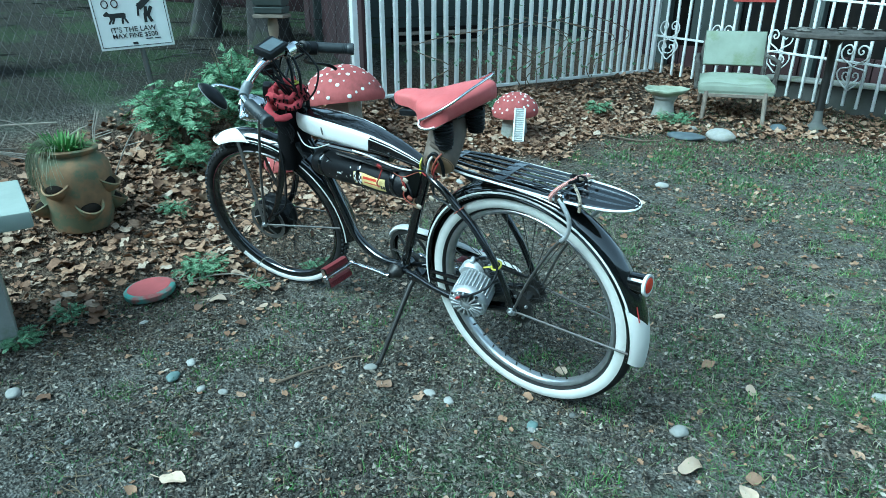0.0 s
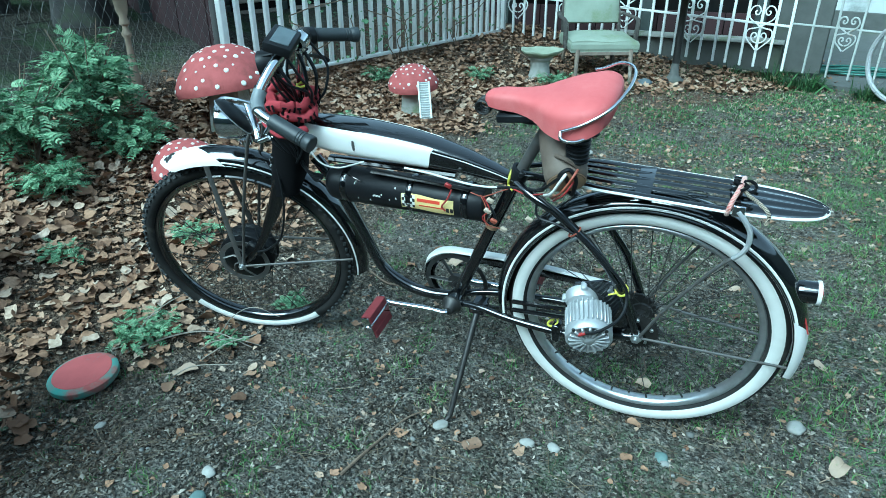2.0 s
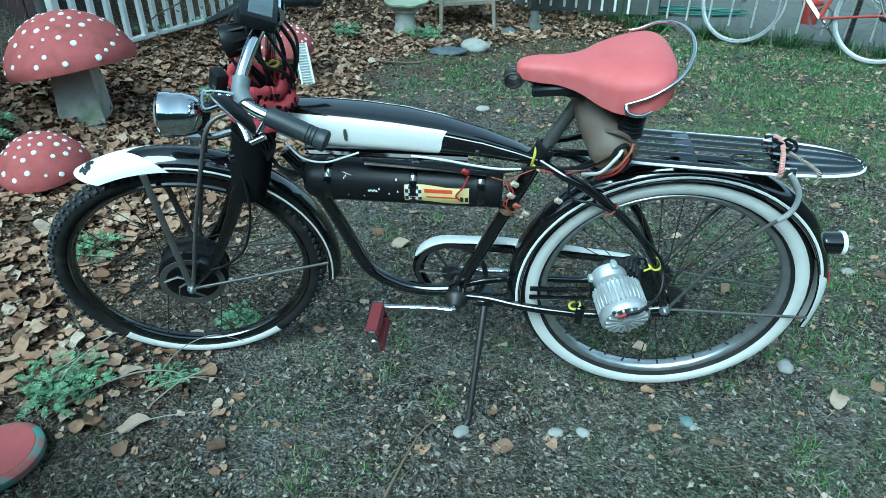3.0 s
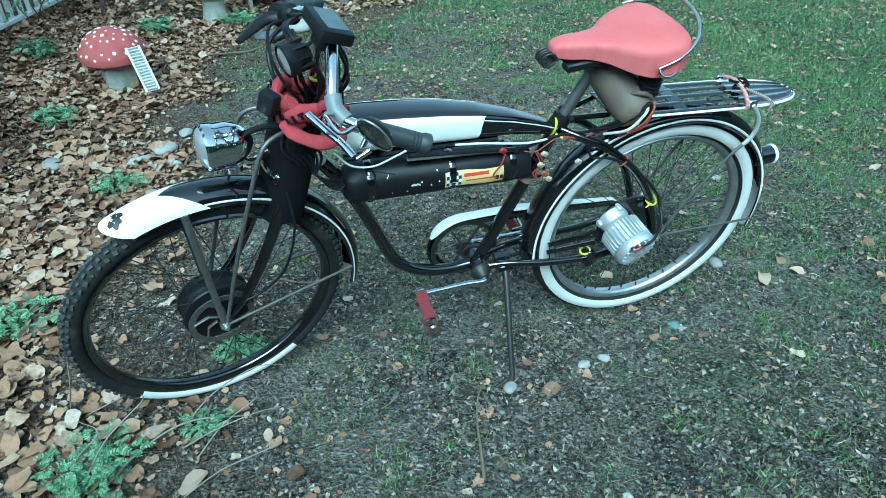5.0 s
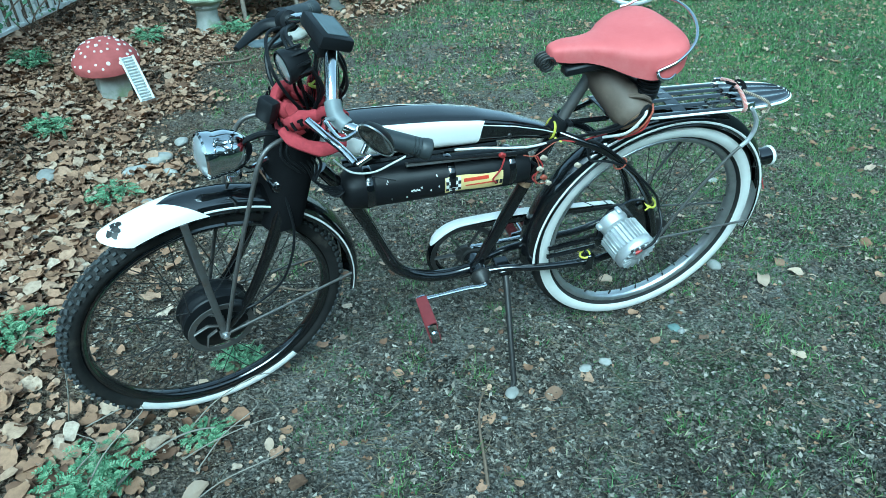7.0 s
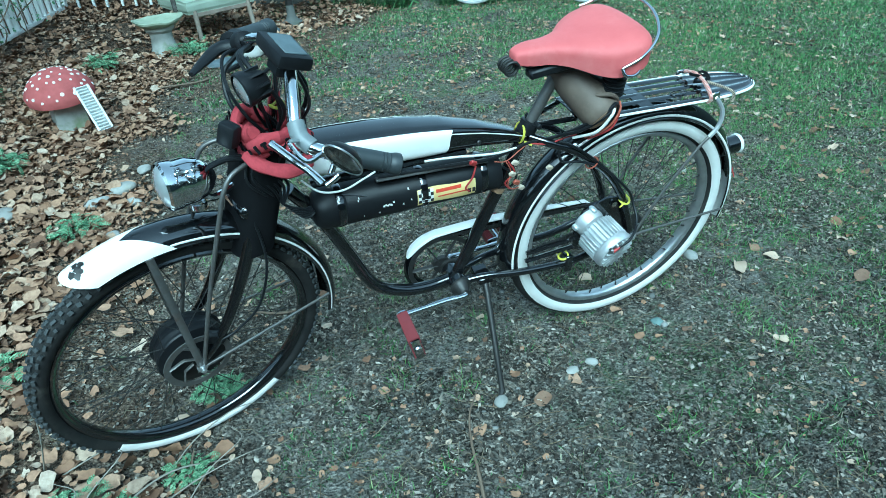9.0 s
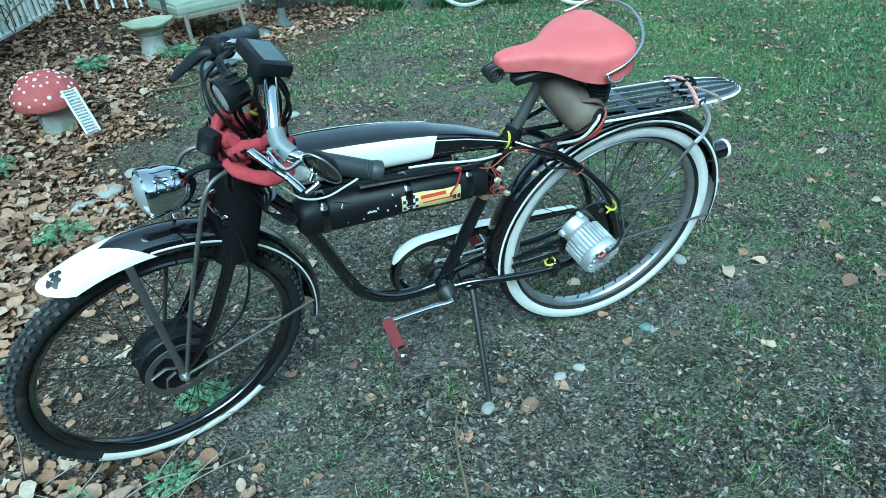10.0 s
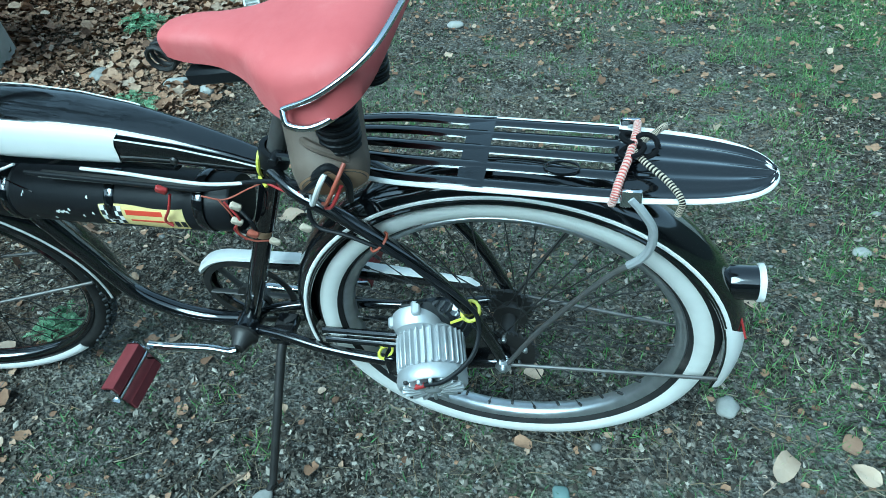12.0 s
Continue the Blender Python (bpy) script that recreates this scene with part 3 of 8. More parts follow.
def fender_at(hub, deg, u):
    """A point on a mudguard: angle, and u from -1 (left edge) to 1."""
    k = 1.35
    y = 0.039 * math.sin(k * u) / math.sin(k)
    r = 0.322 + 0.031 * (math.cos(k * u) - math.cos(k)) / (1 - math.cos(k))
    return on_wheel(hub, r, deg, y)


def fender(name, hub, m, d0, d1, edge, label, white_label, flip):
    """Black blade from angle d0 to the slanted line edge(u), white end from there to d1(u)."""
    f = part(name, shell(Geo(), lambda a, b: fender_at(hub, d0 + (edge(2 * b - 1) - d0) * a, 2 * b - 1), 60, 14, 0.0016), M_black, bicycle, label, m)
    part("white_end", shell(Geo(), lambda a, b: fender_at(hub, edge(2 * b - 1) + (d1(2 * b - 1) - edge(2 * b - 1)) * a, 2 * b - 1), 14, 14, 0.0022), M_white, f, white_label)
    for s in (-1, 1):
        a_end = edge(0.86)
        pts = [fender_at(hub, d0 + (a_end - d0) * i / 50, 0.86 * s) + 0.0006 * Vector((0, s, 0)) for i in range(51)]
        part("stripe", tube(Geo(), pts, 0.0032, 6, flat=0.5), M_white, f, "white coach line")
    for s in (-1, 1):
        pts = [fender_at(hub, d0 + (d1(s) - d0) * i / 50, s) for i in range(51)]
        part("rolled_edge", tube(Geo(), pts, 0.0022, 6), M_black, f)
    return f


# wheels
rear_wheel = wheel("rear_wheel", HUB_R, bicycle, None, True, False, "balloon tyre with white walls")
front_wheel = wheel("front_wheel", HUB_F, bicycle, STEER, False, True, "black knobbly front tyre")

g = Geo()
lathe(g, [(1e-5, -0.05), (0.017, -0.05), (0.017, -0.03), (0.028, -0.028), (0.028, -0.022), (0.014, -0.02), (0.014, 0.02), (0.028, 0.022), (0.028, 0.028), (0.017, 0.03), (0.017, 0.05), (1e-5, 0.05)], HUB_R, HUB_R + Vector((0, 1, 0)), 28)
part("rear_hub", g, M_darksteel, rear_wheel)
g = rod(Geo(), HUB_R + Vector((0, -0.082, 0)), HUB_R + Vector((0, 0.082, 0)), 0.0048, n=12)
lathe(g, [(1e-5, 0), (0.012, 0), (0.0125, 0.009), (1e-5, 0.009)], HUB_R + Vector((0, -0.076, 0)), HUB_R + Vector((0, 0, 0)), 6)
lathe(g, [(1e-5, 0), (0.016, 0), (0.016, 0.003), (1e-5, 0.003)], HUB_R + Vector((0, -0.066, 0)), HUB_R + Vector((0, 0, 0)), 20)
part("rear_axle", g, M_alu, rear_wheel, "bright axle with nut")


def sprocket(hub, y, r, teeth, thick=0.003, holes=True):
    out = []
    for i in range(teeth * 4):
        a = 2 * math.pi * i / (teeth * 4)
        rr = r + (0.0028 if i % 4 in (1, 2) else -0.0028)
        out.append((hub.x + rr * math.cos(a), hub.z + rr * math.sin(a)))
    return slab(Geo(), out, y, y + thick)


part("drive_sprocket", sprocket(HUB_R, -0.044, 0.05, 44), M_darksteel, rear_wheel, "oily drive sprocket")
for i in range(5):
    p = on_wheel(HUB_R, 0.034, 72 * i + 20, -0.05)
    part("sprocket_bolt", rod(Geo(), p, p + Vector((0, 0.008, 0)), 0.0045, n=6), M_alu, rear_wheel)
part("freewheel", sprocket(HUB_R, 0.043, 0.036, 18, 0.006), M_darksteel, rear_wheel)

# front hub motor with brake disc
g = lathe(Geo(), [(1e-5, -0.034), (0.045, -0.033), (0.06, -0.030), (0.078, -0.026), (0.080, -0.022), (0.074, -0.019), (0.074, -0.008), (0.077, -0.004), (0.077, 0.004), (0.074, 0.008), (0.074, 0.019), (0.080, 0.024), (0.076, 0.034), (1e-5, 0.038)], HUB_F, HUB_F + Vector((0, 1, 0)), 40)
part("hub_motor", g, M_matte, front_wheel, "black ribbed hub motor")
g = ring(Geo(), HUB_F, [(0.060, -0.047), (0.074, -0.047), (0.074, -0.0445), (0.060, -0.0445)], 48, loop=True)
part("brake_disc", g, M_steel, front_wheel, "steel brake disc")
for i in range(6):
    a = 60 * i
    part("disc_arm", tube(Geo(), [on_wheel(HUB_F, 0.012, a, -0.046), on_wheel(HUB_F, 0.036, a + 20, -0.046), on_wheel(HUB_F, 0.062, a + 48, -0.046)], 0.0042, 6, flat=0.5), M_steel, front_wheel)
g = rod(Geo(), HUB_F + Vector((0, -0.08, 0)), HUB_F + Vector((0, 0.075, 0)), 0.0055, n=12)
lathe(g, [(1e-5, 0), (0.0105, 0), (0.011, 0.01), (1e-5, 0.01)], HUB_F + Vector((0, -0.072, 0)), HUB_F, 6)
part("front_axle", g, M_alu, front_wheel, "bright axle with nut")

# mudguards
rear_fender = fender("rear_mudguard", HUB_R, None, 188, lambda u: -9.5 - 3.5 * (1 - abs(u)), lambda u: 8.0 + 11 * abs(u), "glossy black rear mudguard", "white mudguard tail", False)
front_fender = fender("front_mudguard", HUB_F, STEER, -10, lambda u: 109 + 7 * (1 - u * u), lambda u: 97 - 14 * abs(u) ** 0.9, "glossy black front mudguard", "white mudguard nose with rust chips", True)
rust = Geo()
for i in range(9):
    random.seed(40 + i)
    c = Vector((random.uniform(108.5, 112.5), random.uniform(-0.40, 0.10)))
    ring_pts = [fender_at(HUB_F, c.x + 1.3 * random.uniform(0.5, 1.2) * math.cos(a), c.y + 0.15 * random.uniform(0.5, 1.2) * math.sin(a)) * 1.0 for a in [k * 0.785 for k in range(8)]]
    rust.add([p + (p - HUB_F).normalized() * 0.0032 for p in ring_pts], [tuple(range(8))])
part("rust_chip", rust, M_darksteel, front_fender, "patch where the paint has flaked", sharp=5)

# tail lamp on the rear mudguard
c = on_wheel(HUB_R, 0.352, 27)
d = Vector((1, 0, 0.06)).normalized()
tail = part("tail_lamp", lathe(Geo(), [(1e-5, -0.03), (0.018, -0.03), (0.0235, -0.022), (0.0245, 0.0), (0.0245, 0.026), (1e-5, 0.026)], c, c + d, 28), M_black, bicycle, "round black tail lamp")
part("bezel", lathe(Geo(), [(0.0245, 0.024), (0.0265, 0.026), (0.0265, 0.032), (0.021, 0.033), (0.021, 0.028)], c, c + d, 28), M_whitewire, tail, "white rim")
part("lens", lathe(Geo(), [(0.0215, 0.028), (0.017, 0.0345), (0.009, 0.0365), (1e-5, 0.037)], c, c + d, 24), M_redlens, tail, "red lens")
part("lamp_wire", tube(Geo(), spline([c + Vector((0.0, -0.01, -0.02)), c + Vector((0.014, -0.02, -0.05)), on_wheel(HUB_R, 0.349, 12, -0.03)], 6), 0.0016, 6), M_redwire, tail)

# mudguard and rack stays
for s in (-1, 1):
    a, b = HUB_R + Vector((0.004, s * 0.068, 0)), fender_at(HUB_R, -4, s * 1.0) + Vector((0, s * 0.003, 0))
    part("mudguard_stay", tube(Geo(), [a, a + Vector((0.02, 0, 0.001)), b], 0.0032, 8), M_steel, rear_fender)
    top = Vector((0.152, s * 0.066, 0.692))
    pts = [HUB_R + Vector((0.006, s * 0.07, 0.004)), Vector((0.06, s * 0.072, 0.44)), Vector((0.135, s * 0.074, 0.56)), Vector((0.176, s * 0.075, 0.608)), Vector((0.181, s * 0.073, 0.648)), Vector((0.166, s * 0.07, 0.676)), top]
    rod_pts = spline(pts, 6)
    part("rack_stay", tube(Geo(), rod_pts[:16], 0.0038, 8), M_steel, bicycle, "bent steel rack stay")
    part("rack_stay", tube(Geo(), rod_pts[15:], 0.0054, 8), M_cast, bicycle, "bright bent top of the rack stay")
    part("stay_clip", add_block(Geo(), Matrix.Translation(top) @ pose(0, 0, 0, 15 * s, 0, 0), (0.024, 0.006, 0.022), 0.002), M_chrome, bicycle, "bright clip")
for s in (-1, 1):
    ax = HUB_F + Vector((0.0, s * 0.068, 0))
    part("mudguard_stay", tube(Geo(), [ax, fender_at(HUB_F, 1, s) + Vector((0, s * 0.003, 0))], 0.0034, 8), M_steel, front_fender, m=None)
    part("flat_stay", tube(Geo(), [ax, fender_at(HUB_F, 92, s) + Vector((0, s * 0.003, 0))], 0.0075, 8, flat=0.3), M_steel, front_fender, "flat steel stay")
    pts = [ax + Vector((0.004, -0.002 * s, 0)), Vector((-1.052, s * 0.066, 0.52)), Vector((-0.990, s * 0.064, 0.70)), Vector((-0.972, s * 0.062, 0.745)), Vector((-0.950, s * 0.056, 0.768)), Vector((-0.915, s * 0.045, 0.772)), Vector((-0.88, s * 0.03, 0.768))]
    part("truss_rod", tube(Geo(), spline(pts, 6), 0.0045, 10), M_steel, bicycle, "bent truss rod", STEER)

# luggage rack: pressed steel with long slots and a rounded solid tail
RX0, RX1, RTAIL = -0.205, 0.312, 0.135


def rack_z(x, y=0.0):
    return 0.700 - 0.024 * (x - RX0) / (RX1 - RX0) + 0.006 * math.cos(y / 0.065 * 1.3)


def rack_w(x):
    if x < -0.10:
        return 0.048 + 0.018 * math.sin((x - RX0) / 0.105 * 1.57)
    if x < 0.13:
        return 0.066
    s = (x - 0.13) / (RX1 - 0.13)
    return 0.066 * (1 - 0.22 * s) * max(0.0, 1 - s ** 4.5) ** 0.5


rack = part("luggage_rack", shell(Geo(), lambda a, b: (lambda x: (x, rack_w(x) * (2 * b - 1), rack_z(x, rack_w(x) * (2 * b - 1)) + 0.0015 * math.cos((2 * b - 1) * 13)))(RTAIL + (RX1 - 0.0005 - RTAIL) * (1 - (1 - a) ** 1.8)), 26, 26, 0.002), M_black, bicycle, "black pressed steel luggage rack")
for k in range(5):
    f = (k - 2) / 2.0
    pts = [(RX0 + (RTAIL + 0.004 - RX0) * i / 16, 0, 0) for i in range(17)]
    pts = [(x, rack_w(x) * 0.86 * f, rack_z(x, rack_w(x) * 0.86 * f) + 0.002) for x, _, _ in pts]
    part("slat", tube(Geo(), pts, 0.0088, 8, flat=0.34), M_black, rack)
for x, w in ((-0.196, 0.012), (-0.028, 0.016)):
    part("crossbar", shell(Geo(), lambda a, b, x=x, w=w: (x - w + 2 * w * a, rack_w(x) * (2 * b - 1), rack_z(x, rack_w(x) * (2 * b - 1)) + 0.0042), 4, 12, 0.003), M_black, rack)
pts = [(x, -rack_w(x), rack_z(x) - 0.003) for x in [RX0 + (RX1 - RX0) * (1 - (1 - i / 40) ** 1.8) for i in range(41)]]
pts += [(x, -y, z) for x, y, z in reversed(pts[:-1])]
part("white_edge", tube(Geo(), pts, 0.0038, 8, flat=0.75), M_white, rack, "white painted rim")
part("luggage_loop", tube(Geo(), [Vector((0.075 + 0.02 * math.cos(a), -0.028 + 0.011 * math.sin(a), rack_z(0.07) + 0.006)) for a in [k * 0.393 for k in range(16)]], 0.0015, 6, closed=True), M_black, rack)
g = Geo()
for s in (-1, 1):
    tube(g, spline([(-0.20, s * 0.04, 0.70), (-0.235, s * 0.03, 0.695), (-0.285, s * 0.018, 0.69)], 5), 0.006, 8)
part("rack_bracket", g, M_black, rack)

# frame
BB = Vector((-0.471, 0, 0.283))
SEAT_TOP = Vector((-0.300, 0, 0.675))
part("seat_tube", tube(Geo(), [BB, SEAT_TOP], 0.0152, 16), M_black, bicycle)
part("down_tube", tube(Geo(), spline([(-0.835, 0, 0.652), (-0.80, 0, 0.60), (-0.762, 0, 0.525), (-0.725, 0, 0.435), (-0.684, 0, 0.338), (-0.62, 0, 0.291), (-0.55, 0, 0.276), BB], 6), 0.0155, 14), M_black, bicycle, "swooping black down tube")
part("head_tube", lathe(Geo(), [(1e-5, 0), (0.024, 0), (0.025, 0.012), (0.0195, 0.016), (0.0195, 0.124), (0.025, 0.128), (0.024, 0.14), (1e-5, 0.14)], (-0.892, 0, 0.655), (-0.843, 0, 0.79), 24), M_black, bicycle)
g = lathe(Geo(), [(1e-5, -0.036), (0.021, -0.036), (0.023, -0.03), (0.023, 0.03), (0.021, 0.036), (1e-5, 0.036)], BB, BB + Vector((0, 1, 0)), 24)
part("bottom_bracket", g, M_black, bicycle)
for s in (-1, 1):
    pts = [BB + Vector((0.0, s * 0.018, -0.004)), (-0.40, s * 0.032, 0.289), (-0.32, s * 0.048, 0.287), (-0.24, s * 0.056, 0.285), (-0.15, s * 0.06, 0.287), (-0.05, s * 0.062, 0.312), (0.008, s * 0.062, 0.325)]
    part("chainstay", tube(Geo(), spline(pts, 6), 0.0098, 12), M_black, bicycle)
    pts = [(-0.302, s * 0.016, 0.662), (-0.255, s * 0.045, 0.648), (-0.20, s * 0.055, 0.622), (-0.12, s * 0.06, 0.556), (-0.06, s * 0.062, 0.475), (-0.022, s * 0.062, 0.39), (-0.002, s * 0.062, 0.33)]
    part("seatstay", tube(Geo(), spline(pts, 6), 0.0098, 12), M_black, bicycle, "curved black seat stay")
    g = slab(Geo(), [(-0.03, 0.312), (0.018, 0.310), (0.022, 0.325), (0.014, 0.338), (-0.006, 0.352), (-0.022, 0.345)], s * 0.059, s * 0.065)
    part("dropout", g, M_black, bicycle)

# tank: a long streamlined body between head and seat
TANK = [(-0.842, 0.766, 0.700, 0.026), (-0.80, 0.764, 0.692, 0.040), (-0.74, 0.763, 0.687, 0.046), (-0.66, 0.759, 0.683, 0.047), (-0.58, 0.751, 0.679, 0.044), (-0.50, 0.737, 0.674, 0.037), (-0.42, 0.715, 0.667, 0.028), (-0.35, 0.689, 0.655, 0.020), (-0.305, 0.668, 0.645, 0.014)]


def tank_at(x):
    for a, b in zip(TANK, TANK[1:]):
        if x <= b[0] or b is TANK[-1]:
            s = min(1, max(0, (x - a[0]) / (b[0] - a[0])))
            return [p + (q - p) * s for p, q in zip(a, b)]


def tank_side(x, f, out=0.0):
    """On the left skin: f from 0 (bottom) to 1 (top)."""
    _, zt, zb, w = tank_at(x)
    a = radians(-90 + 180 * f)
    e = 0.55
    return Vector((x, -(w + out) * abs(math.cos(a)) ** e, (zt + zb) / 2 + (zt - zb) / 2 * math.copysign(abs(math.sin(a)) ** e, math.sin(a))))


g = Geo()
xs = [-0.842 + 0.537 * i / 40 for i in range(41)]
verts, faces, nr = [], [], 32
for x in xs:
    _, zt, zb, w = tank_at(x)
    for j in range(nr):
        a = 2 * math.pi * j / nr
        e = 0.55
        verts.append((x, w * math.copysign(abs(math.cos(a)) ** e, math.cos(a)), (zt + zb) / 2 + (zt - zb) / 2 * math.copysign(abs(math.sin(a)) ** e, math.sin(a))))
for i in range(40):
    for j in range(nr):
        faces.append((i * nr + j, i * nr + (j + 1) % nr, (i + 1) * nr + (j + 1) % nr, (i + 1) * nr + j))
faces += [tuple(range(nr)), tuple(40 * nr + j for j in range(nr))]
tank = part("tank", g.add(verts, faces), M_black, bicycle, "glossy black streamlined tank", sharp=50)


def white_flash(a, b, s):
    x = -0.835 + (0.345 - 0.022 * (1 - b)) * a
    p = tank_side(x, 0.16 + 0.60 * b, 0.0022)
    return Vector((p.x, s * -p.y, p.z))


for s in (-1, 1):
    part("white_flash", shell(Geo(), lambda a, b, s=s: white_flash(a, b, s), 30, 10, -0.001 * s), M_white, tank, "white painted flash, scuffed along its lower edge")
g = Geo()
for i in range(9):
    random.seed(70 + i)
    x = -0.79 + 0.16 * random.random() * (1 if i < 7 else 1.8)
    f = 0.185 + 0.03 * random.random()
    w = random.uniform(0.006, 0.02)
    quad = [tank_side(x, f, 0.0042), tank_side(x + w, f, 0.0042), tank_side(x + w * 0.8, f + 0.03, 0.0042), tank_side(x + w * 0.1, f + 0.02, 0.0042)]
    g.add(quad, [(0, 1, 2, 3)])
part("scuff", g, M_leather, tank, "rusty scuff marks", sharp=5)
badge = [tank_side(-0.688 + 0.0042 * math.cos(k), 0.50 + 0.05 * math.sin(k), 0.0035) for k in [i * 0.785 for i in range(8)]]
part("badge", Geo().add(badge, [tuple(range(8))]), M_steel, tank)
for s in (-1,):
    pts = [tank_side(-0.50 + 0.19 * i / 12, 0.62 - 0.02 * i / 12, 0.0012) for i in range(13)]
    part("coach_line", tube(Geo(), pts, 0.0012, 6), M_whitewire, tank)
    p = tank_side(-0.43, 0.45, 0.0)
    part("rivet", lathe(Geo(), [(0.006, 0), (0.004, 0.003), (1e-5, 0.0038)], p, p + Vector((0, -1, 0)), 12), M_darksteel, tank)

# battery tube below the tank
B0, B1 = Vector((-0.800, -0.004, 0.592)), Vector((-0.376, -0.004, 0.588))
L = (B1 - B0).length
battery = part("battery", lathe(Geo(), [(1e-5, 0.0), (0.02, 0.001), (0.034, 0.006), (0.042, 0.016), (0.0455, 0.03), (0.0455, 0.07), (0.0448, 0.0715), (0.0455, 0.073), (0.0455, L - 0.05), (0.0435, L - 0.048), (0.0435, L - 0.004), (0.041, L), (1e-5, L)], B0, B1, 40), M_matte, bicycle, "black cylindrical battery tube")


def on_batt(x, deg, out=0.0012):
    """On the battery's left skin; 0 degrees is level outwards, positive up."""
    a = radians(deg)
    s = (x - B0.x) / (B1.x - B0.x)
    c = B0.lerp(B1, s)
    return c + (0.0455 + out) * Vector((0, -math.cos(a), math.sin(a)))


def patch(x0, x1, a0, a1, out, nx=8, na=6, wave=0.0):
    return shell(Geo(), lambda a, b: on_batt(x0 + (x1 - x0) * a, a0 + (a1 - a0) * b + wave * math.sin(a * 6.28), out), nx, na, 0.0006)


sticker = part("sticker", patch(-0.578, -0.444, -22, 26, 0.0012, 14, 8, 3.0), M_label, bicycle, "yellow and red sticker with chequered corners")
g = Geo()
for i in range(5):
    for j in range(4):
        if (i + j) % 2 == 0:
            x = -0.576 + 0.0068 * i
            a = -18 + 10 * j + 3
            g.add([on_batt(x, a, 0.0018), on_batt(x + 0.0068, a, 0.0018), on_batt(x + 0.0068, a + 10, 0.0018), on_batt(x, a + 10, 0.0018)], [(0, 1, 2, 3)])
part("chequers", g, M_ink, sticker, "black chequers", sharp=5)
g = Geo()
for i in range(5):
    for j in range(4):
        if (i + j) % 2:
            x = -0.576 + 0.0068 * i
            a = -18 + 10 * j + 3
            g.add([on_batt(x, a, 0.0018), on_batt(x + 0.0068, a, 0.0018), on_batt(x + 0.0068, a + 10, 0.0018), on_batt(x, a + 10, 0.0018)], [(0, 1, 2, 3)])
part("white_squares", g, M_capdot, sticker, "white chequers", sharp=5)
part("red_bar", patch(-0.536, -0.478, 8, 18, 0.0016, 8, 4), M_labelred, sticker, "red bar of a trade mark")
part("red_rule", patch(-0.532, -0.466, -6, -2, 0.0016, 8, 2), M_labelred, sticker, "thin red rule")
for x in (-0.462, -0.452):
    part("dark_square", patch(x, x + 0.007, -14, 0, 0.0018, 2, 3), M_ink, sticker, "black chequers")
g = Geo()
for i in range(16):
    random.seed(90 + i)
    x, a, w = random.uniform(-0.77, -0.59), random.uniform(-30, 45), random.uniform(0.001, 0.0045)
    if i < 5:
        x, a, w = -0.655 + 0.004 * i, 2 + 2 * (i % 2), 0.005
    g.add([on_batt(x, a, 0.0008), on_batt(x + w, a - 2, 0.0008), on_batt(x + w * 0.8, a + 5, 0.0008), on_batt(x + 0.2 * w, a + 4, 0.0008)], [(0, 1, 2, 3)])
part("paint_flecks", g, M_capdot, battery, "worn paint flecks", sharp=5)
part("lid_seam", tube(Geo(), [on_batt(-0.735, d, 0.0005) for d in range(-60, 60, 8)] + [on_batt(-0.735 + 0.05 * k / 5, 60 - 4 * k, 0.0005) for k in range(6)], 0.0012, 6), M_black, battery)
for x in (-0.74, -0.56, -0.42):
    part("strap", lathe(Geo(), [(0.046, -0.008), (0.0475, -0.006), (0.0475, 0.006), (0.046, 0.008)], Vector((x, -0.004, 0.591)), Vector((x + 1, -0.004, 0.59)), 36), M_black, battery)
part("carrier_rail", tube(Geo(), [(-0.66, -0.028, 0.648), (-0.50, -0.03, 0.642), (-0.41, -0.03, 0.636)], 0.008, 8, flat=0.5), M_steel, battery, "scraped grey carrier rail")
part("support", tube(Geo(), [(-0.79, 0, 0.655), (-0.45, 0, 0.655)], 0.014, 8, flat=0.6), M_black, battery)

# chain guard, chainring, cranks and pedals
CR = Vector((-0.489, 0, 0.292))
g = ring(Geo(), CR, [(0.078, 0.048), (0.09, 0.048), (0.09, 0.051), (0.078, 0.051)], 60, loop=True)
ring(g, CR, [(1e-5, 0.044), (0.024, 0.044), (0.024, 0.055), (1e-5, 0.055)], 24)
chainring = part("chainring", g, M_darksteel, bicycle, "oily dark chainring")
for i in range(6):
    part("spider_arm", tube(Geo(), [on_wheel(CR, 0.012, 60 * i, 0.049), on_wheel(CR, 0.08, 60 * i, 0.049)], 0.006, 8, flat=0.35), M_darksteel, chainring)


def guard_outline(grow):
    r = 0.098 + grow
    pts = [(CR.x + r * math.cos(radians(a)), CR.z + r * math.sin(radians(a))) for a in range(250, 84, -8)]
    return pts + [(-0.36, 0.394 + grow), (-0.20, 0.382 + grow * 0.8), (-0.07, 0.370 + grow * 0.6), (-0.055, 0.358)]


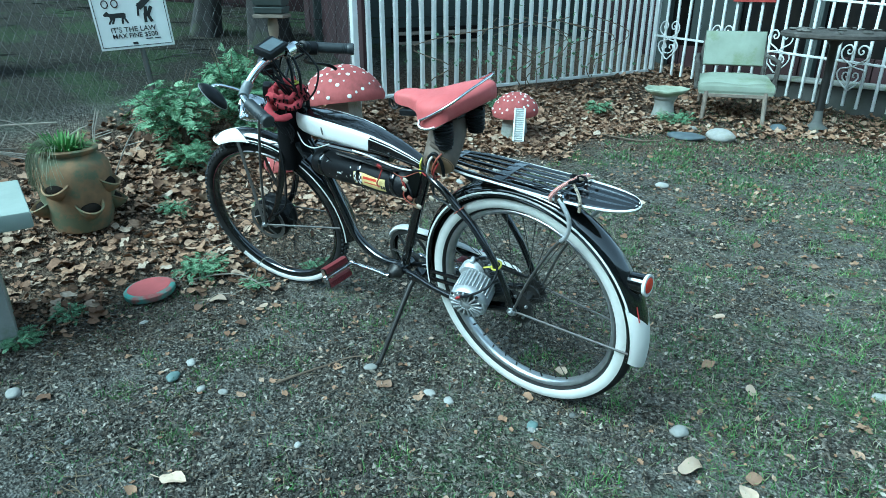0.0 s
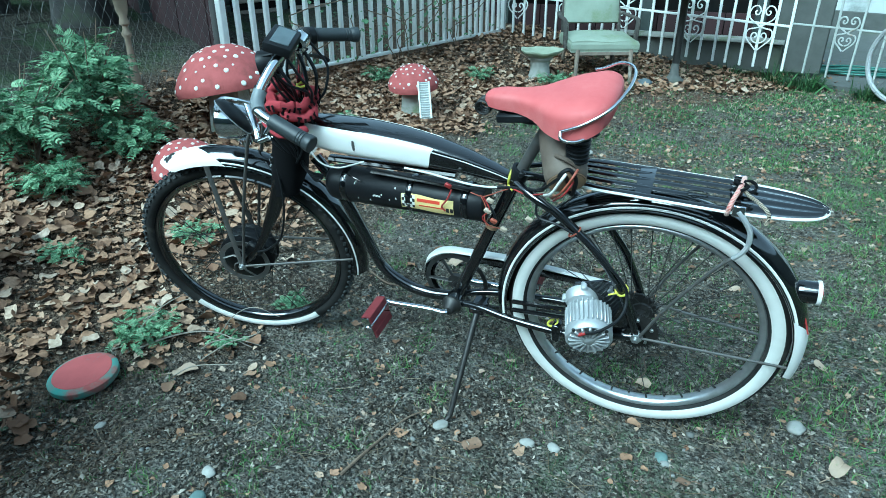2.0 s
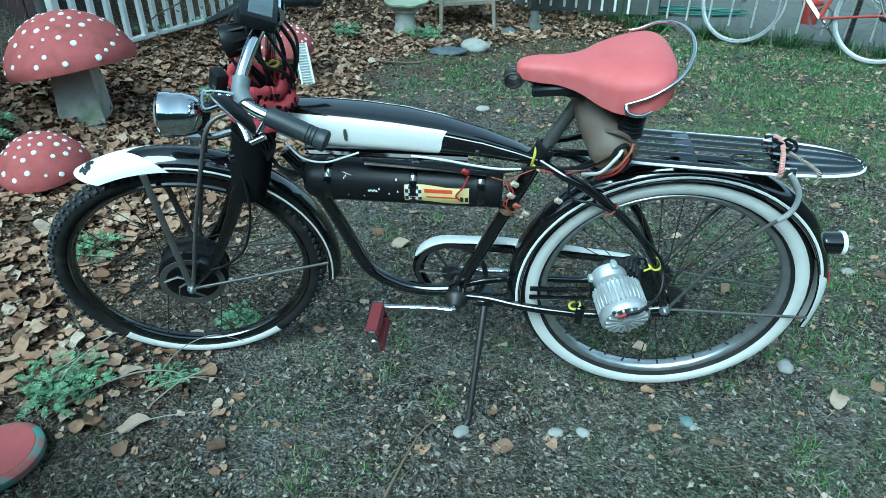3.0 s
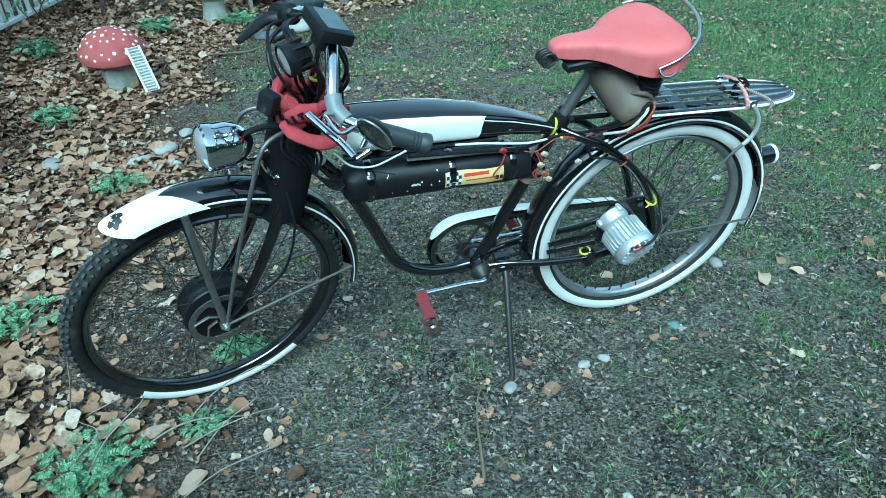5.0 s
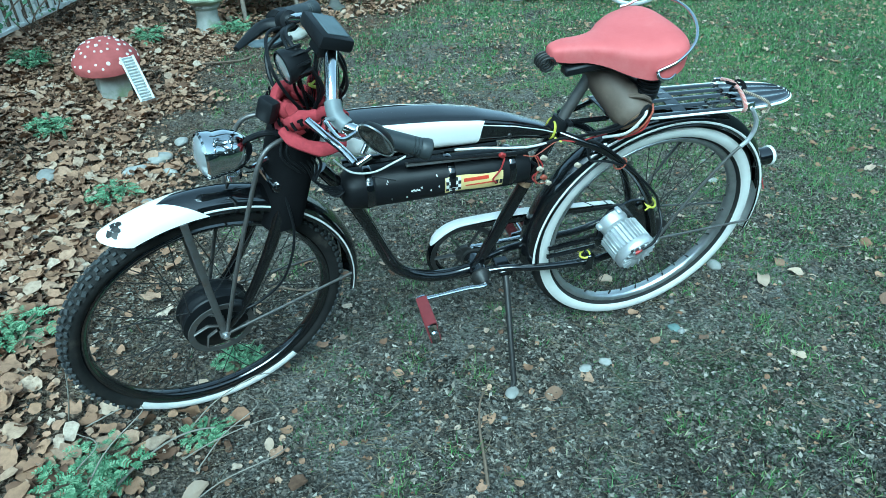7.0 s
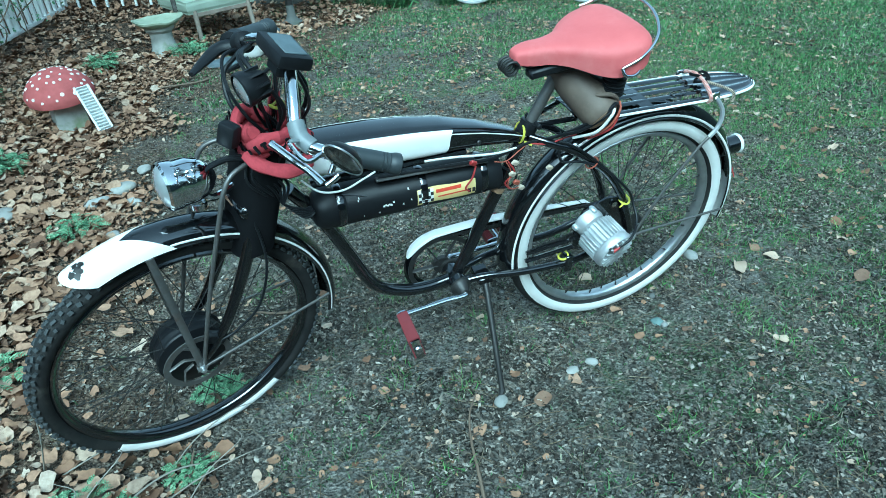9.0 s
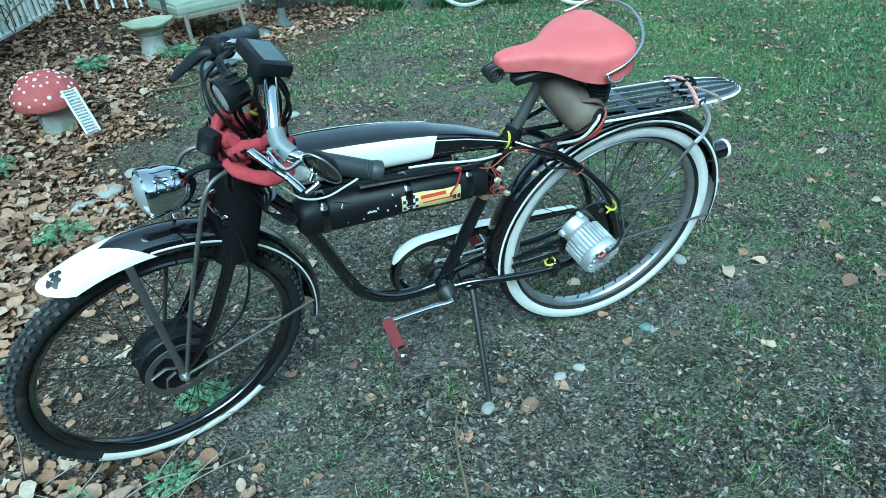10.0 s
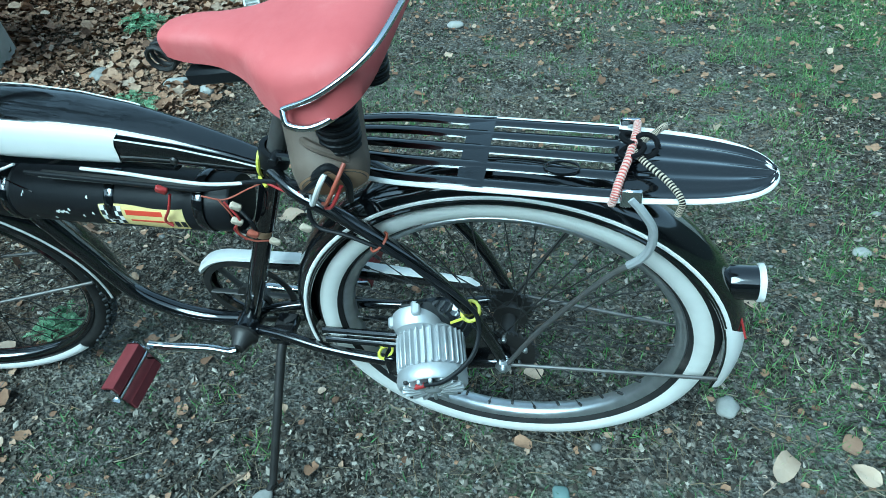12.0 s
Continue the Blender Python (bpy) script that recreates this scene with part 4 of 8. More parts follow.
top = guard_outline(0.0)
low = [(CR.x + 0.070 * math.cos(radians(a)), CR.z + 0.070 * math.sin(radians(a))) for a in range(250, 84, -8)] + [(-0.36, 0.355), (-0.20, 0.350), (-0.07, 0.344), (-0.055, 0.342)]
g = Geo()
n = len(top)
g.add([(a, 0.060, b) for a, b in top] + [(a, 0.060, b) for a, b in low] + [(a, 0.064, b) for a, b in top] + [(a, 0.064, b) for a, b in low],
      [(i, i + 1, n + i + 1, n + i) for i in range(n - 1)] + [(2 * n + i, 3 * n + i, 3 * n + i + 1, 2 * n + i + 1) for i in range(n - 1)] + [(i, 2 * n + i, 2 * n + i + 1, i + 1) for i in range(n - 1)] + [(n + i, n + i + 1, 3 * n + i + 1, 3 * n + i) for i in range(n - 1)])
guard = part("chain_guard", g, M_black, bicycle, "black chain guard with a white upper band")
pts = [(a, 0.058, b) for a, b in top[12:]]
part("white_band", tube(Geo(), pts, [0.006, 0.013, 0.0155, 0.016, 0.016, 0.0155, 0.015, 0.0145, 0.014, 0.010, 0.007, 0.005], 8, flat=0.5), M_white, guard, "white painted band")
g = Geo()
for z0, z1 in ((0.085, 0.036), (-0.085, -0.036)):
    g = Geo()
    a, b = Vector((CR.x, 0.052, CR.z + z0)), Vector((0, 0.046, HUB_R.z + z1))
    nlink = 44
    for i in range(nlink):
        p, q = a.lerp(b, i / nlink), a.lerp(b, (i + 0.9) / nlink)
        mid = (p + q) / 2
        add_block(g, Matrix.Translation(mid) @ (q - p).to_track_quat("X", "Z").to_matrix().to_4x4(), ((q - p).length, 0.007 if i % 2 else 0.0045, 0.0075), 0)
    part("chain", g, M_darksteel, bicycle, "oily roller chain", sharp=20)

for s, ang in ((-1, 180), (1, 0)):
    c0 = BB + Vector((0, s * 0.042, 0))
    d = Vector((math.cos(radians(ang)), 0, math.sin(radians(-ang)) if s < 0 else math.sin(radians(ang))))
    end = c0 + d * 0.168 + Vector((0, s * 0.036, 0))
    pts = [c0 + Vector((0, s * 0.028, 0)), c0 + d * 0.012 + Vector((0, s * 0.032, 0)), c0 + d * 0.05 + Vector((0, s * 0.03, 0)), c0 + d * 0.11 + Vector((0, s * 0.033, 0)), end]
    crank = part("crank", tube(Geo(), spline(pts, 5), [0.0095] * 5 + [0.0085] * 10 + [0.0075] * 5 + [0.0095], 10), M_chrome, bicycle, "bright crank arm")
    part("crank_boss", lathe(Geo(), [(1e-5, -0.002), (0.026, -0.002), (0.027, 0.004), (0.02, 0.009), (0.012, 0.03), (1e-5, 0.032)], c0 - Vector((0, s * 0.006, 0)), c0 + Vector((0, s, 0)), 20), M_darksteel, crank)
    tilt = Matrix.Translation(end) @ pose(0, 0, 0, 0, 78 if s < 0 else -8, 0)
    y0, y1 = s * 0.016, s * 0.112
    pedal = part("pedal", rod(Geo(), (0, 0, 0), (0, y1 + s * 0.006, 0), 0.0052, n=12), M_chrome, bicycle, "red rubber pedal", tilt)
    for q in (-1, 1):
        g = Geo()
        ridge = [(q * (0.0145 + 0.0018 * k), 0.0105 if k % 2 else 0.0132) for k in range(11)]
        prof = [(x, -z) for x, z in ridge] + [(q * 0.034, -0.008), (q * 0.034, 0.008)] + ridge[::-1]
        slab(g, prof, y0 + s * 0.004, y1 - s * 0.004)
        part("pedal_block", g, M_redrub, pedal, "ribbed red rubber block")
    for yy in (y0, y1):
        part("pedal_plate", slab(Geo(), [(-0.032, -0.010), (0.032, -0.010), (0.034, 0), (0.032, 0.010), (-0.032, 0.010), (-0.034, 0)], yy - 0.002, yy + 0.002), M_chrome, pedal)
    part("pedal_cap", lathe(Geo(), [(0.011, 0), (0.010, 0.007), (0.004, 0.010), (1e-5, 0.0105)], (0, y1, 0), (0, y1 + s, 0), 14), M_chrome, pedal)

# kickstand
ks = part("kickstand", tube(Geo(), [(-0.402, -0.030, 0.272), (-0.404, -0.05, 0.255), (-0.425, -0.208, 0.052)], [0.0095, 0.0085, 0.0075], 10), M_darksteel, bicycle, "dark steel kickstand")
part("kickstand_foot", tube(Geo(), [(-0.425, -0.208, 0.052), (-0.434, -0.220, 0.041)], [0.0075, 0.006], 8), M_darksteel, ks)
part("stand_bracket", add_block(Geo(), Matrix.Translation((-0.402, -0.012, 0.278)), (0.04, 0.06, 0.018), 0.003), M_black, ks)

# finned motor on a black plate beside the rear wheel
MA, MB = Vector((-0.116, -0.052, 0.374)), Vector((-0.096, -0.138, 0.353))
axis = (MB - MA).normalized()
ml = (MB - MA).length
motor = part("motor", lathe(Geo(), [(1e-5, 0), (0.038, 0), (0.0445, 0.006), (0.0445, ml - 0.026), (0.0525, ml - 0.022), (0.054, ml - 0.014), (0.053, ml - 0.004), (0.050, ml), (0.046, ml), (0.044, ml - 0.009), (1e-5, ml - 0.009)], MA, MB, 40), M_cast, bicycle, "silver finned electric motor")
q = axis.to_track_quat("Z", "Y").to_matrix().to_4x4()
fin_me = mesh_of(block((0.012, 0.0030, ml * 0.60), 0.0008, 1), "cooling_fin", M_cast)
for i in range(30):
    part("cooling_fin", fin_me, None, motor, m=Matrix.Translation(MA) @ q @ pose(0, 0, 0, 0, 0, 12 * i) @ pose(0.0475, 0, ml * 0.42))
vane_me = mesh_of(block((0.033, 0.0055, 0.013), 0.001, 1), "fan_vane", M_cast)
for i in range(16):
    part("fan_vane", vane_me, None, motor, m=Matrix.Translation(MB) @ q @ pose(0, 0, 0, 0, 0, 22.5 * i) @ pose(0.030, 0, -0.001))
part("fan_hub", lathe(Geo(), [(1e-5, -0.008), (0.014, -0.008), (0.015, 0.002), (0.010, 0.006), (1e-5, 0.0065)], MB, MB + axis, 20), M_cast, motor)
# gear case behind the finned body, set a little higher, with a lug on top
GC = MA + Vector((-0.016, 0.0, 0.026))
case = part("gear_case", lathe(Geo(), [(1e-5, -0.012), (0.034, -0.012), (0.038, -0.008), (0.038, 0.010), (0.034, 0.018), (0.022, 0.022), (1e-5, 0.0225)], GC, GC + axis, 28), M_cast, motor, "smooth cast gear case")
part("lug", add_block(Geo(), Matrix.Translation(GC + Vector((0.004, -0.006, 0.040))) @ q, (0.014, 0.012, 0.022), 0.003), M_cast, case)
part("lug", add_block(Geo(), Matrix.Translation(GC + Vector((-0.038, -0.006, -0.004))) @ q, (0.014, 0.014, 0.018), 0.003), M_cast, case)
for k in range(4):
    a = radians(45 + 90 * k)
    part("cover_bolt", lathe(Geo(), [(1e-5, 0), (0.0045, 0), (0.004, 0.004), (1e-5, 0.0045)], MB + (q @ Vector((0.0505 * math.cos(a), 0.0505 * math.sin(a), -0.002))), MB + (q @ Vector((0.0505 * math.cos(a), 0.0505 * math.sin(a), 1))), 8), M_darksteel, motor)
g = slab(Geo(), [(-0.165, 0.33), (-0.12, 0.30), (-0.02, 0.30), (0.012, 0.318), (0.008, 0.345), (-0.03, 0.40), (-0.045, 0.455), (-0.09, 0.46), (-0.15, 0.44), (-0.17, 0.40)], -0.054, -0.048)
plate = part("motor_plate", g, M_black, bicycle, "black mounting plate")
for x, z in ((-0.068, 0.44), (-0.15, 0.335)):
    part("plate_bolt", lathe(Geo(), [(1e-5, 0), (0.008, 0), (0.008, 0.007), (1e-5, 0.007)], (x, -0.054, z), (x, -1, z), 6), M_chrome, plate)
part("motor_cable", tube(Geo(), spline([(-0.106, -0.152, 0.382), (-0.07, -0.148, 0.398), (-0.035, -0.115, 0.418), (-0.03, -0.08, 0.45), (-0.05, -0.075, 0.49), (-0.13, -0.072, 0.572), (-0.21, -0.062, 0.64), (-0.27, -0.03, 0.66)], 6), 0.0035, 8), M_matte, motor)
part("cable_grip", rod(Geo(), (-0.118, -0.152, 0.374), (-0.102, -0.152, 0.384), 0.0042, n=10), M_redwire, motor)
part("cable_tie", tube(Geo(), [Vector((-0.044 + 0.013 * math.cos(a), -0.063 + 0.014 * math.sin(a), 0.452 + 0.006 * math.sin(a))) for a in [k * 0.524 for k in range(12)]], 0.0028, 6, closed=True), M_yellow, motor, "yellow cable tie")
part("tie_tail", tube(Geo(), [(-0.052, -0.077, 0.452), (-0.07, -0.085, 0.449)], 0.0022, 6), M_yellow, motor, "yellow cable tie")
part("cable_tie", tube(Geo(), [Vector((-0.196 + 0.012 * math.cos(a), -0.06 + 0.013 * math.sin(a), 0.312 + 0.004 * math.cos(a))) for a in [k * 0.524 for k in range(12)]], 0.003, 6, closed=True), M_yellow, motor, "yellow cable tie")
part("motor_bracket", add_block(Geo(), Matrix.Translation((-0.185, -0.062, 0.292)), (0.022, 0.03, 0.05), 0.003), M_black, motor)
for z in (0.332, 0.358):
    part("torque_arm", tube(Geo(), [(-0.30, -0.05, z - 0.012), (-0.17, -0.056, z)], 0.006, 8), M_black, motor)

# saddle
SX = [(-0.362, 0.006, 0.858, 0.846), (-0.358, 0.017, 0.866, 0.842), (-0.345, 0.024, 0.872, 0.840), (-0.32, 0.030, 0.876, 0.838), (-0.28, 0.035, 0.877, 0.836), (-0.24, 0.053, 0.880, 0.830), (-0.205, 0.088, 0.887, 0.823), (-0.17, 0.111, 0.896, 0.820), (-0.14, 0.117, 0.903, 0.824), (-0.115, 0.119, 0.907, 0.832), (-0.095, 0.111, 0.906, 0.842), (-0.080, 0.092, 0.901, 0.853), (-0.071, 0.060, 0.893, 0.864), (-0.068, 0.012, 0.886, 0.872)]
g = Geo()
verts, faces = [], []
rows = spline([(a, b, c) for a, b, c, d in SX], 4)
lows = spline([(a, 0, d) for a, b, c, d in SX], 4)
nr = 24
for p, lo in zip(rows, lows):
    x, w, zt, zb = p.x, p.y, p.z, lo.z
    for j in range(nr + 1):
        f = -1 + 2 * j / nr
        a = f * 1.5708 * 1.12
        y = w * math.copysign(abs(math.sin(min(abs(a), 1.5708))) ** 0.75, f)
        drop = 1 - max(0.0, math.cos(a)) ** 0.55 if abs(a) < 1.5708 else 1.0
        z = zt - (zt - zb) * (0.62 * drop if abs(a) < 1.5708 else 0.62 + 0.38 * (abs(a) - 1.5708) / (0.12 * 1.5708))
        verts.append((x, y, z))
k = len(rows)
for i in range(k - 1):
    for j in range(nr):
        faces.append((i * (nr + 1) + j, i * (nr + 1) + j + 1, (i + 1) * (nr + 1) + j + 1, (i + 1) * (nr + 1) + j))
    faces.append((i * (nr + 1), (i + 1) * (nr + 1), (i + 1) * (nr + 1) + nr, i * (nr + 1) + nr))
faces += [tuple(range(nr + 1)), tuple((k - 1) * (nr + 1) + j for j in range(nr + 1))]
saddle = part("saddle", g.add(verts, faces), M_seat, bicycle, "wide red vinyl saddle", Matrix.Translation((-0.364, -0.024, 0.857)) @ Matrix.Diagonal((0.925, 0.96, 0.90, 1)) @ Matrix.Translation((0.362, 0, -0.849)), sharp=60)
pan = Geo()
tube(pan, spline([(-0.345, 0, 0.842), (-0.27, 0, 0.826), (-0.20, 0, 0.818), (-0.13, 0, 0.825)], 5), 0.02, 10, flat=0.45)
add_block(pan, Matrix.Translation((-0.275, -0.02, 0.822)) @ pose(0, 0, 0, 0, -6, 0), (0.11, 0.03, 0.02), 0.004)
part("saddle_pan", pan, M_matte, saddle, "dark underside of the saddle")
part("nose_spring", tube(Geo(), [Vector((-0.366 + 0.017 * math.cos(a), y, 0.833 + 0.017 * math.sin(a))) for y, a in [(-0.02 + 0.04 * i / 48, i * 0.524) for i in range(49)]], 0.003, 8), M_darksteel, saddle, "coiled nose spring")
for s in (-1, 1):
    c = Vector((-0.138, s * 0.066, 0))
    pts = [Vector((c.x + (0.0245 - 0.004 * t) * math.cos(a), c.y + (0.0245 - 0.004 * t) * math.sin(a), 0.822 - 0.066 * t)) for t, a in [(i / 110, i * 0.40) for i in range(111)]]
    part("saddle_spring", tube(Geo(), pts, 0.0042, 8), M_matte, saddle, "black coil spring")
    part("spring_cup", lathe(Geo(), [(1e-5, 0), (0.021, 0), (0.024, 0.003), (0.0225, 0.066), (1e-5, 0.066)], (c.x, c.y, 0.757), (c.x, c.y, 1), 18), M_matte, saddle)
    part("saddle_rail", tube(Geo(), spline([(-0.34, s * 0.012, 0.836), (-0.27, s * 0.022, 0.812), (-0.20, s * 0.03, 0.808), (c.x, c.y, 0.762)], 5), 0.0045, 8), M_darksteel, saddle)
loop = spline([(-0.165, -0.120, 0.845), (-0.12, -0.122, 0.866), (-0.074, -0.10, 0.893), (-0.050, -0.055, 0.916), (-0.044, 0.0, 0.928), (-0.056, 0.052, 0.928), (-0.086, 0.088, 0.920), (-0.122, 0.097, 0.902), (-0.140, 0.101, 0.896)], 6)
part("chrome_rail", tube(Geo(), loop, 0.0034, 10), M_chrome, saddle, "chrome rail round the back of the saddle")
loop = spline([(-0.165, -0.120, 0.845), (-0.16, -0.128, 0.832), (-0.135, -0.126, 0.828), (-0.108, -0.108, 0.836), (-0.10, -0.09, 0.85)], 6)
part("chrome_rail", tube(Geo(), loop, 0.0040, 10), M_chrome, saddle, "chrome rail under the saddle edge")
part("seat_post", tube(Geo(), [(-0.302, 0, 0.672), (-0.232, 0, 0.812)], 0.0125, 16), M_steel, bicycle, "dull grey seat post")
g = lathe(Geo(), [(0.0155, -0.008), (0.022, -0.006), (0.022, 0.02), (0.0155, 0.022)], (-0.302, 0, 0.672), (-0.232, 0, 0.812), 20, loop=True)
rod(g, (-0.287, -0.032, 0.69), (-0.287, 0.03, 0.69), 0.006)
part("seat_clamp", g, M_matte, bicycle, "black seat clamp")

# roll bag under the saddle with the controller wires
R0, R1 = Vector((-0.172, -0.102, 0.726)), Vector((-0.222, 0.03, 0.812))
rl = (R1 - R0).length
roll = part("roll_bag", lathe(Geo(), [(0.036, 0.0), (0.040, 0.004), (0.044, 0.02), (0.0455, 0.06), (0.047, 0.09), (0.044, rl - 0.02), (0.036, rl), (1e-5, rl)], R0, R1, 32), M_leather, bicycle, "brown leather roll bag under the saddle")
part("bag_end", lathe(Geo(), [(0.0395, 0.002), (0.03, -0.002), (0.015, -0.004), (1e-5, -0.0045)], R0, R1, 28), M_card, roll, "tan round end")
wires = [
    (M_matte, 0.0045, [(-0.235, -0.05, 0.672), (-0.215, -0.095, 0.715), (-0.185, -0.12, 0.752), (-0.165, -0.118, 0.765), (-0.152, -0.112, 0.74), (-0.16, -0.10, 0.70)]),
    (M_matte, 0.004, [(-0.245, -0.045, 0.668), (-0.222, -0.09, 0.70), (-0.195, -0.118, 0.735), (-0.172, -0.122, 0.752), (-0.168, -0.115, 0.735)]),
    (M_whitewire, 0.0032, [(-0.225, -0.07, 0.672), (-0.20, -0.115, 0.705), (-0.178, -0.128, 0.745), (-0.17, -0.122, 0.758)]),
    (M_orange, 0.0024, [(-0.205, -0.085, 0.676), (-0.178, -0.122, 0.715), (-0.158, -0.125, 0.75), (-0.15, -0.11, 0.764)]),
    (M_redwire, 0.0022, [(-0.20, -0.09, 0.674), (-0.172, -0.124, 0.712), (-0.155, -0.122, 0.742)]),
    (M_leather, 0.005, [(-0.205, -0.085, 0.775), (-0.18, -0.11, 0.785), (-0.155, -0.105, 0.768), (-0.146, -0.09, 0.74)]),
]
for mat, r, pts in wires:
    part("wire", tube(Geo(), spline(pts, 6), r, 8), mat, roll)

# loose wiring along the frame
harness = [
    ("cable", M_whitewire, 0.0021, [(-0.812, -0.052, 0.702), (-0.78, -0.060, 0.672), (-0.735, -0.060, 0.664), (-0.69, -0.054, 0.676), (-0.665, -0.05, 0.684)]),
    ("cable", M_whitewire, 0.0026, [(-0.56, -0.05, 0.682), (-0.50, -0.049, 0.676), (-0.44, -0.045, 0.664), (-0.385, -0.04, 0.655), (-0.33, -0.03, 0.652)]),
    ("cable", M_matte, 0.0035, [(-0.66, -0.048, 0.668), (-0.56, -0.047, 0.66), (-0.47, -0.045, 0.652), (-0.40, -0.04, 0.645), (-0.32, -0.03, 0.655), (-0.24, -0.04, 0.664)]),
    ("cable", M_orange, 0.0012, [(-0.40, -0.048, 0.64), (-0.37, -0.044, 0.632), (-0.335, -0.035, 0.645), (-0.31, -0.03, 0.655)]),
    ("cable", M_redwire, 0.002, [(-0.445, -0.05, 0.642), (-0.455, -0.056, 0.618), (-0.47, -0.056, 0.596), (-0.462, -0.056, 0.585)]),
    ("cable", M_orange, 0.0013, [(-0.375, -0.05, 0.638), (-0.362, -0.054, 0.61), (-0.366, -0.052, 0.575), (-0.352, -0.048, 0.556), (-0.33, -0.04, 0.55)]),
    ("cable", M_redwire, 0.0018, [(-0.368, -0.05, 0.634), (-0.353, -0.055, 0.605), (-0.372, -0.05, 0.58), (-0.36, -0.05, 0.56)]),
    ("cable", M_matte, 0.003, [(-0.372, -0.03, 0.61), (-0.345, -0.045, 0.59), (-0.35, -0.04, 0.56), (-0.38, -0.03, 0.555)]),
    ("cable", M_redwire, 0.0018, [(-0.31, -0.03, 0.655), (-0.27, -0.045, 0.653), (-0.235, -0.05, 0.662), (-0.21, -0.06, 0.672)]),
    ("cable", M_matte, 0.003, [(-0.245, -0.05, 0.655), (-0.24, -0.06, 0.61), (-0.19, -0.068, 0.60), (-0.12, -0.073, 0.562), (-0.055, -0.075, 0.475)]),
]
for name, mat, r, pts in harness:
    part(name, tube(Geo(), spline(pts, 6), r, 8), mat, bicycle)
part("cable_tie", tube(Geo(), [Vector((-0.318 + 0.004 * math.sin(a), 0.02 * math.cos(a), 0.668 + 0.022 * math.sin(a))) for a in [k * 0.524 for k in range(12)]], 0.003, 6, closed=True), M_yellow, bicycle, "yellow cable tie")
part("tie_tail", tube(Geo(), [(-0.318, -0.024, 0.658), (-0.305, -0.036, 0.652)], 0.0025, 6), M_yellow, bicycle, "yellow cable tie")
for p, mat in (((-0.452, -0.052, 0.652), M_redwire), ((-0.352, -0.052, 0.628), M_cord3), ((-0.358, -0.055, 0.602), M_cord3), ((-0.325, -0.04, 0.548), M_cord3), ((-0.262, -0.05, 0.592), M_cord3), ((-0.345, -0.052, 0.575), M_orange)):
    part("connector", add_block(Geo(), Matrix.Translation(p) @ pose(0, 0, 0, 20, 35, 10), (0.016, 0.008, 0.012), 0.002), mat, bicycle, "small plastic wire connector")
part("tape_band", tube(Geo(), [Vector((-0.157 + 0.012 * math.cos(a), -0.06 + 0.015 * math.sin(a), 0.585 + 0.01 * math.cos(a))) for a in [k * 0.524 for k in range(12)]], 0.0018, 6, closed=True), M_orange, bicycle, "orange tape band")
part("tube_band", lathe(Geo(), [(0.0158, -0.008), (0.017, -0.006), (0.017, 0.006), (0.0158, 0.008)], (-0.365, 0, 0.531), (-0.30, 0, 0.675), 20), M_card, bicycle, "tan tape round the seat tube")

# ------- front end, turned with the bars
fork = part("fork_shroud", shell(Geo(), lambda a, b: (lambda s, th: Vector((-0.866 - 0.068 * s - 0.042 * math.copysign(abs(math.cos(th)) ** 0.7, math.cos(th)), (0.055 + 0.003 * s) * math.copysign(abs(math.sin(th)) ** 0.7, math.sin(th)), 0.79 - 0.232 * s)))(a, math.pi * 2 * b), 10, 28, 0.003), M_blackcloth, bicycle, "dark cloth covering over the fork crown", STEER)
part("fork_crown", add_block(Geo(), Matrix.Translation((-0.925, 0, 0.66)), (0.05, 0.10, 0.03), 0.008), M_black, fork)
for s in (-1, 1):
    pts = [(-0.915, s * 0.043, 0.665), (-0.94, s * 0.046, 0.60), (-0.985, s * 0.050, 0.50), (-1.04, s * 0.053, 0.40), (-1.088, s * 0.056, 0.345), (-1.118, s * 0.056, 0.325)]
    part("fork_blade", tube(Geo(), spline(pts, 6), [0.015] * 8 + [0.0145 - 0.0003 * i for i in range(23)], 12, flat=0.75), M_black, fork, "black fork blade")
part("brake_cable", tube(Geo(), spline([(-0.93, -0.05, 0.66), (-0.93, -0.075, 0.55), (-0.965, -0.075, 0.44), (-1.02, -0.065, 0.385), (-1.06, -0.06, 0.37)], 6), 0.003, 8), M_matte, fork)
part("brake_caliper", add_block(Geo(), Matrix.Translation((-1.066, -0.05, 0.375)) @ pose(0, 0, 0, 0, 40, 0), (0.05, 0.02, 0.03), 0.006), M_matte, fork, "black brake caliper")

STEMTOP = Vector((-0.803, -0.028, 0.955))
bars = part("handlebar", tube(Geo(), spline([
    (-0.803, -0.032, 0.957), (-0.820, -0.075, 0.956), (-0.836, -0.110, 0.947), (-0.853, -0.145, 0.926), (-0.866, -0.174, 0.902), (-0.864, -0.200, 0.888), (-0.844, -0.219, 0.877), (-0.805, -0.240, 0.864), (-0.745, -0.265, 0.842)], 6), 0.0112, 14), M_chrome, bicycle, "chrome cruiser handlebar", STEER)
part("bar_side", tube(Geo(), spline([
    (-0.803, -0.024, 0.957), (-0.815, 0.015, 0.956), (-0.826, 0.05, 0.945), (-0.834, 0.085, 0.926), (-0.838, 0.115, 0.912), (-0.830, 0.138, 0.906), (-0.80, 0.16, 0.897), (-0.745, 0.195, 0.881)], 6), 0.0112, 14), M_chrome, bars)


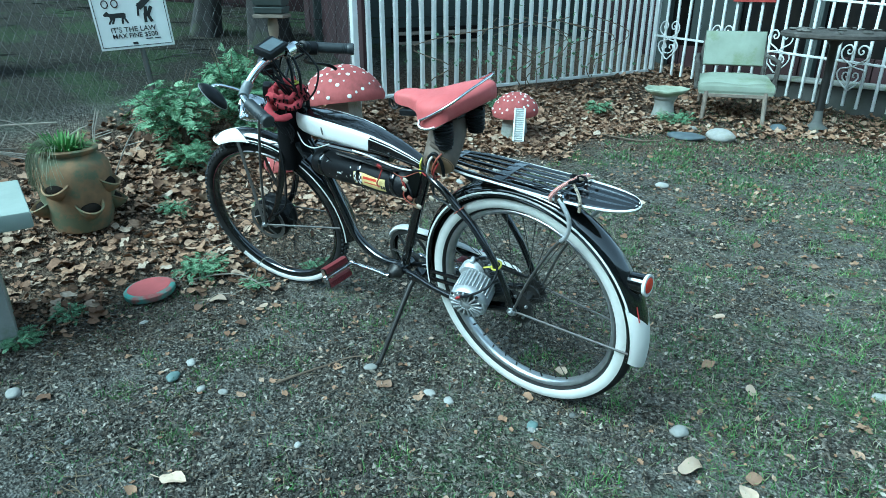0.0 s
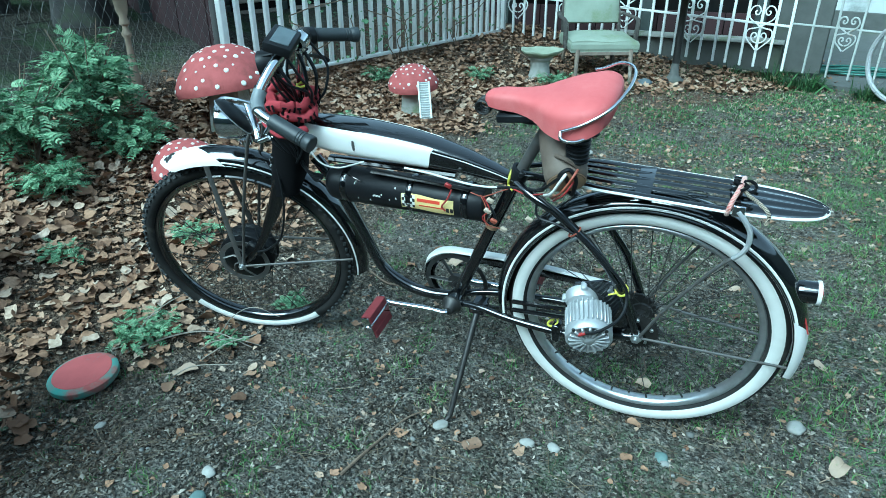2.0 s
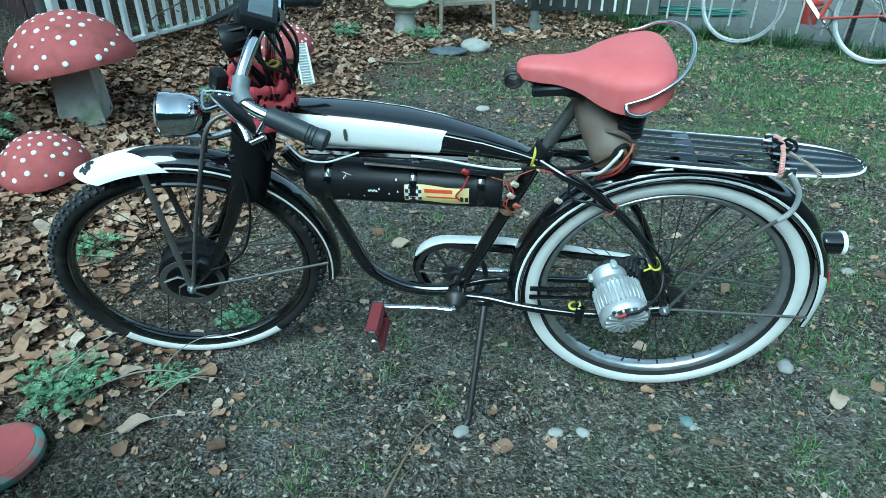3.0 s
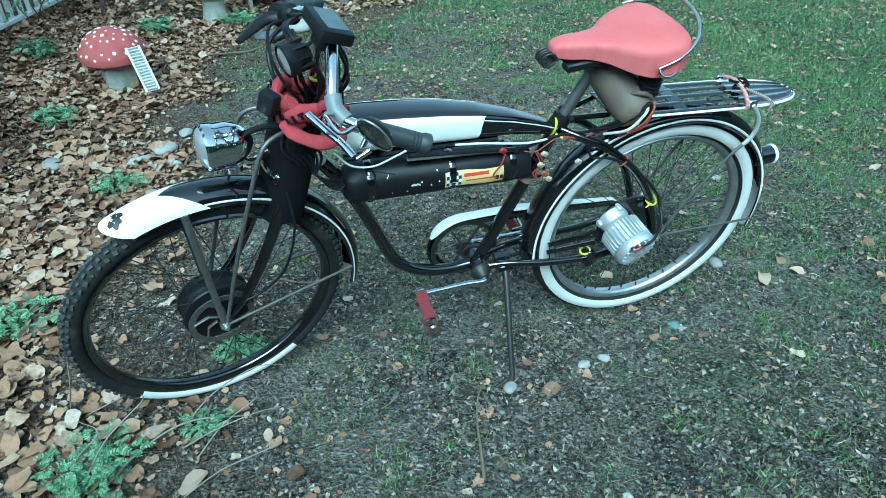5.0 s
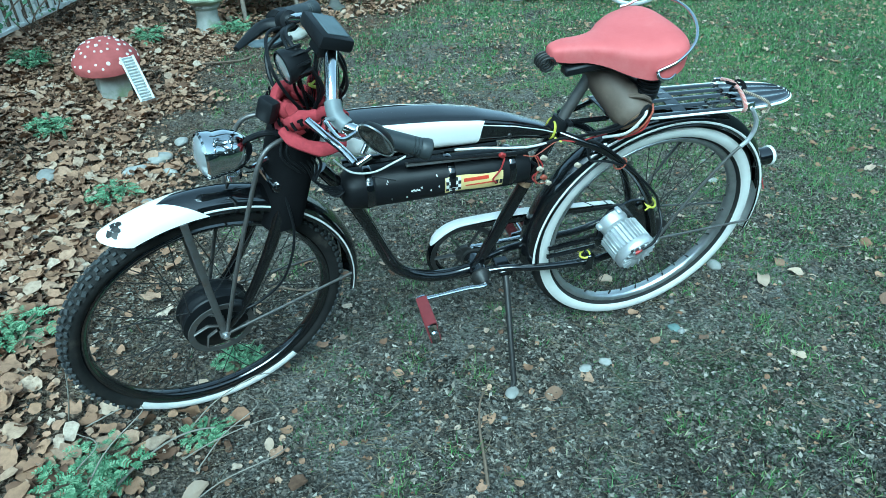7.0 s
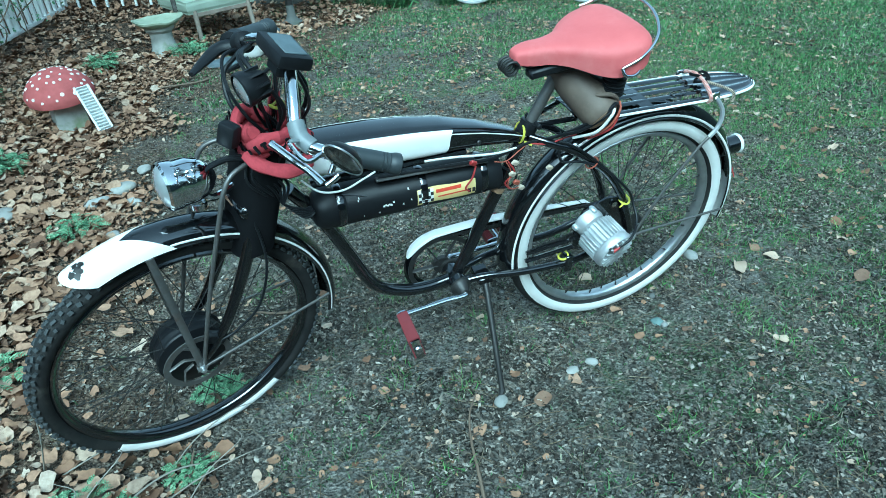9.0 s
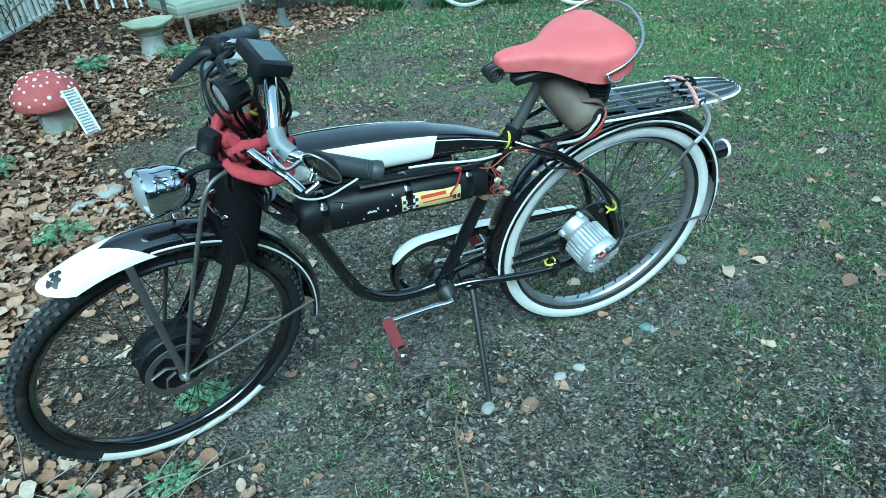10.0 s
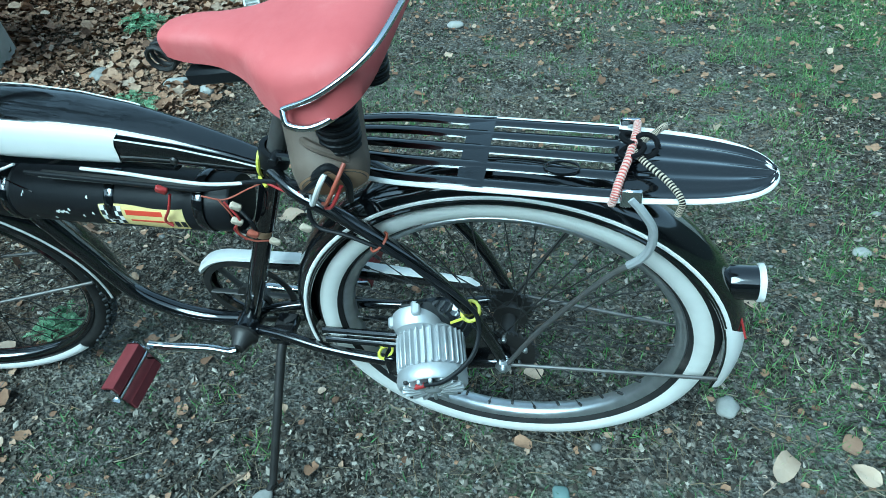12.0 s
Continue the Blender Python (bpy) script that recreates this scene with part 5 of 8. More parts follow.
def grip(a, b):
    a, b = Vector(a), Vector(b)
    n = (b - a).length
    prof = [(0.0115, 0), (0.0165, 0.001), (0.0165, n * 0.66)]
    for k in range(3):
        prof += [(0.0165, n * (0.68 + 0.06 * k)), (0.0152, n * (0.69 + 0.06 * k)), (0.0165, n * (0.70 + 0.06 * k))]
    prof += [(0.0185, n * 0.9), (0.0185, n * 0.98), (0.016, n), (1e-5, n)]
    return lathe(Geo(), prof, a, b, 24)


part("grip", grip((-0.826, -0.229, 0.872), (-0.735, -0.270, 0.837)), M_grip, bars, "black rubber grip")
part("grip", grip((-0.828, 0.141, 0.906), (-0.732, 0.203, 0.877)), M_grip, bars, "black rubber grip")
part("stem", tube(Geo(), spline([(-0.838, -0.002, 0.80), (-0.828, -0.006, 0.86), (-0.815, -0.016, 0.915), STEMTOP], 5), 0.0115, 14), M_chrome, bars, "chrome stem")
part("stem_clamp", lathe(Geo(), [(0.0115, -0.02), (0.019, -0.018), (0.019, 0.018), (0.0115, 0.02)], STEMTOP, STEMTOP + Vector((0, 1, 0)), 20), M_chrome, bars)
part("bar_sleeve", tube(Geo(), spline([(-0.862, -0.166, 0.908), (-0.866, -0.186, 0.894), (-0.858, -0.208, 0.884)], 4), 0.0145, 14), M_sleeve, bars, "grey clamp sleeve")
disp = part("display", mesh_of(block((0.062, 0.088, 0.024), 0.006, 2), "display", M_matte), M_matte, bicycle, "black display unit", STEER @ Matrix.Translation((-0.824, -0.074, 0.978)) @ pose(0, 0, 0, 4, 22, 0))
part("screen", mesh_of(block((0.04, 0.066, 0.003), 0.001, 1), "screen", M_slate), M_slate, disp, "blank grey screen", pose(0.002, 0, 0.0125))
part("display_foot", mesh_of(block((0.03, 0.04, 0.03), 0.004, 1), "display_foot", M_matte), M_matte, disp, "", pose(0.0, 0.0, -0.024))
cl = Vector((-0.884, -0.045, 0.917))
cd = Vector((-1, -0.1, -0.12)).normalized()
lamp2 = part("front_lamp", lathe(Geo(), [(1e-5, -0.034), (0.014, -0.034), (0.02, -0.026), (0.027, -0.004), (0.030, 0.004), (0.030, 0.014), (0.027, 0.016)], cl, cl + cd, 24), M_matte, bicycle, "small black ribbed lamp", STEER)
part("lens", lathe(Geo(), [(0.027, 0.012), (0.02, 0.016), (1e-5, 0.017)], cl, cl + cd, 24), M_lens, lamp2, "clear lens")
g = Geo()
for k in range(9):
    a = radians(20 + 40 * k)
    add_block(g, Matrix.Translation(cl - cd * 0.014) @ cd.to_track_quat("Z", "Y").to_matrix().to_4x4() @ pose(0, 0, 0, 0, 0, math.degrees(a)) @ pose(0.025, 0, 0), (0.006, 0.004, 0.028), 0)
part("lamp_ribs", g, M_matte, lamp2, sharp=20)
# brake lever and throttle on the right, clutter of cables at the stem
part("brake_lever", tube(Geo(), spline([(-0.832, 0.08, 0.895), (-0.852, 0.095, 0.878), (-0.858, 0.13, 0.858), (-0.848, 0.175, 0.838), (-0.838, 0.20, 0.822), (-0.828, 0.212, 0.806)], 6), [0.007] * 7 + [0.006] * 10 + [0.007] * 8, 8, flat=0.6), M_matte, bars, "black brake lever")
part("lever_body", tube(Geo(), spline([(-0.836, 0.105, 0.914), (-0.870, 0.112, 0.912), (-0.905, 0.095, 0.906), (-0.940, 0.070, 0.902)], 5), [0.016, 0.014, 0.011, 0.006], 10, flat=0.75), M_matte, bars, "black lever body")
part("lever_clamp", lathe(Geo(), [(0.0112, -0.014), (0.019, -0.012), (0.019, 0.012), (0.0112, 0.014)], (-0.834, 0.085, 0.926), (-0.838, 0.115, 0.912), 18), M_matte, bars)
part("throttle", lathe(Geo(), [(0.0112, -0.016), (0.022, -0.014), (0.022, 0.012), (0.0165, 0.016)], (-0.835, 0.125, 0.909), (-0.80, 0.16, 0.897), 18), M_matte, bars)
for k, pts in enumerate([
        [(-0.845, 0.09, 0.905), (-0.885, 0.07, 0.885), (-0.895, 0.03, 0.84), (-0.86, 0.01, 0.79)],
        [(-0.83, -0.05, 0.95), (-0.865, -0.04, 0.92), (-0.872, -0.02, 0.86), (-0.85, 0.0, 0.80)],
        [(-0.825, -0.03, 0.95), (-0.84, -0.05, 0.90), (-0.838, -0.045, 0.84), (-0.845, -0.02, 0.79)],
        [(-0.815, -0.03, 0.945), (-0.80, -0.045, 0.90), (-0.805, -0.05, 0.85), (-0.83, -0.03, 0.79)],
        [(-0.875, -0.06, 0.90), (-0.865, -0.03, 0.86), (-0.84, -0.025, 0.82), (-0.83, 0.0, 0.79)],
        [(-0.82, 0.05, 0.94), (-0.80, 0.06, 0.90), (-0.78, 0.055, 0.86), (-0.79, 0.03, 0.81), (-0.82, 0.02, 0.78)],
        [(-0.80, -0.02, 0.93), (-0.78, -0.035, 0.89), (-0.785, -0.04, 0.85), (-0.81, -0.02, 0.80)],
        [(-0.84, 0.08, 0.92), (-0.885, 0.055, 0.925), (-0.905, 0.0, 0.90), (-0.89, -0.02, 0.85), (-0.86, -0.02, 0.80)],
        [(-0.84, 0.06, 0.93), (-0.87, 0.02, 0.94), (-0.875, -0.03, 0.925), (-0.87, -0.05, 0.88), (-0.85, -0.02, 0.80)],
        [(-0.835, 0.05, 0.935), (-0.87, 0.0, 0.95), (-0.865, -0.05, 0.93), (-0.835, -0.06, 0.87), (-0.84, -0.03, 0.81)],
        [(-0.82, -0.09, 0.955), (-0.80, -0.085, 0.90), (-0.79, -0.06, 0.85), (-0.815, -0.035, 0.80)],
        [(-0.845, -0.11, 0.925), (-0.83, -0.09, 0.885), (-0.80, -0.06, 0.85), (-0.81, -0.03, 0.80)]]):
    part("control_cable", tube(Geo(), spline(pts, 6), 0.0032 if k % 3 else 0.0042, 8), M_matte, bars)
part("cable_tie", tube(Geo(), [Vector((-0.828 + 0.012 * math.cos(a), -0.012 + 0.014 * math.sin(a), 0.848)) for a in [k * 0.524 for k in range(12)]], 0.003, 6, closed=True), M_yellow, bars, "yellow cable tie")
# mirror on the left
mc = Vector((-0.858, -0.312, 0.930))
mu, mv, mn = Vector((0.344, 0.368, -0.864)), Vector((-0.534, 0.834, 0.142)), Vector((0.773, 0.412, 0.483))

mn = -mn


def oval(g, rows, n=32):
    """Rings about the mirror's face: (share of the outline, height over it) pairs."""
    verts = [mc + mu * 0.048 * s * math.cos(2 * math.pi * i / n) + mv * 0.030 * s * math.sin(2 * math.pi * i / n) + mn * h for s, h in rows for i in range(n)]
    faces = [(r * n + i, r * n + (i + 1) % n, (r + 1) * n + (i + 1) % n, (r + 1) * n + i) for r in range(len(rows) - 1) for i in range(n)]
    return g.add(verts, faces)


mirror = part("mirror", oval(Geo(), [(0.02, -0.015), (0.5, -0.0135), (0.8, -0.008), (0.97, -0.001), (1.0, 0.004), (0.96, 0.0055)]), M_matte, bicycle, "oval black handlebar mirror", STEER)
part("mirror_glass", oval(Geo(), [(0.95, 0.0045), (0.5, 0.0052), (0.02, 0.0055)]), surf("mirror_glass", (0.48, 0.5, 0.5), 0.06, metal=1.0, bump=0, rough_var=0.03), mirror, "dark mirror glass")
part("rim", tube(Geo(), [mc + mu * 0.0475 * math.cos(a) + mv * 0.0295 * math.sin(a) + mn * 0.004 for a in [k * 0.19635 for k in range(32)]], 0.0014, 6, closed=True), M_alu, mirror, "bright thin rim")
part("mirror_arm", tube(Geo(), spline([mc + mn * 0.0 + mv * 0.03, (-0.905, -0.29, 0.93), (-0.91, -0.25, 0.935), (-0.895, -0.215, 0.915), (-0.868, -0.192, 0.892)], 6), 0.0036, 8), M_chrome, mirror)
# bright brake lever on the left
part("brake_lever", tube(Geo(), spline([(-0.905, -0.155, 0.880), (-0.885, -0.19, 0.860), (-0.872, -0.213, 0.849), (-0.862, -0.238, 0.834)], 5), 0.0075, 10, flat=0.6), M_chrome, bars, "bright brake lever")
g = Geo()
rod(g, (-0.860, -0.244, 0.832), (-0.834, -0.244, 0.842), 0.005)
rod(g, (-0.845, -0.236, 0.845), (-0.830, -0.230, 0.864), 0.005)
part("bar_clamp", g, M_chrome, bars, "bright lever clamp bolts")
# chrome bullet headlamp on a bracket
hc = Vector((-1.028, -0.012, 0.758))
hd = Vector((-0.97, 0.0, 0.10)).normalized()
lamp = part("headlamp", lathe(Geo(), [(1e-5, -0.062), (0.012, -0.060), (0.026, -0.05), (0.037, -0.034), (0.0425, -0.014), (0.0435, 0.008), (0.045, 0.010), (0.045, 0.028), (0.041, 0.032)], hc, hc + hd, 36), M_chrome, bicycle, "chrome bullet headlamp", STEER)
part("lens", lathe(Geo(), [(0.041, 0.028), (0.033, 0.036), (0.018, 0.041), (1e-5, 0.043)], hc, hc + hd, 32), M_lens, lamp, "clear fluted lens")
g = tube(Geo(), spline([hc + Vector((0.03, 0, -0.04)), hc + Vector((0.05, 0, -0.058)), (-0.935, 0, 0.70), (-0.91, 0, 0.70)], 5), 0.007, 8)
lathe(g, [(1e-5, 0), (0.016, 0), (0.016, 0.012), (1e-5, 0.012)], hc + Vector((0.018, 0, -0.052)), hc + Vector((0.018, 0, -1)), 16)
part("lamp_bracket", g, M_chrome, lamp)
part("lamp_cable", tube(Geo(), spline([hc + Vector((0.05, 0, 0.01)), (-0.945, -0.03, 0.785), (-0.91, -0.035, 0.775), (-0.885, -0.03, 0.77)], 5), 0.006, 8), M_matte, lamp)
for k in range(6):
    part("cable", tube(Geo(), spline([(-0.905 + 0.01 * k, -0.03 - 0.006 * k, 0.775), (-0.925 + 0.012 * k, -0.052, 0.74), (-0.90 + 0.01 * k, -0.058, 0.70), (-0.87, -0.045 - 0.004 * k, 0.665)], 5), 0.003, 6), M_matte, bicycle, "", STEER)
for k in range(5):
    part("cable", tube(Geo(), spline([(-0.868, -0.02, 0.66), (-0.845 + 0.006 * k, -0.045, 0.645 - 0.008 * k), (-0.815 + 0.004 * k, -0.048, 0.632 - 0.004 * k), (-0.80, -0.03, 0.62)], 5), 0.003, 6), M_matte, bicycle)

# ------- chain lock in a red printed sleeve, coiled round the stem
lock = thing("chain_lock", "chain lock in red printed sleeve coiled round a bicycle stem", "lock", LEAN @ STEER)
coil = []
LC = Vector((-0.850, -0.030, 0.0))
for i in range(73):
    t = i / 72
    a = 2 * math.pi * (2.25 * t) + 2.2
    r = 0.0485 + 0.007 * math.sin(2.6 * a) + 0.003 * math.sin(7 * a)
    coil.append(Vector((LC.x - 0.008 * t + r * math.cos(a), LC.y + r * math.sin(a), 0.782 + 0.054 * t - 0.22 * (r * math.sin(a)) * (1 - t) + 0.009 * math.sin(3 * a + 1))))
part("sleeve", tube(Geo(), coil, [0.0150 + 0.0028 * math.sin(i * 1.1) + 0.002 * math.sin(i * 2.9) for i in range(73)], 12, flat=0.72), M_redcloth, lock, "red woven sleeve")
g = Geo()
for i in range(3, 70, 1):
    if i % 5 == 4:
        continue
    p = coil[i]
    out = (p - Vector((LC.x, LC.y, p.z))).normalized()
    tg = (coil[i + 1] - coil[i - 1]).normalized()
    upv = out.cross(tg).normalized()
    q = Matrix((out, tg, upv)).transposed().to_4x4()
    add_block(g, Matrix.Translation(p + out * 0.0153) @ q, (0.0024, 0.0046, 0.017 if i % 2 else 0.010), 0)
    if i % 3 == 0:
        add_block(g, Matrix.Translation(p + out * 0.0151 + upv * 0.006) @ q, (0.0024, 0.010, 0.0045), 0)
part("print", g, M_blackcloth, lock, "black printed bars", sharp=20)
part("lock_body", mesh_of(block((0.026, 0.036, 0.044), 0.007, 2), "lock_body", M_matte), M_matte, lock, "black lock body", Matrix.Translation((-0.930, -0.03, 0.832)) @ pose(0, 0, 0, 10, 15, 30))
part("sleeve_end", tube(Geo(), spline([(-0.915, -0.05, 0.795), (-0.90, -0.085, 0.785), (-0.868, -0.108, 0.775), (-0.835, -0.108, 0.772), (-0.815, -0.085, 0.772)], 6), [0.011, 0.016, 0.0135, 0.016, 0.012, 0.0145, 0.010], 12, flat=0.7), M_redcloth, lock, "red woven sleeve")

# ------- bungee cord round the rack
cord = thing("bungee_cord", "orange and black checked elastic cord knotted round the luggage rack", "cord", LEAN)
g1 = spline([(0.132, -0.067, 0.683), (0.133, -0.073, 0.695), (0.138, -0.055, 0.706), (0.148, -0.02, 0.712), (0.156, 0.02, 0.712), (0.160, 0.058, 0.70)], 8)
g2 = spline([(0.15, -0.005, 0.714), (0.165, -0.02, 0.706), (0.190, -0.045, 0.700), (0.205, -0.066, 0.692), (0.204, -0.068, 0.672)], 8)
g3 = spline([(0.16, 0.005, 0.714), (0.172, 0.02, 0.710), (0.182, 0.03, 0.712), (0.19, 0.045, 0.706)], 8)


def checked(name, pts, mats, r, period):
    """A cord in two colours, wound in short bands."""
    for k, mat in enumerate(mats):
        g = Geo()
        for i in range(len(pts) - 1):
            if (i // period) % 2 == k:
                tube(g, [pts[i], pts[i + 1]], r if k == 0 else r * 1.06, 8)
        part(name, g, mat, cord, "orange bands" if mat is M_orange else "")


def dense(pts, k):
    return [pts[i].lerp(pts[i + 1], j / k) for i in range(len(pts) - 1) for j in range(k)] + [pts[-1]]


checked("cord_strand", dense(g1, 2), (M_cord, M_cord2), 0.0046, 1)
checked("cord_strand", dense(g2, 2), (M_blackcloth, M_cord3), 0.0036, 1)
checked("cord_strand", dense(g3, 2), (M_blackcloth, M_cord3), 0.0036, 1)
KN = Vector((0.157, 0.002, 0.711))
knot = [KN + Vector((0.010 * math.cos(2 * a) * (1.3 + math.cos(3 * a)), 0.011 * math.sin(2 * a) * (1.3 + math.cos(3 * a)), 0.006 * math.sin(3 * a))) for a in [k * 0.131 for k in range(48)]]
part("knot", tube(Geo(), knot, 0.0034, 6, closed=True), M_blackcloth, cord, "dark knot")


# ---------------------------------------------------------------- ground
def graded(fine0, fine1, step, mid0, mid1, mstep, far):
    a = list(np.arange(fine0, fine1, step))
    lo = list(np.arange(mid0, fine0 - mstep * 0.5, mstep))
    hi = list(np.arange(fine1, mid1, mstep))
    out = [mid0 - d for d in (far, far * 0.6, far * 0.35, far * 0.2, far * 0.11, far * 0.06, far * 0.03, far * 0.012)]
    end = [mid1 + d for d in (far * 0.012, far * 0.03, far * 0.06, far * 0.11, far * 0.2, far * 0.35, far * 0.6, far)]
    return np.array(out + lo + a + hi + end)


gx = graded(-2.0, 1.5, 0.016, -4.6, 5.2, 0.07, 120.0)
gy = graded(-1.0, 1.9, 0.016, -2.2, 7.5, 0.07, 120.0)
GX, GY = np.meshgrid(gx, gy, indexing="ij")
gzs = ground_z(GX, GY)
lumps = np.array([noise.noise((x * 2.2, y * 2.2, 3.0)) * 0.012 + noise.noise((x * 11, y * 11, 0.0)) * 0.0055 + noise.noise((x * 26, y * 26, 7.0)) * 0.007 + noise.noise((x * 62, y * 62, 2.0)) * 0.006 if -6 < x < 7 and -4 < y < 9 else 0.0 for x, y in zip(GX.ravel(), GY.ravel())]).reshape(GX.shape)
lumps *= np.where((np.abs(GX) < 6) & (np.abs(GY) < 9), 1.0, 0.0)
GZ = gzs + lumps - 0.004
# the wooded bank beyond the wire fence
GZ += 0.10 * np.clip(-GX - 4.2, 0, 14)
nx, ny = GX.shape
ids = np.arange(nx * ny).reshape(nx, ny)
faces = np.stack([ids[:-1, :-1], ids[1:, :-1], ids[1:, 1:], ids[:-1, 1:]], -1).reshape(-1, 4)
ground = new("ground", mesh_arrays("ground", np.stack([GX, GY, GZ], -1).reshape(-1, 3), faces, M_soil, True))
tagged(ground, "damp trodden earth with moss and grit", "ground", kind="structure")

rng = np.random.default_rng(11)


def field(x, y, s, seed):
    return np.array([noise.noise((a * s, b * s, seed)) for a, b in zip(x, y)])


def litter_edge(y):
    return np.interp(y, [-1.5, -0.9, -0.5, -0.3, -0.15, 0.1, 0.4, 0.8, 1.6, 2.4, 3.1, 3.6, 4.1, 4.6, 5.2], [-1.75, -1.62, -1.38, -1.22, -1.08, -1.02, -1.12, -1.25, -1.38, -1.25, -1.05, -0.65, 0.1, 0.6, 1.4])


def lumpy(x, y):
    """Height of the finished surface."""
    return ground_z(x, y) - 0.004 + np.array([noise.noise((a * 2.2, b * 2.2, 3.0)) * 0.012 + noise.noise((a * 11, b * 11, 0.0)) * 0.0055 for a, b in zip(x, y)]) + 0.10 * np.clip(-x - 4.2, 0, 14)


# pebbles and grit
def icos(seed, n):
    bm = bmesh.new()
    bmesh.ops.create_icosphere(bm, subdivisions=1, radius=1.0)
    base = np.array([v.co[:] for v in bm.verts])
    bm.verts.index_update()
    f = np.array([[v.index for v in fc.verts] for fc in bm.faces])
    bm.free()
    r = np.random.default_rng(seed)
    out = []
    for _ in range(n):
        s = np.array([1.0, r.uniform(0.6, 0.9), r.uniform(0.4, 0.7)])
        out.append(base * s * r.uniform(0.8, 1.15, (len(base), 1)))
    return np.array(out), f


peb, peb_f = icos(3, 10)
n = 15000
px, py = rng.uniform(-2.2, 2.2, n), rng.uniform(-1.1, 3.2, n)
keep = (px > litter_edge(py) - 0.25) & (rng.random(n) < 0.45 + 0.9 * field(px, py, 1.6, 5.0))
px, py = px[keep], py[keep]
size = 0.0024 + 0.0055 * rng.random(len(px)) ** 2.6 + 0.008 * (rng.random(len(px)) < 0.005)
pl = np.stack([px, py, lumpy(px, py) + size * 0.22], -1)
ob = new("pebbles", scatter("pebbles", peb, peb_f, pl, rotations(rng.uniform(0, 6.3, len(px)), rng.uniform(0, 0.3, len(px)), rng.uniform(0, 6.3, len(px))), size, M_pebble, True))
tagged(ob, "small grey pebbles and grit in bare earth", "pebbles", kind="stuff")


# leaf shapes: a fan of triangles from the midrib, curled
def leaf_shape(seed, plain=False):
    r = np.random.default_rng(seed)
    k = 14
    a = np.linspace(0, 2 * np.pi, k, endpoint=False)
    lobed = r.random() < 0.45
    rad = (0.72 + 0.28 * np.cos(a)) * (1 + (0.30 * np.abs(np.sin(2.5 * a)) - 0.15 if lobed else 0.0)) * r.uniform(0.88, 1.1, k)
    if plain:
        rad = (0.80 + 0.14 * np.cos(a) + 0.06 * np.cos(2 * a)) * r.uniform(0.95, 1.05, k)
    x = rad * np.cos(a) * 1.05
    y = rad * np.sin(a) * r.uniform(0.62, 0.9)
    curl, fold, wave = r.uniform(-0.35, 0.55), r.uniform(0.0, 0.5), r.uniform(0.05, 0.22)
    z = curl * (x * x) * 0.7 + fold * np.abs(y) + wave * np.sin(3 * a + r.uniform(0, 6))
    v = np.concatenate([[[0, 0, 0.0]], np.stack([x, y, z], -1) * 0.5])
    v[:, 2] -= v[:, 2].min() * 0.7
    return v


leaf_t = np.array([leaf_shape(s) for s in range(16)])
leaf_f = np.array([[0, i, i % 14 + 1] for i in range(1, 15)])


def strew(name, n, box, chance, lo, hi, tilt, mat, label, category, lift=0.0):
    x, y = rng.uniform(box[0], box[1], n), rng.uniform(box[2], box[3], n)
    keep = rng.random(n) < chance(x, y)
    x, y = x[keep], y[keep]
    m = len(x)
    s = rng.uniform(lo, hi, m)
    z = lumpy(x, y) + 0.002 + lift * rng.random(m)
    turn = rotations(rng.uniform(0, 6.3, m), np.abs(rng.normal(0, tilt, m)), rng.uniform(0, 6.3, m))
    ob = new(name, scatter(name, leaf_t, leaf_f, np.stack([x, y, z], -1), turn, s, mat, True))
    return tagged(ob, label, category, kind="stuff")


def in_litter(x, y):
    e = litter_edge(y) + 0.30 * field(x, y, 1.7, 9.0)
    out = np.clip((x + 3.05 + 0.4 * field(x, y, 1.4, 61.0)) / 0.35, 0, 1) * np.clip((y + 2.5 + 0.6 * field(x, y, 1.2, 62.0)) / 1.0, 0, 1)
    out = out * np.where(np.hypot(x + 1.44, y + 0.44) < 0.135, 0.0, 1.0)
    # none behind the close-barred fence
    out = out * np.where((y > 1.5) & (x < -2.06 - 0.153 * (5.08 - y)), 0.0, 1.0)
    # trodden ground round the front wheel
    out = out * np.clip((np.hypot((x + 1.10) / 1.05, (y - 0.10) / 0.8) - 0.12) / 0.22, 0.08, 1.0)
    out = out * np.clip((np.hypot((x + 1.24) / 0.95, (y - 0.34) / 1.1) - 0.25) / 0.22, 0.05, 1.0)
    far = out * np.clip(1.35 - 0.10 * np.abs(x + 1.5) - 0.02 * np.abs(y), 0.6, 1)
    return np.clip((e + 0.08 - x) / 0.22, 0, 1) * far * np.clip(0.80 + 0.9 * field(x, y, 2.3, 4.0), 0.2, 1) * np.interp(y, [2.4, 3.4], [1.0, 0.6])


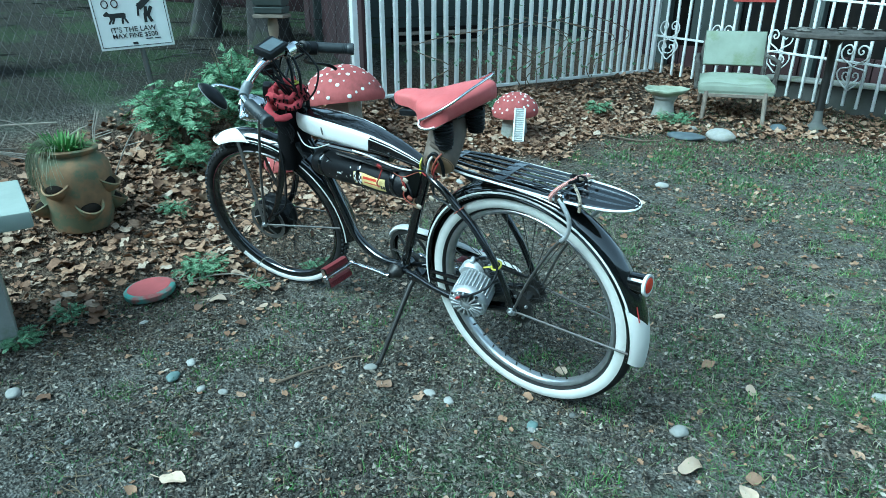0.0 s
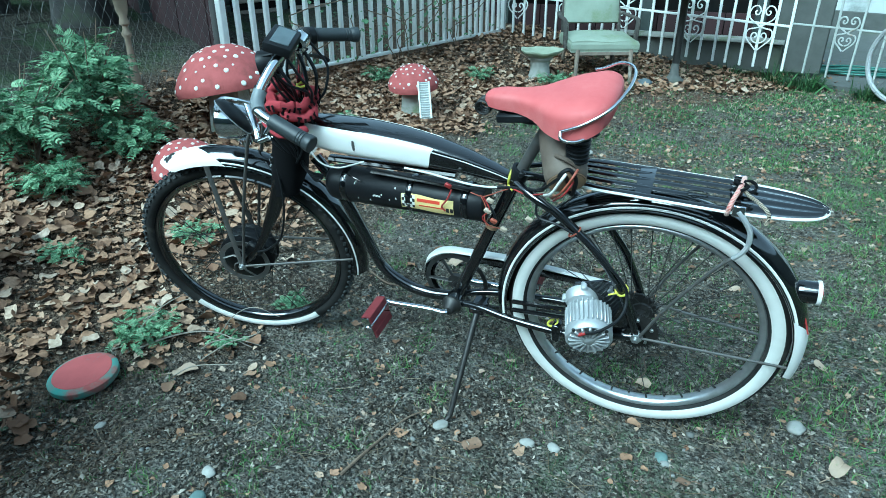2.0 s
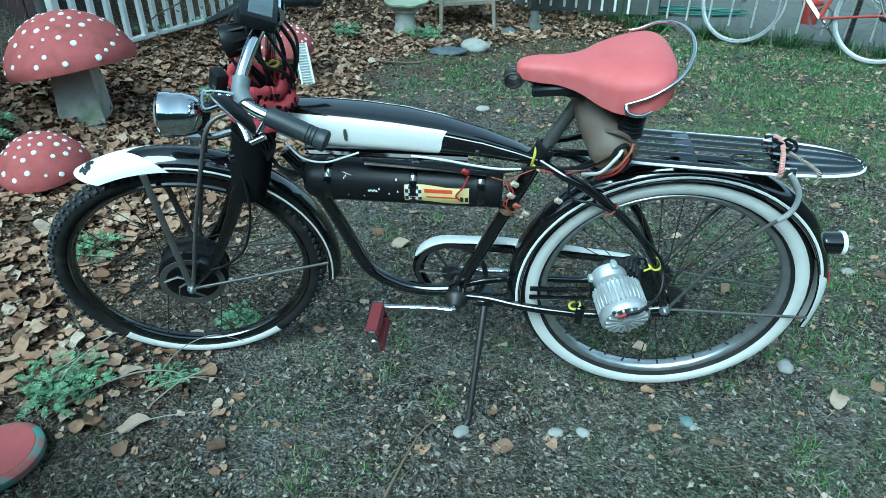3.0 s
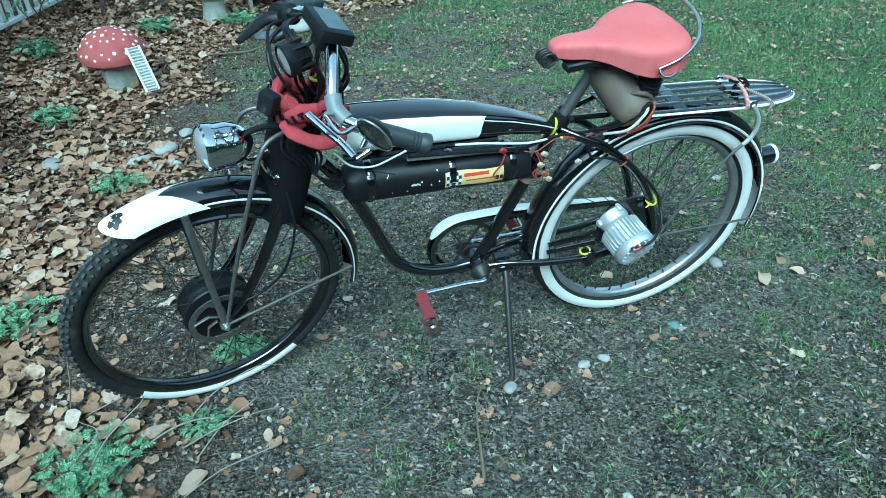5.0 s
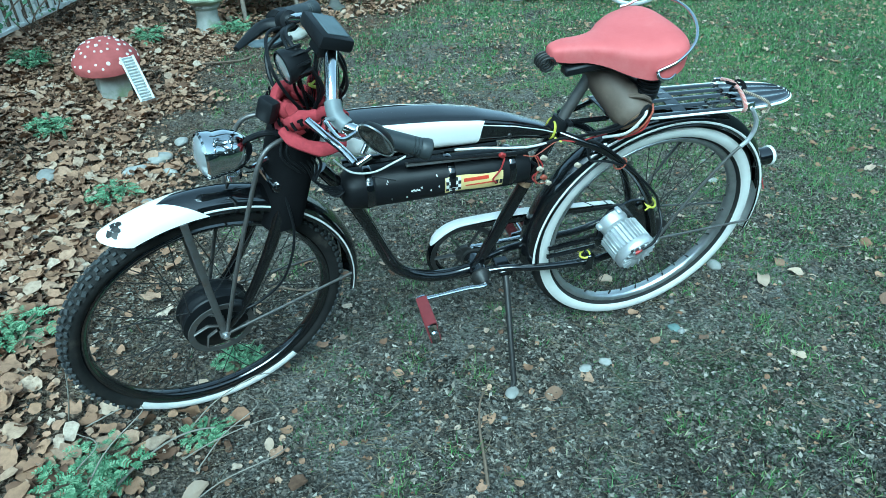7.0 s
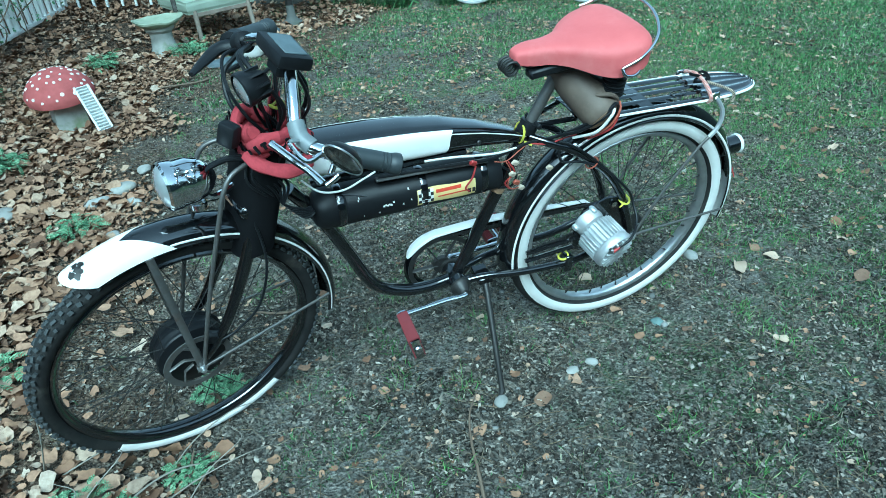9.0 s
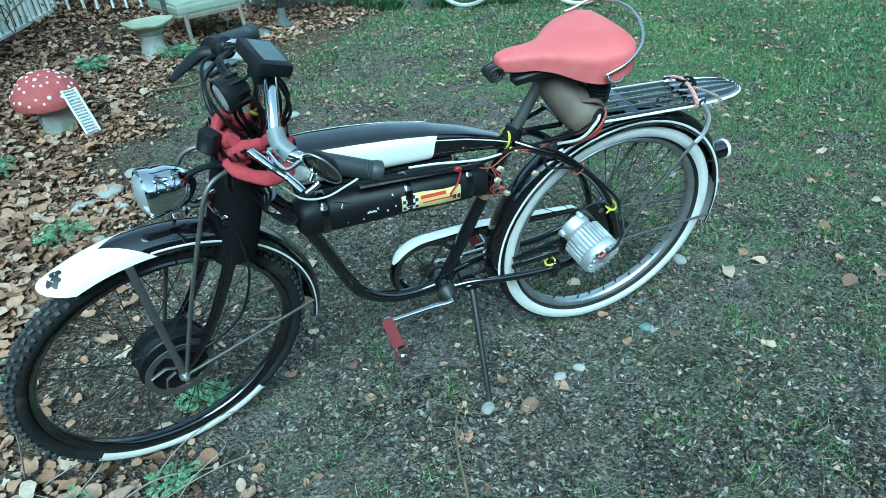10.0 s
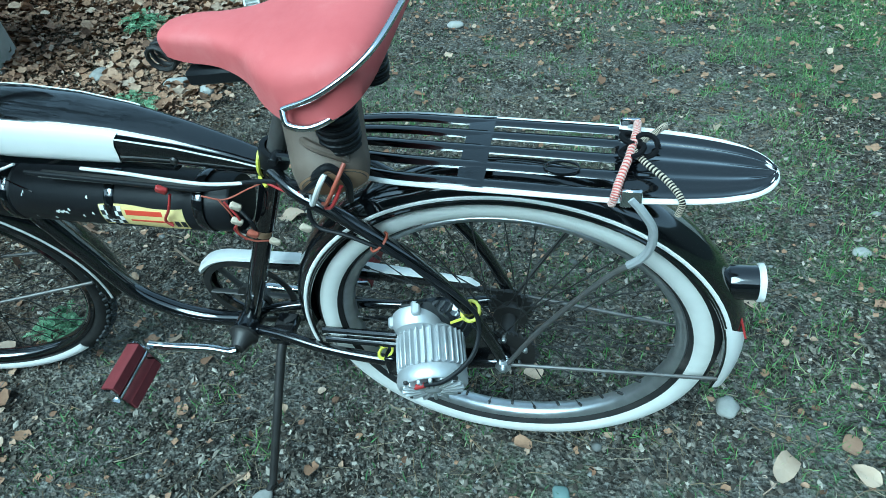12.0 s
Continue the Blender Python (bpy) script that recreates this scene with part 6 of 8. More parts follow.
strew("leaf_litter", 58000, (-3.4, 1.4, -2.6, 6.2), lambda x, y: in_litter(x, y) * np.interp(y, [-0.5, 0.7], [0.6, 1.0]), 0.030, 0.082, 0.42, M_litter, "thick carpet of dry brown and tan autumn leaves", "leaves", 0.028)
strew("broken_leaves", 78000, (-2.6, -0.7, -1.1, 3.6), lambda x, y: in_litter(x, y) * np.interp(y, [-0.2, 0.9], [0.3, 1.0]), 0.012, 0.034, 0.4, M_litter, "small broken pieces of dry leaf between whole ones", "leaves", 0.016)
strew("scattered_leaves", 8500, (-2.0, 4.5, -1.0, 5.0), lambda x, y: np.clip(0.16 + 0.5 * field(x, y, 1.1, 12.0), 0.03, 0.6) * np.where(x > litter_edge(y), 1, 0) * np.where((y > 1.0) | (x > 0.6), 1.0, 0.35), 0.025, 0.06, 0.25, M_litter, "dry leaves scattered over the grass", "leaves", 0.004)

strew("leaf_crumbs", 9000, (-1.7, 2.6, -1.1, 3.4), lambda x, y: np.clip(0.4 + 0.9 * field(x, y, 2.4, 15.0), 0.06, 1.0), 0.008, 0.026, 0.5, M_litter, "crumbs of broken leaf on the earth", "leaf crumbs", 0.002)
strew("leaf_crumbs", 11000, (-0.9, 4.7, 2.0, 4.8), lambda x, y: np.clip(0.35 + 0.9 * field(x, y, 1.9, 16.0), 0.05, 1.0), 0.012, 0.036, 0.5, M_litter, "crumbs of broken leaf over the worn lawn", "leaf crumbs", 0.010)
# flakes of bark, rotted leaf and grit trodden into the soil
flake_r = np.random.default_rng(31)
flake_b = np.array([(0, 0, 0.10), (1, 0, 0), (0.2, 0.75, 0), (-0.9, 0.3, 0), (-0.35, -0.8, 0.0)])
flake_t = np.array([flake_b * flake_r.uniform(0.45, 1.35, (5, 3)) * np.array([1.0, flake_r.uniform(0.35, 0.9), 1.0]) + np.array([[0, 0, z] for z in flake_r.uniform(-0.15, 0.3, 5)]) for _ in range(24)])
flake_f = np.array([[0, 1, 2], [0, 2, 3], [0, 3, 4], [0, 4, 1]])
for name, n, box, lo, hi in (("soil_debris", 190000, (-1.5, 1.7, -1.1, 1.5), 0.0025, 0.0115), ("soil_debris", 70000, (-1.4, 4.6, 1.0, 4.6), 0.005, 0.017), ("soil_debris", 30000, (1.5, 3.6, -1.1, 1.2), 0.004, 0.014)):
    px, py = rng.uniform(box[0], box[1], n), rng.uniform(box[2], box[3], n)
    keep = rng.random(n) < np.clip(0.55 + 1.0 * field(px, py, 4.5, 71.0) + 0.5 * field(px, py, 1.2, 72.0), 0.08, 1.0)
    px, py = px[keep], py[keep]
    n = len(px)
    pl = np.stack([px, py, lumpy(px, py) + 0.002 + 0.004 * rng.random(n)], -1)
    ob = new(name, scatter(name, flake_t, flake_f, pl, rotations(rng.uniform(0, 6.3, n), np.abs(rng.normal(0, 0.55, n)), rng.uniform(0, 6.3, n)), lo + (hi - lo) * rng.random(n) ** 2.0, M_debris))
    tagged(ob, "trodden flakes of bark, rotted leaf and grit", "debris", kind="stuff")
# clods of soil
oct_r = np.random.default_rng(77)
oct_b = np.array([(1, 0, 0), (0, 1, 0), (-1, 0, 0), (0, -1, 0), (0, 0, 1), (0, 0, -1.0)])
oct_t = np.array([oct_b * oct_r.uniform(0.6, 1.3, (6, 1)) + oct_r.uniform(-0.2, 0.2, (6, 3)) for _ in range(14)])
oct_f = np.array([[0, 1, 4], [1, 2, 4], [2, 3, 4], [3, 0, 4], [1, 0, 5], [2, 1, 5], [3, 2, 5], [0, 3, 5]])
n = 105000
px, py = rng.uniform(-1.7, 2.2, n), rng.uniform(-1.1, 3.0, n)
keep = rng.random(n) < np.clip(0.75 + 0.9 * field(px, py, 3.0, 51.0), 0.15, 1) * np.clip(1.15 - 0.2 * py, 0.4, 1)
px, py = px[keep], py[keep]
n = len(px)
size = 0.0018 + 0.0052 * rng.random(n) ** 2.4
pl = np.stack([px, py, lumpy(px, py) + size * 0.1], -1)
ob = new("soil_clods", scatter("soil_clods", oct_t, oct_f, pl, rotations(rng.uniform(0, 6.3, n), rng.uniform(0, 0.8, n), rng.uniform(0, 6.3, n)), size, M_clod))
tagged(ob, "small dark clods of trodden soil", "soil", kind="stuff")


# straw and twig litter
def sticks(name, n, box, l0, l1, r, mat, label, chance):
    x, y = rng.uniform(box[0], box[1], n), rng.uniform(box[2], box[3], n)
    keep = rng.random(n) < chance(x, y)
    x, y = x[keep], y[keep]
    m = len(x)
    t = []
    for k in range(8):
        q = np.random.default_rng(k)
        b = q.uniform(-0.18, 0.18, 3)
        v = []
        for i, s in enumerate((-0.5, -0.17, 0.17, 0.5)):
            off = b[i % 3] * (0.25 - s * s)
            for j in range(3):
                a = 2.094 * j
                v.append((s, off + r * math.cos(a), 0.02 + r * math.sin(a)))
        t.append(v)
    t = np.array(t)
    f = np.array([[i * 3 + j, i * 3 + (j + 1) % 3, i * 3 + 3 + (j + 1) % 3, i * 3 + 3 + j] for i in range(3) for j in range(3)])
    s = rng.uniform(l0, l1, m)
    ob = new(name, scatter(name, t, f, np.stack([x, y, lumpy(x, y) + 0.003], -1), rotations(rng.uniform(0, 6.3, m), rng.uniform(0, 0.10, m), rng.uniform(0, 6.3, m)), s, mat))
    return tagged(ob, label, "twigs", kind="stuff")


sticks("straw_litter", 26000, (-2.2, 3.0, -1.1, 3.6), 0.012, 0.070, 0.016, M_straw, "bits of dry straw and thin twigs on the ground", lambda x, y: np.full(len(x), 0.8))


sticks("bank_brush", 2600, (-8.5, -4.1, -2.5, 4.5), 0.12, 0.55, 0.008, M_bark, "dark fallen twigs on the mossy bank", lambda x, y: np.clip(0.4 + 1.2 * field(x, y, 0.9, 81.0), 0.05, 1.0))


# grass
def blades(name, n, box, chance, lo, hi, mat, label, width=0.05):
    x, y = rng.uniform(box[0], box[1], n), rng.uniform(box[2], box[3], n)
    keep = rng.random(n) < chance(x, y)
    x, y = x[keep], y[keep]
    m = len(x)
    t = []
    for k in range(8):
        q = np.random.default_rng(50 + k)
        bend = q.uniform(0.2, 1.0)
        w = width * q.uniform(0.7, 1.3)
        t.append([(-w, 0, 0), (w, 0, 0), (-w * 0.8, 0.12 * bend, 0.5), (w * 0.8, 0.12 * bend, 0.5), (0, 0.42 * bend, 0.92), (0.001, 0.43 * bend, 0.92)])
    t = np.array(t)
    f = np.array([[0, 1, 3, 2], [2, 3, 5, 4]])
    s = rng.uniform(lo, hi, m)
    ob = new(name, scatter(name, t, f, np.stack([x, y, lumpy(x, y) - 0.002], -1), rotations(rng.uniform(0, 6.3, m), np.abs(rng.normal(0.7, 0.5, m)), rng.uniform(0, 6.3, m)), s, mat))
    return tagged(ob, label, "grass", kind="stuff")


def lawn(x, y):
    d = 0.7 * field(x, y, 0.8, 21.0) + 1.1 * field(x, y, 2.6, 22.0) + 0.9 * field(x, y, 8.0, 23.0)
    side = np.clip((x - 0.2) / 1.6, -0.5, 1.0) * 0.55 + np.clip((y - 1.2) / 2.2, -0.2, 1.0) * 0.10
    bare = np.where(x < litter_edge(y) + 0.1, -0.6, 0.0)
    return np.clip(0.06 + 1.45 * d + side + bare + np.clip((x - 0.7) / 1.5, 0, 1) * 0.12, 0.015, 1.0)


blades("short_grass", 150000, (-1.5, 1.9, -1.1, 2.4), lambda x, y: lawn(x, y) * 0.9, 0.010, 0.030, M_grass, "sparse short grass in bare earth", 0.05)
blades("lawn_grass", 130000, (-1.2, 5.2, 1.2, 5.0), lambda x, y: np.where((x < 1.9) & (y < 2.4), 0.0, np.clip(lawn(x, y) + 0.12, 0, 1)), 0.012, 0.036, M_grass, "thin worn lawn", 0.115)
blades("lawn_grass", 34000, (1.9, 5.2, -1.1, 1.2), lambda x, y: np.clip(lawn(x, y) + 0.12, 0, 1), 0.012, 0.036, M_grass, "thin worn lawn", 0.115)
def clumps(x, y):
    d = field(x, y, 7.0, 41.0) + 0.7 * field(x, y, 2.2, 42.0) + 0.26 * np.clip(x, -0.6, 2)
    return np.where(x < litter_edge(y) + 0.05, 0.0, np.clip((d - 0.20) * 4, 0, 1))


blades("grass_clumps", 150000, (-1.2, 2.4, -1.1, 3.0), clumps, 0.014, 0.044, M_brightgrass, "small bright green clumps of grass", 0.026)
blades("grass_clumps", 70000, (0.4, 5.2, -1.1, 5.0), lambda x, y: np.where((x < 2.4) & (y < 3.0), 0.0, clumps(x, y)), 0.014, 0.040, M_brightgrass, "small bright green clumps of grass", 0.04)
blades("fence_grass", 5200, (0.5, 4.6, 2.9, 5.2), lambda x, y: np.where(np.abs(y - (5.00 - 0.405 * x)) < 0.16, np.clip(0.35 + 1.2 * field(x, y, 3.0, 31.0), 0, 1), 0), 0.07, 0.19, M_grass, "tufts of long grass along the fence foot", 0.04)


# single stones that stand out
def stone(name, x, y, size, mat, label, flat=0.55, seed=0, long=1.3, lift=0.3, yaw=None):
    r = random.Random(seed + int(1000 * x) + 77)
    bm = bmesh.new()
    bmesh.ops.create_icosphere(bm, subdivisions=3, radius=0.5)
    for v in bm.verts:
        k = 1 + 0.22 * noise.noise(v.co * 2.2 + Vector((x * 9, y * 9, seed))) + 0.05 * noise.noise(v.co * 7)
        v.co = Vector((v.co.x * long, v.co.y, v.co.z * flat)) * size * k
    z = float(lumpy(np.array([x]), np.array([y]))[0])
    return thing(name, label, "stone", pose(x, y, z + size * flat * lift, 0, 0, r.uniform(0, 360) if yaw is None else yaw), bm, mat, sharp=60)


for x, y, s, mat, lab in [
        (-0.432, -0.204, 0.034, M_stone, "small pale round stone by the kickstand foot"),
        (-0.207, -0.172, 0.029, M_stone, "small pale grey stone in bare earth"),
        (-0.142, -0.162, 0.028, M_stone, "small pale grey stone in bare earth"),
        (0.110, -0.101, 0.032, M_teal, "small blue-green stone in bare earth"),
        (-0.835, -0.648, 0.038, M_teal, "small blue-green stone in bare earth"),
        (-0.872, -0.571, 0.030, M_stone, "small pale grey stone in bare earth"),
        (-0.662, -0.582, 0.024, M_stone, "small pale grey stone in bare earth"),
        (-0.718, -0.621, 0.026, M_stone, "small pale grey stone in bare earth"),
        (-1.107, -1.003, 0.042, M_stone, "pale grey stone in bare earth"),
        (-0.300, -0.580, 0.020, M_stone, "small pale grey stone in bare earth"),
        (-1.251, -0.549, 0.024, M_stone, "small pale grey stone in bare earth"),
        (0.418, 0.147, 0.044, M_stone, "pale flat stone in sparse grass"),
        (0.795, 0.688, 0.036, M_stone, "pale stone in sparse grass"),
        (-0.548, 2.165, 0.06, M_stone, "pale stone on worn ground"),
        (-1.409, 1.45, 0.085, M_stone, "pale rounded stone among leaves"),
        (-1.493, 1.331, 0.080, M_stone, "pale rounded stone among leaves"),
        (-1.36, 1.32, 0.06, M_stone, "pale rounded stone among leaves"),
        (-1.80, 1.30, 0.08, M_stone, "pale rounded stone among leaves"),
        (-1.33, 1.62, 0.06, M_stone, "pale rounded stone among leaves"),
        (-1.42, 1.05, 0.055, M_stone, "pale rounded stone among leaves")]:
    stone("stone", x, y, s, mat, lab)
stone("garden_stone", -0.70, 3.47, 0.17, M_stone, "pale rounded garden stone beside the chair", 0.55, 3, 1.35, 0.32, -20)
stone("garden_stone", -0.93, 3.52, 0.07, M_stone, "small pale garden stone beside the chair", 0.55, 4)
stone("slate", -0.87, 3.25, 0.19, M_slate, "flat blue-grey slate on the ground", 0.28, 5, 1.4, 0.3, 5)
stone("garden_stone", -0.47, 4.04, 0.10, M_slate, "dark stone by the chair leg", 0.7, 6)


# single leaves that stand out
def leaf(x, y, size, mat, label, yaw, seed, tilt=6):
    t = leaf_shape(seed % 16, seed % 5 > 0) * size
    g = Geo()
    n = len(t)
    g.add([tuple(p) for p in t] + [(p[0], p[1], p[2] - 0.0012) for p in t], [tuple(f) for f in leaf_f] + [tuple(n + i for i in reversed(f)) for f in leaf_f] + [(1 + i, 1 + (i + 1) % 14, n + 1 + (i + 1) % 14, n + 1 + i) for i in range(14)])
    tube(g, [(-0.40 * size, 0, 0.004), (-0.62 * size, 0.04 * size, 0.006), (-0.85 * size, 0.12 * size, 0.004)], 0.0012, 5)
    z = float(lumpy(np.array([x]), np.array([y]))[0])
    return thing("fallen_leaf", label, "leaf", pose(x, y, z + 0.006, tilt, -tilt, yaw), g, mat, "", "", 60)


for x, y, s, mat, lab, yaw, seed in [
        (0.497, 0.014, 0.078, M_leafpale, "large pale dry leaf on sparse grass", 60, 2),
        (0.644, 0.021, 0.066, M_leafpale, "pale brown dry leaf on sparse grass", 150, 5),
        (0.792, -0.173, 0.070, M_leafbrown, "curled brown leaf on grass", 20, 7),
        (-0.335, -0.240, 0.058, M_leafbrown, "brown dry leaf on bare earth", 10, 1),
        (-0.424, -0.861, 0.075, M_leafpale, "tan dry leaf on bare earth", 30, 9),
        (0.351, 0.520, 0.058, M_leafbrown, "curled brown leaf on grass", 80, 4),
        (0.167, -0.161, 0.040, M_leafbrown, "small brown leaf on bare earth", 200, 6),
        (0.503, 0.465, 0.052, M_leafpale, "pale dry leaf on sparse grass", 120, 8),
        (0.363, -0.296, 0.045, M_leafpale, "pale dry leaf on sparse grass", 300, 3),
        (0.025, 0.170, 0.055, M_leafpale, "tan dry leaf behind the rear wheel", 340, 10),
        (0.259, 0.857, 0.050, M_leafpale, "pale dry leaf on sparse grass", 45, 11),
        (-0.211, 0.818, 0.055, M_leafbrown, "brown dry leaf on bare earth", 190, 12),
        (0.399, 1.598, 0.05, M_leafbrown, "brown dry leaf on sparse grass", 10, 13),
        (1.005, 1.975, 0.055, M_leafpale, "pale dry leaf on sparse grass", 100, 14),
        (-0.512, 1.844, 0.055, M_leafpale, "pale dry leaf on bare earth", 100, 15),
        (0.52, 1.315, 0.05, M_leafpale, "pale dry leaf on sparse grass", 250, 2),
        (0.628, 0.09, 0.05, M_leafbrown, "brown leaf on sparse grass", 70, 1),
        (-0.742, 0.651, 0.09, M_leafpale, "pale dry leaf on bare earth", 20, 4),
        (-1.205, 0.012, 0.085, M_leafpale, "pale dry leaf by the front tyre", 70, 6),
        (-1.10, 0.055, 0.085, M_leafbrown, "brown dry leaf by the front tyre", 150, 7),
        (-1.044, -0.193, 0.04, M_leafpale, "pale dry leaf on bare earth", 90, 8),
        (-1.214, -0.29, 0.080, M_leafpale, "pale dry leaf on bare earth", 40, 9),
        (-1.201, -0.354, 0.06, M_leafbrown, "brown dry leaf on bare earth", 300, 10)]:
    leaf(x, y, s, mat, lab, yaw, seed)


# twigs
def twig(pts, r, label):
    g = tube(Geo(), spline([(x, y, float(lumpy(np.array([x]), np.array([y]))[0]) + 0.006 + h) for x, y, h in pts], 6), [r * (1 - 0.6 * i / (6 * (len(pts) - 1))) for i in range(6 * (len(pts) - 1) + 1)], 6)
    return thing("twig", label, "twig", None, g, M_palestem if "stalk" in label else M_twig)


twig([(-0.583, -0.452, 0), (-0.565, -0.37, 0.004), (-0.548, -0.29, 0.0), (-0.522, -0.215, 0.003), (-0.479, -0.152, 0)], 0.0045, "thin dry twig on bare earth")
twig([(0.0, 0.16, 0), (0.03, 0.22, 0.006), (0.02, 0.29, 0.012), (0.08, 0.34, 0)], 0.0028, "thin dry twig behind the rear wheel")
twig([(-1.42, -0.30, 0.0), (-1.32, -0.20, 0.03), (-1.22, -0.14, 0.035), (-1.10, -0.12, 0.01)], 0.0035, "thin dry stalk among leaves")
twig([(-1.50, -0.02, 0.0), (-1.44, -0.10, 0.16), (-1.40, -0.13, 0.30), (-1.33, -0.16, 0.43)], 0.0022, "thin dry stalk standing by the front wheel")
twig([(-1.46, -0.05, 0.0), (-1.38, -0.06, 0.05), (-1.30, -0.03, 0.06), (-1.22, 0.02, 0.04)], 0.002, "thin dry stalk by the front wheel")
for k in range(6):
    r = random.Random(700 + k)
    x, y = r.uniform(-1.5, -1.15), r.uniform(-0.32, -0.05)
    a, h = r.uniform(-0.6, 1.2), r.uniform(0.03, 0.20)
    twig([(x, y, 0.0), (x + 0.09 * math.cos(a), y + 0.07 * math.sin(a), h * 0.6), (x + 0.20 * math.cos(a), y + 0.12 * math.sin(a), h), (x + 0.25 * math.cos(a + 0.3), y + 0.16 * math.sin(a + 0.3), h * 0.8)], 0.0019, "thin dry stalk beside the front wheel")
twig([(-1.0, 0.45, 0), (-0.90, 0.40, 0.005), (-0.80, 0.42, 0), (-0.66, 0.40, 0.002)], 0.004, "thin dry twig on bare earth")
twig([(-0.95, 3.0, 0), (-1.05, 2.85, 0.01), (-1.25, 2.75, 0.02), (-1.4, 2.8, 0.0)], 0.009, "dry branch on worn ground")


# ---------------------------------------------------------------- toadstool ornaments
def dome(r, h, lip=0.03):
    return [(1e-5, h), (r * 0.25, h * 0.97), (r * 0.5, h * 0.84), (r * 0.72, h * 0.62), (r * 0.88, h * 0.36), (r * 0.97, h * 0.13), (r, 0.0), (r * 0.97, -lip), (r * 0.85, -lip * 0.8), (r * 0.5, -lip * 0.3), (1e-5, 0.0)]


def toadstool(x, y, r, h, stem_h, stem_w, tilt, label, seed, z0=None, square=True):
    z0 = gz(x, y) if z0 is None else z0
    t = thing("toadstool_ornament", label, "garden ornament", pose(x, y, z0, 0, 0, 20), group="toadstools")
    if square:
        g = Geo()
        k = stem_w
        g.add([(-k, -k, -0.03), (k, -k, -0.03), (k, k, -0.03), (-k, k, -0.03), (-k * 0.8, -k * 0.8, stem_h), (k * 0.8, -k * 0.8, stem_h), (k * 0.8, k * 0.8, stem_h), (-k * 0.8, k * 0.8, stem_h)],
              [(3, 2, 1, 0), (4, 5, 6, 7), (0, 1, 5, 4), (1, 2, 6, 5), (2, 3, 7, 6), (3, 0, 4, 7)])
        part("stem", g, M_concrete, t, "grey tapered concrete stem")
    else:
        part("stem", lathe(Geo(), [(1e-5, -0.02), (stem_w, -0.02), (stem_w * 0.75, stem_h), (1e-5, stem_h)], (0, 0, 0), (0, 0, 1), 20), M_concrete, t, "grey concrete stem")
    m = pose(0, 0, stem_h - 0.02, tilt[0], tilt[1], 0)
    g = lathe(Geo(), dome(r, h), (0, 0, 0), (0, 0, 1), 40)
    cap = part("cap", g, M_capred, t, "red painted cap", m, sharp=70)
    rnd = random.Random(seed)
    pts = []
    for _ in range(900):
        f = rnd.uniform(0.05, 1.0) ** 0.6
        a = rnd.uniform(0, 6.283)
        if all((f * math.cos(a) - u) ** 2 + (f * math.sin(a) - v) ** 2 > (0.0235 if r > 0.2 else 0.036) for u, v in pts):
            pts.append((f * math.cos(a), f * math.sin(a)))
    prof = dome(r, h)[:7]
    g = Geo()
    for u, v in pts:
        f, a = math.hypot(u, v), math.atan2(v, u)
        rr = f * r
        for (r0, h0), (r1, h1) in zip(prof, prof[1:]):
            if r0 <= rr <= r1:
                s = (rr - r0) / (r1 - r0)
                nrm = Vector((-(h1 - h0), 0, r1 - r0)).normalized()
                p = Vector((rr, 0, h0 + (h1 - h0) * s))
                rot = Matrix.Rotation(a, 3, "Z")
                d = rnd.uniform(0.017, 0.036) * r / 0.27 * (0.42 if r > 0.2 else 0.55)
                g = lathe(Geo(), [(d, -0.002), (d * 0.75, 0.0025), (1e-5, 0.003)], rot @ p, rot @ (p + nrm), 9)
                part("spot", g, M_capdot, cap)
    return t


toadstool(-2.245, 1.235, 0.26, 0.20, 0.27, 0.092, (-6, -9), "large red toadstool ornament with white spots on a grey concrete stem", 1, z0=0.215)
small = toadstool(-1.675, 2.255, 0.159, 0.112, 0.20, 0.075, (6, -2), "red toadstool ornament with white spots and a little white ladder", 2, z0=0.15)
toadstool(-2.086, 0.712, 0.160, 0.125, 0.07, 0.07, (4, -8), "low red toadstool ornament with white spots among leaves", 3, z0=0.155, square=False)
LA, LB = Vector((0.118, -0.105, 0.215)), Vector((0.178, -0.20, 0.02))
side = Vector((0.026, 0.016, 0)).normalized() * 0.032
g = Geo()
for s in (-1, 1):
    tube(g, [LA + side * s, LB + side * s], 0.006, 6)
shell(g, lambda a, b: LA.lerp(LB, a) + side * (2 * b - 1) - Vector((0.003, -0.005, 0.004)), 4, 2, 0.002)
ld = part("ladder", g, M_iron, small, "little white ladder", pose(0, 0, 0, 0, 0, -20))
for i in range(15):
    c = LA.lerp(LB, (i + 0.5) / 15)
    part("rung", tube(Geo(), [c - side, c + side], 0.003, 6), M_paleiron, ld)


